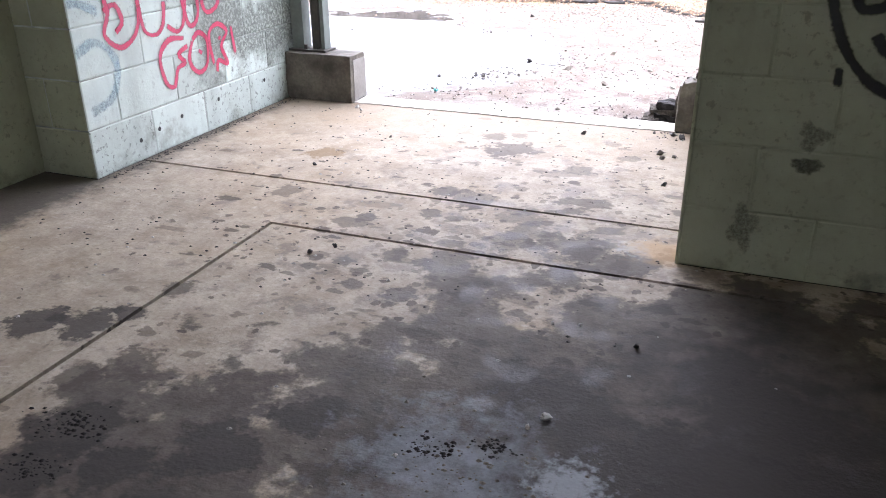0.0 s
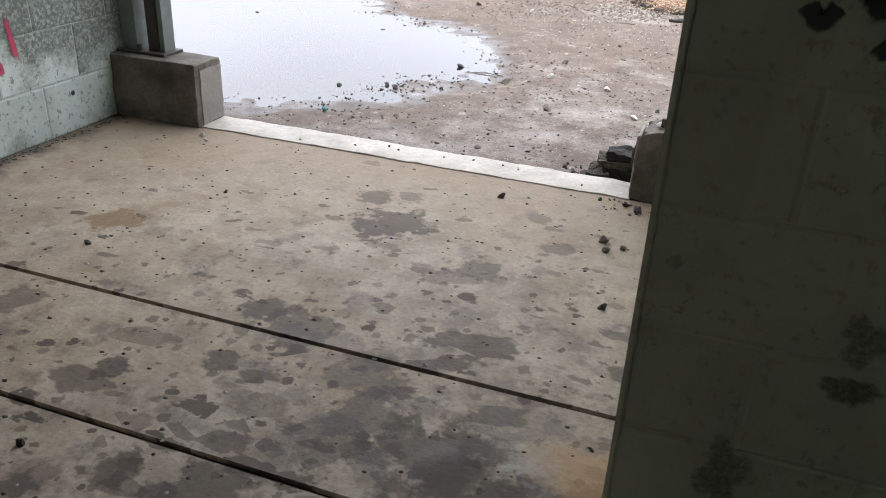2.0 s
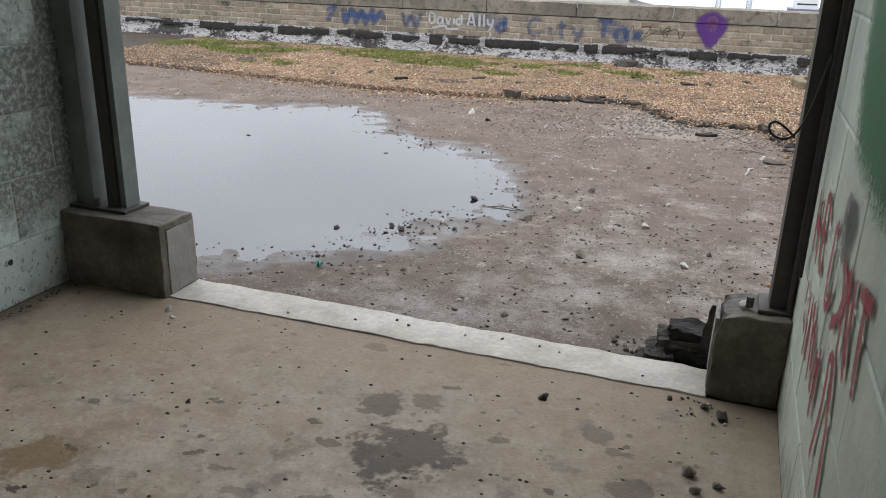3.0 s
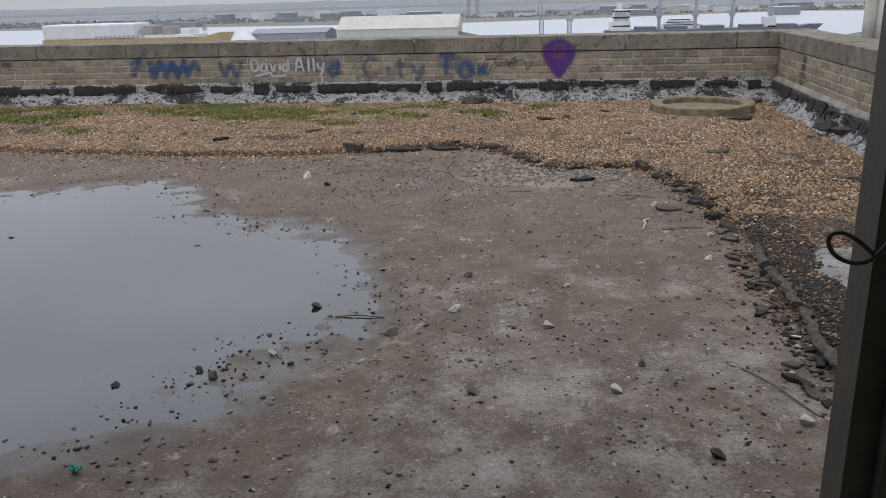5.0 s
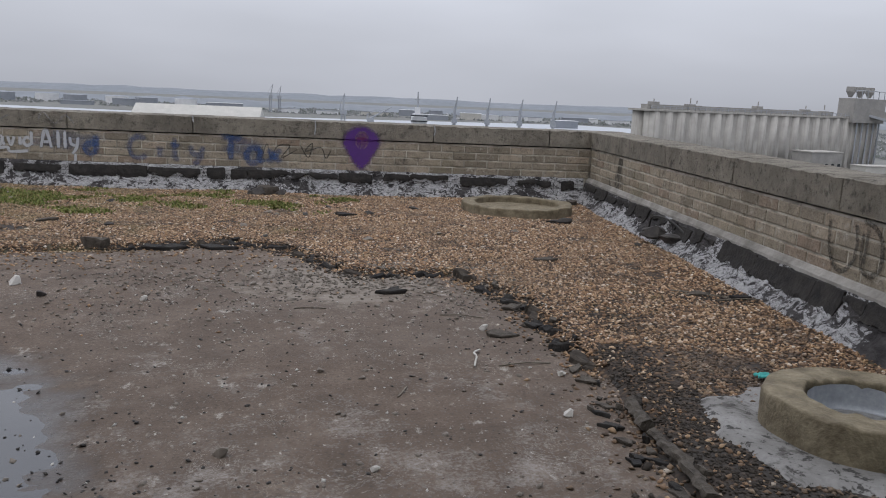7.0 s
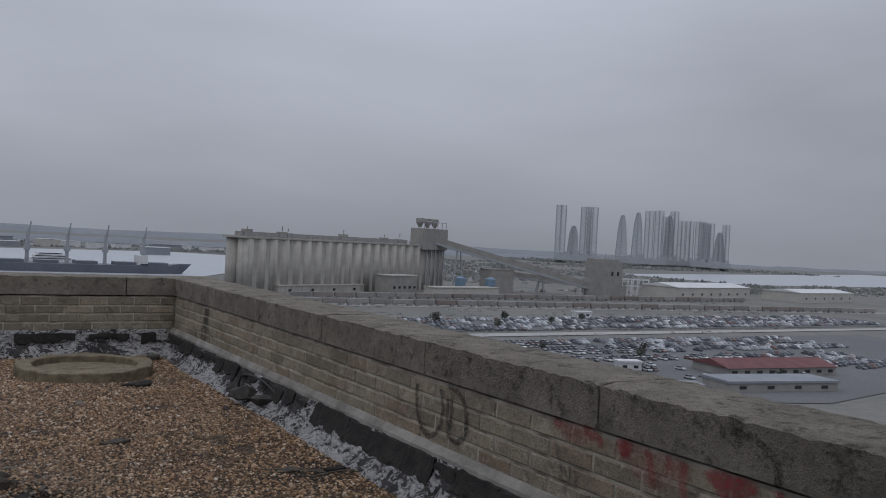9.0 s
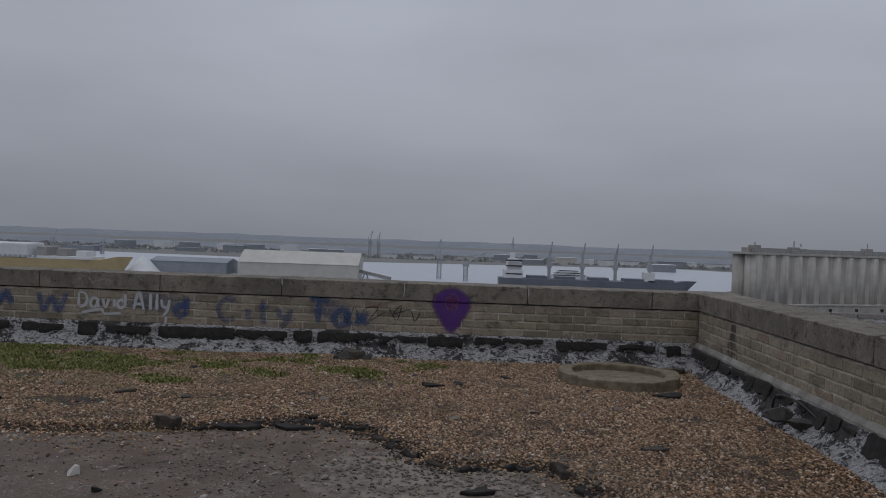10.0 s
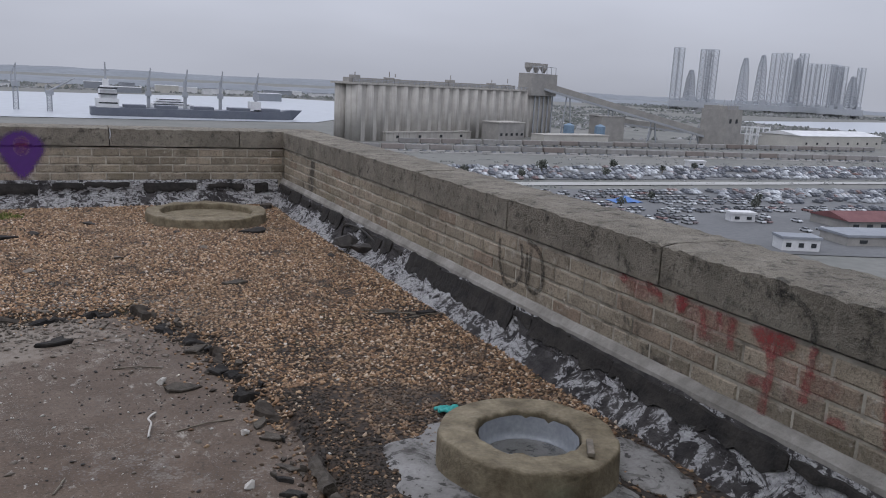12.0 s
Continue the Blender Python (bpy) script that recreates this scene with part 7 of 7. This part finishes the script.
tarp.modifiers.new("thickness", "SOLIDIFY").thickness = 0.05
tagged(tarp, "blue tarpaulin spread over goods in the car park", "tarpaulin")
house("white_trailer", 241, 262, -6, 8, 3, 2.3, None, WHITE_SHEET, WHITE_SHEET, "white trailer on the far side of the car park", windows=2)
house("storage_shed", -106, 533, 2, 76, 34, 9.0, None, SHEET, SHEET, "large beige storage shed with a steep roof", windows=0, rise=7.5)
house("long_shed", -178, 535, 0, 50, 26, 7.5, None, GREY_SHEET, GREY_SHEET, "long low grey shed by the water", rise=2.5)
cone = tagged(empty("white_tent", -206, 520, GROUND), "white cone-shaped tent on the quay", "tent")
bm = bmesh.new()
add_rod(bm, (0, 0, 0), (0, 0, 10.5), 11, 0.8, 20)
part("cover", bm, WHITE_SHEET, cone)
for k in range(11):
    house("harbour_shed", -420 + k * 62 + random.uniform(-15, 15), 900 + random.uniform(-40, 160), random.uniform(-10, 10), random.uniform(20, 48), 16, random.uniform(4, 9), None,
          random.choice((SHEET, GREY_SHEET, WHITE_SHEET)), random.choice((GREY_SHEET, WHITE_SHEET)), "low harbour shed across the water", windows=0)
for k in range(9):
    house("harbour_shed", 60 + k * 40 + random.uniform(-10, 10), 1010 + random.uniform(0, 120), random.uniform(-10, 10), random.uniform(16, 40), 14, random.uniform(4, 8), None,
          random.choice((GREY_SHEET, WHITE_SHEET)), random.choice((GREY_SHEET, WHITE_SHEET)), "low harbour shed across the water", windows=0)


def wagon_material():
    k = Nodes("faded_wagon_paint", 0.8, 0, 0.3)
    c = k.ramp(k.random(), (0, (0.22, 0.22, 0.22)), (0.4, (0.30, 0.30, 0.295)), (0.7, (0.20, 0.17, 0.155)), (1, (0.36, 0.36, 0.36)))
    k.set("Base Color", k.mix(k.span(k.noise(0.4, 5, 0.6), 0.3, 0.7, 0.0, 0.5), c, (0.14, 0.125, 0.115)))
    return k.mat


WAGON = wagon_material()


def freight_car(x, y, rz, material):
    ob = tagged(empty("freight_wagon", x, y, GROUND, rz), "grey covered hopper wagon on the sidings", "wagon", "freight train")
    bm = bmesh.new()
    add_box(bm, -7.4, 7.4, -1.5, 1.5, 1.2, 4.4, 0.35)
    part("body", bm, material, ob)
    for s in (-5, 5):
        box("bogie", s - 1.3, s + 1.3, -1.1, 1.1, 0.1, 1.2, DARK_STEEL, ob)
    return ob


wagon = freight_car(98, 325, -7.5, WAGON)
wagon.scale = (0.667, 0.667, 0.667)
d = Vector((360, -48))
d.normalize()
for k in range(1, 38):
    copy_thing(wagon, pose(98 + d.x * 10.6 * k, 325 + d.y * 10.6 * k, GROUND, 0, 0, -7.6))
for k in range(29):
    copy_thing(wagon, pose(150 + 11 * k, 352 - 0.25 * k, GROUND, 0, 0, -1.3))
sheet("rail_bed", [(60, 336), (520, 274), (520, 264), (60, 324)], 0.08, PLANT, "dark ballast of the rail sidings", "railway")


def car(x, y, rz):
    """A saloon car: body with bonnet and boot, glazed cabin, four wheels."""
    ob = tagged(empty("car", x, y, GROUND + 0.15, rz), "parked car in the harbour car park", "car", "parked cars")
    bm = bmesh.new()
    prof = ((-2.2, 0.35), (-2.15, 0.85), (-1.3, 0.95), (1.0, 0.95), (2.1, 0.78), (2.2, 0.4))
    for s in (-0.88, 0.88):
        for px, pz in prof:
            bm.verts.new((px, s, pz))
    bm.verts.ensure_lookup_table()
    n = len(prof)
    for i in range(n):
        j = (i + 1) % n
        bm.faces.new([bm.verts[k] for k in (i, j, j + n, i + n)])
    bm.faces.new(bm.verts[0:n]), bm.faces.new(bm.verts[n:2 * n][::-1])
    part("body", bm, CAR, ob)
    bm = bmesh.new()
    lo, hi = ((-1.6, 0.8), (1.0, 0.8)), ((-1.1, 0.66), (0.35, 0.66))
    v = [bm.verts.new(p) for p in ((-1.6, -0.8, 0.95), (1.0, -0.8, 0.95), (1.0, 0.8, 0.95), (-1.6, 0.8, 0.95), (-1.1, -0.66, 1.4), (0.35, -0.66, 1.4), (0.35, 0.66, 1.4), (-1.1, 0.66, 1.4))]
    for f in ((0, 1, 5, 4), (1, 2, 6, 5), (2, 3, 7, 6), (3, 0, 4, 7), (4, 5, 6, 7)):
        bm.faces.new([v[i] for i in f])
    part("cabin_glass", bm, GLASS_DARK, ob)
    box("car_roof", -1.08, 0.33, -0.65, 0.65, 1.4, 1.45, CAR, ob)
    for sx in (-1.35, 1.35):
        for sy in (-0.8, 0.8):
            bm = bmesh.new()
            add_rod(bm, (sx, sy - 0.1, 0.32), (sx, sy + 0.1, 0.32), 0.32, 0.32, 10)
            part("wheel", bm, TYRE, ob)
    return ob


def car_spots():
    """Bays on both sides of aisles, many of them taken."""
    r = np.random.RandomState(77)
    out = []
    for x0, x1, y0, rows, slope, fill in ((70, 400, 259, 8, -0.02, 0.74), (84, 275, 199, 6, -0.07, 0.78), (118, 250, 166, 5, -0.1, 0.66), (150, 240, 131, 3, 0.1, 0.5)):
        for row in range(rows):
            y1 = y0 - (row // 2) * 9.6 - (row % 2) * 3.6
            gap = r.uniform(0, 40)
            for k in range(int((x1 - x0) / 1.9)):
                x = x0 + k * 1.9
                if r.uniform() > fill or noise.noise(Vector((x * 0.045 + gap, row * 2.1, y0))) > 0.28 or (x + row * 7) % 46 < 4:
                    continue
                y = y1 + (x - x0) * slope
                if (abs(x - 134) < 10 and abs(y - 116) < 8) or (abs(x - 186) < 22 and abs(y - 140) < 12) or (abs(x - 166) < 20 and abs(y - 121) < 9) or (abs(x - 146) < 6 and abs(y - 147) < 4) or (abs(x - 139) < 7 and abs(y - 178) < 6):
                    continue
                out.append((x, y))
    return out


spots = car_spots()
near = sorted([p for p in spots if p[1] < 203], key=lambda p: p[0] + p[1])[:250]
first_car = car(*near[0], 88)
first_car.scale = (0.667, 0.667, 0.667)
for x, y in near[1:]:
    copy_thing(first_car, pose(x, y + random.uniform(-0.3, 0.3), GROUND + 0.15, 0, 0, random.choice((88, -92)) + random.uniform(-3, 3)))


def far_cars():
    verts, faces = [], []
    r = np.random.RandomState(78)
    taken = set(near)
    for x, y in spots:
        if (x, y) in taken:
            continue
        y += r.uniform(-0.3, 0.3)
        b, z = len(verts), GROUND + 0.2
        w, l, h = 0.6, 1.5, r.uniform(0.9, 1.25)
        for zz, sx, sy in ((0.1, 1, 1), (0.55, 1, 1), (0.6, 0.9, 0.6), (h, 0.75, 0.38)):
            verts += [(x - w * sx, y - l * sy, z + zz), (x + w * sx, y - l * sy, z + zz), (x + w * sx, y + l * sy, z + zz), (x - w * sx, y + l * sy, z + zz)]
        for k2 in range(3):
            for i in range(4):
                a, c = b + k2 * 4 + i, b + k2 * 4 + (i + 1) % 4
                faces.append((a, c, c + 4, a + 4))
        faces.append((b + 12, b + 13, b + 14, b + 15))
    return tagged(link_mesh("far_parked_cars", verts, faces, CARS_FAR), "rows of parked cars far below in the harbour", "cars", kind="stuff")


far_cars()


def shrub(x, y, size):
    ob = tagged(empty("tree", x, y, GROUND), "small dull green tree in the car park", "tree", "car park trees")
    bm = bmesh.new()
    add_rod(bm, (0, 0, 0), (0, 0, size * 0.6), size * 0.07, size * 0.04)
    part("trunk", bm, WOOD, ob)
    verts, faces = [], []
    r = np.random.RandomState(int(x * 7 + y))
    for k in range(170):
        q = r.normal(0, 1, 3)
        q *= size * 0.45 * r.uniform(0.4, 1) / np.linalg.norm(q)
        q[2] = q[2] * 0.8 + size * 0.75
        b = len(verts)
        for _ in range(3):
            verts.append(tuple(q + r.normal(0, size * 0.09, 3)))
        faces.append((b, b + 1, b + 2))
    crown = link_mesh("crown", verts, faces, SHRUB, ob)
    return ob


for x, y, s in ((118, 232, 5), (135, 225, 4.5), (152, 240, 6), (170, 228, 4.5), (190, 250, 5), (130, 168, 4), (168, 160, 4), (205, 240, 4), (112, 250, 4.5), (228, 248, 4), (148, 178, 3.5), (182, 172, 3.5), (175, 122, 4)):
    shrub(x, y, s * 0.72)


def lattice(bm, x, y, z0, z1, w, r, bays):
    c = [(x - w / 2, y - w / 2), (x + w / 2, y - w / 2), (x + w / 2, y + w / 2), (x - w / 2, y + w / 2)]
    for px, py in c:
        add_rod(bm, (px, py, z0), (px, py, z1), r, r, 4)
    for k in range(bays):
        a, b = z0 + (z1 - z0) * k / bays, z0 + (z1 - z0) * (k + 1) / bays
        for i in range(4):
            (px, py), (qx, qy) = c[i], c[(i + 1) % 4]
            add_rod(bm, (px, py, a), (qx, qy, b), r * 0.55, r * 0.55, 3)
            add_rod(bm, (px, py, b), (qx, qy, b), r * 0.55, r * 0.55, 3)


def rig(name, dist, legs, derricks, label):
    """A jack-up rig: a deck hull with tall lattice legs and tapering derricks, by bearing."""
    ob = tagged(empty(name), label, "oil rig", "laid-up rigs")
    ax = [a for a, _, _ in legs] + [a for a, _ in derricks]
    mid = radians(sum(ax) / len(ax))
    cx, cy = dist * math.sin(mid), dist * math.cos(mid)
    for a, top, w in legs:
        bm = bmesh.new()
        t = radians(a)
        lattice(bm, dist * math.sin(t), dist * math.cos(t), GROUND, 1.2 + dist * math.tan(radians(top)), w, w * 0.1, 11)
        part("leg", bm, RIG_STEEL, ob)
    for a, top in derricks:
        bm = bmesh.new()
        t = radians(a)
        x, y, z1 = dist * math.sin(t), dist * math.cos(t), 1.2 + dist * math.tan(radians(top))
        wide = lambda f: 16 - 8 * f if f < 0.75 else 10 - 24 * (f - 0.75)
        for k in range(12):
            w0, w1 = wide(k / 12), wide((k + 1) / 12)
            za, zb = GROUND + 18 + (z1 - GROUND - 18) * k / 12, GROUND + 18 + (z1 - GROUND - 18) * (k + 1) / 12
            for i in range(4):
                u, v = ((-1, -1), (1, -1), (1, 1), (-1, 1))[i], ((-1, -1), (1, -1), (1, 1), (-1, 1))[(i + 1) % 4]
                add_rod(bm, (x + u[0] * w0 / 2, y + u[1] * w0 / 2, za), (x + u[0] * w1 / 2, y + u[1] * w1 / 2, zb), 1.3, 1.2, 3)
                add_rod(bm, (x + u[0] * w0 / 2, y + u[1] * w0 / 2, za), (x + v[0] * w1 / 2, y + v[1] * w1 / 2, zb), 0.9, 0.9, 3)
                add_rod(bm, (x + u[0] * w1 / 2, y + u[1] * w1 / 2, zb), (x + v[0] * w1 / 2, y + v[1] * w1 / 2, zb), 0.9, 0.9, 3)
        part("derrick", bm, RIG_STEEL, ob)
    bm = bmesh.new()
    half = max(25.0, (max(ax) - min(ax)) / 2 * 0.0175 * dist + 14)
    m = pose(cx, cy, 0, 0, 0, -math.degrees(mid))
    add_box(bm, -half, half, -25, 25, GROUND + 6, GROUND + 17, 0, m)
    part("hull", bm, RIG_STEEL, ob)
    bm = bmesh.new()
    for k in range(5):
        u = -half * 0.8 + half * 1.6 * k / 4.0
        add_box(bm, u - half * 0.12, u + half * 0.1, -12, 12, GROUND + 17, GROUND + 20 + 6 * ((k * 7) % 3) / 2, 0, m)
    part("deck_houses", bm, RIG_STEEL, ob)
    return ob


# rig steel is pale and bluish because haze is put into its colour
RIG_STEEL = plain("haze_toned_steel", (0.36, 0.39, 0.43), (0.42, 0.445, 0.48), 0.1, 0.8, bump=0, fine=1.0)
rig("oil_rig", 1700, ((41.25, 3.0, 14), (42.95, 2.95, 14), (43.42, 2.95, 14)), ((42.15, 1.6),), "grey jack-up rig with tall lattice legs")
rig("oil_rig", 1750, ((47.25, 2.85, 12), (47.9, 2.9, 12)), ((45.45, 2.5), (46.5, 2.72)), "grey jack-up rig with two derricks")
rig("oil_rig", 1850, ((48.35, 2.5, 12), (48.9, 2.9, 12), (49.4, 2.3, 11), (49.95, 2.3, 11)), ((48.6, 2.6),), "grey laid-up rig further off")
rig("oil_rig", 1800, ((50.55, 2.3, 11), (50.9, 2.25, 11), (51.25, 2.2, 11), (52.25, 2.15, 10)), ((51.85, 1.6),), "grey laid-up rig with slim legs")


def hull_mesh(length, beam, height, name, material, parent):
    bm = bmesh.new()
    n = 14
    top, low = [], []
    for s in (-1, 1):
        a, b = [], []
        for i in range(n + 1):
            t = i / n
            w = beam / 2 * (1.0 if t < 0.72 else max(0.02, 1 - ((t - 0.72) / 0.28) ** 1.7)) * (0.85 if t < 0.04 else 1)
            z = height * (1.0 + (0.28 if t > 0.86 else 0.0))
            a.append(bm.verts.new((length * t, s * w, z)))
            b.append(bm.verts.new((length * (t if t < 0.9 else 0.9 + (t - 0.9) * 0.5), s * w * 0.9, 0)))
        top.append(a), low.append(b)
    for i in range(n):
        bm.faces.new((top[0][i], top[0][i + 1], low[0][i + 1], low[0][i]))
        bm.faces.new((top[1][i + 1], top[1][i], low[1][i], low[1][i + 1]))
        bm.faces.new((top[0][i + 1], top[0][i], top[1][i], top[1][i + 1]))
    bm.faces.new((top[0][0], low[0][0], low[1][0], top[1][0]))
    bm.faces.new((top[0][n], top[1][n], low[1][n], low[0][n]))
    return part(name, bm, material, parent)


def cargo_ship():
    ship = tagged(empty("cargo_ship", 22, 520, GROUND, 1), "long blue-black cargo ship with white bridge and cranes", "ship")
    hull_mesh(126, 18, 5.0, "hull", HULL, ship)
    bm = bmesh.new()
    add_box(bm, 3, 15, -8, 8, 5, 10)
    add_box(bm, 5, 14, -7, 7, 10, 15)
    add_box(bm, 6, 12, -8, 8, 15, 17)
    add_box(bm, 7, 10, -3, 3, 17, 21)
    part("bridge", bm, WHITE_SHEET, ship, "white bridge house")
    bm = bmesh.new()
    for z in (7.2, 12.2, 15.6):
        add_box(bm, 4, 14.2, -8.15, -7.0, z, z + 0.8)
    part("window_band", bm, GLASS_DARK, ship)
    bm = bmesh.new()
    add_rod(bm, (8.5, 0, 21), (8.5, 0, 30.5), 0.8, 0.35, 6)
    add_rod(bm, (6.5, 0, 26), (10.5, 0, 26), 0.3)
    part("mast", bm, DARK_STEEL, ship)
    for x in (32, 53, 74, 96):
        bm = bmesh.new()
        add_rod(bm, (x, 0, 5), (x, 0, 22), 1.1, 0.9, 8)
        add_box(bm, x - 1.6, x + 1.6, -1.4, 1.4, 12, 15)
        add_rod(bm, (x, 0, 15), (x + 1.5, 0, 28.5), 0.6, 0.4, 5)
        add_rod(bm, (x, 0, 22), (x + 1.5, 0, 28.5), 0.25, 0.25, 4)
        part("deck_crane", bm, DARK_STEEL, ship)
    for x in (24, 42, 63, 85, 104):
        box("hatch", x - 6, x + 6, -6, 6, 5, 6.8, HULL, ship)
    box("fore_deckhouse", 92, 98, -5, 5, 6, 11, WHITE_SHEET, ship)


cargo_ship()
ferry = tagged(empty("white_ferry", 64, 610, GROUND, 2), "white river ferry with three decks", "ship")
hull_mesh(30, 9, 3, "hull", WHITE_SHEET, ferry)
for k in range(3):
    box("deck", 1 + k * 2, 27 - k * 3, -4, 4, 3.2 + k * 1.7, 4.4 + k * 1.7, WHITE_SHEET, ferry)
    box("window_band", 2 + k * 2, 26 - k * 3, -4.05, 4.05, 3.5 + k * 1.7, 4.1 + k * 1.7, GLASS_DARK, ferry)
carrier = tagged(empty("car_carrier", -330, 500, GROUND, 4), "large white and ochre car carrier ship", "ship")
hull_mesh(122, 24, 7.5, "hull", YELLOW, carrier)
box("upper_hull", 2, 62, -12, 12, 7.5, 16.5, WHITE_SHEET, carrier, 1.0)
box("stripe", 62, 100, -12, 12, 7.5, 9.0, WHITE_SHEET, carrier)
for k in range(3):
    box("ramp_frame", 66 + k * 12, 72 + k * 12, -8, 8, 9, 14.5 - k, PLANT if k < 2 else WHITE_SHEET, carrier)
bm = bmesh.new()
for k in range(11):
    add_box(bm, 36 + k * 3, 37.8 + k * 3, -12.3, -12.0, 8.0, 9.4)
part("name_bars", bm, DARK_STEEL, carrier)
tagged(carrier, "large white and ochre car carrier ship")


def quay_crane(x, y, top, rx, label):
    ob = tagged(empty("quay_crane", x, y, GROUND), label, "crane", "quay cranes")
    bm = bmesh.new()
    lattice(bm, 0, 0, 0, top * 0.55, 2.6, 0.3, 7)
    part("tower", bm, DARK_STEEL, ob)
    box("cab", -2, 2.5, -1.8, 1.8, top * 0.5, top * 0.62, DARK_STEEL, ob)
    bm = bmesh.new()
    add_rod(bm, (0, 0, top * 0.6), (rx, 0, top), 0.7, 0.35, 5)
    add_rod(bm, (-2, 0, top * 0.75), (rx, 0, top), 0.2, 0.2, 4)
    add_rod(bm, (-2, 0, top * 0.55), (-2, 0, top * 0.75), 0.3, 0.3, 4)
    part("jib", bm, DARK_STEEL, ob)


quay_crane(-17, 555, 27.5, 0.8, "tall slim quay crane with raised jib")
quay_crane(1, 545, 20, 14, "quay crane with a slanting jib")
quay_crane(-118, 1010, 34, 3, "far quay crane across the water")
quay_crane(-108, 1015, 32, 2, "far quay crane across the water")
for x, y, h in ((-400, 780, 22), (-360, 800, 18)):
    quay_crane(x, y, h, 4, "far quay crane across the water")
for k in range(6):
    ob = tagged(empty("storage_tank", -460 + k * 44, 1090 + 25 * (k % 2), GROUND), "pale round storage tank across the water", "tank", "tank farm")
    bm = bmesh.new()
    add_rod(bm, (0, 0, 0), (0, 0, 10), 14, 14, 24)
    part("shell", bm, WHITE_SHEET if k % 2 else GREY_SHEET, ob)
    bm = bmesh.new()
    add_rod(bm, (0, 0, 10), (0, 0, 11.5), 14, 1, 24)
    part("roof", bm, GREY_SHEET, ob)

def scrub(name, count, x0, x1, y0, y1, size, chance, label, seed):
    """Low bushes and yard clutter seen from far off: small uneven clumps."""
    r = np.random.RandomState(seed)
    verts, faces = [], []
    while len(faces) < count * 20:
        x, y = r.uniform(x0, x1), r.uniform(y0, y1)
        if r.uniform() > chance(x, y):
            continue
        s = size * r.uniform(0.35, 1.0) * (1.6 if r.uniform() > 0.93 else 1.0)
        for _ in range(5):
            b = len(verts)
            cx, cy, h = x + r.normal(0, s), y + r.normal(0, s * 0.5), s * r.uniform(0.25, 0.7)
            for a in (0.3, 1.9, 3.4, 5.0):
                q = s * r.uniform(0.3, 0.7)
                verts.append((cx + q * math.cos(a), cy + q * math.sin(a), GROUND + r.uniform(-0.1, 0.35) * h))
            verts.append((cx + r.normal(0, s * 0.2), cy, GROUND + h))
            faces += [(b, b + 1, b + 4), (b + 1, b + 2, b + 4), (b + 2, b + 3, b + 4), (b + 3, b, b + 4)]
    return tagged(link_mesh(name, verts, faces, YARD), label, "bushes", kind="stuff")


def yard_material():
    k = Nodes("bushes_and_yard_clutter", 0.95, 0, 0.2)
    k.set("Base Color", k.ramp(k.random(True), (0, (0.10, 0.11, 0.10)), (0.5, (0.14, 0.15, 0.145)), (0.85, (0.18, 0.185, 0.19)), (0.96, (0.27, 0.275, 0.28)), (1, (0.40, 0.41, 0.42))))
    return k.mat


YARD = yard_material()
scrub("harbour_scrub", 1500, 330, 1150, 400, 1150, 5.0, lambda x, y: 1.0 if (x - 330) * 0.95 < y + 180 and not (750 < x and 560 < y < 1000) and noise.noise(Vector((x * 0.008, y * 0.012, 1))) > -0.25 and abs(y - 380) > 30 else 0.0, "grey-green scrub and yard clutter behind the plant", 5)
scrub("far_bank_scrub", 1300, -900, 420, 960, 1260, 5.0, lambda x, y: 1.0 if noise.noise(Vector((x * 0.01, y * 0.02, 5))) > -0.1 and y > 975 + 0.05 * abs(x) else 0.0, "hazy bushes and sheds on the far bank", 6)
scrub("shipyard_clutter", 700, 1050, 1700, 1000, 1500, 7.5, lambda x, y: 1.0 if 0.9 < y / x * 1.06 < 1.5 or noise.noise(Vector((x * 0.01, y * 0.01, 2))) > 0 else 0.2, "low yard clutter below the laid-up rigs", 7)
scrub("siding_weeds", 500, 70, 420, 268, 345, 0.9, lambda x, y: 1.0 if noise.noise(Vector((x * 0.03, y * 0.06, 9))) > 0.05 else 0.05, "weeds and low clutter along the sidings", 8)
scrub("verge_bushes", 260, 60, 330, 206, 226, 0.8, lambda x, y: 1.0 if noise.noise(Vector((x * 0.05, y * 0.1, 3))) > 0 else 0.1, "low bushes along the road verge", 9)
for ob in [o for o in scene.objects if o not in roof_things and o.parent is None and o is not building]:
    ob.matrix_basis = ENLARGE @ ob.matrix_basis

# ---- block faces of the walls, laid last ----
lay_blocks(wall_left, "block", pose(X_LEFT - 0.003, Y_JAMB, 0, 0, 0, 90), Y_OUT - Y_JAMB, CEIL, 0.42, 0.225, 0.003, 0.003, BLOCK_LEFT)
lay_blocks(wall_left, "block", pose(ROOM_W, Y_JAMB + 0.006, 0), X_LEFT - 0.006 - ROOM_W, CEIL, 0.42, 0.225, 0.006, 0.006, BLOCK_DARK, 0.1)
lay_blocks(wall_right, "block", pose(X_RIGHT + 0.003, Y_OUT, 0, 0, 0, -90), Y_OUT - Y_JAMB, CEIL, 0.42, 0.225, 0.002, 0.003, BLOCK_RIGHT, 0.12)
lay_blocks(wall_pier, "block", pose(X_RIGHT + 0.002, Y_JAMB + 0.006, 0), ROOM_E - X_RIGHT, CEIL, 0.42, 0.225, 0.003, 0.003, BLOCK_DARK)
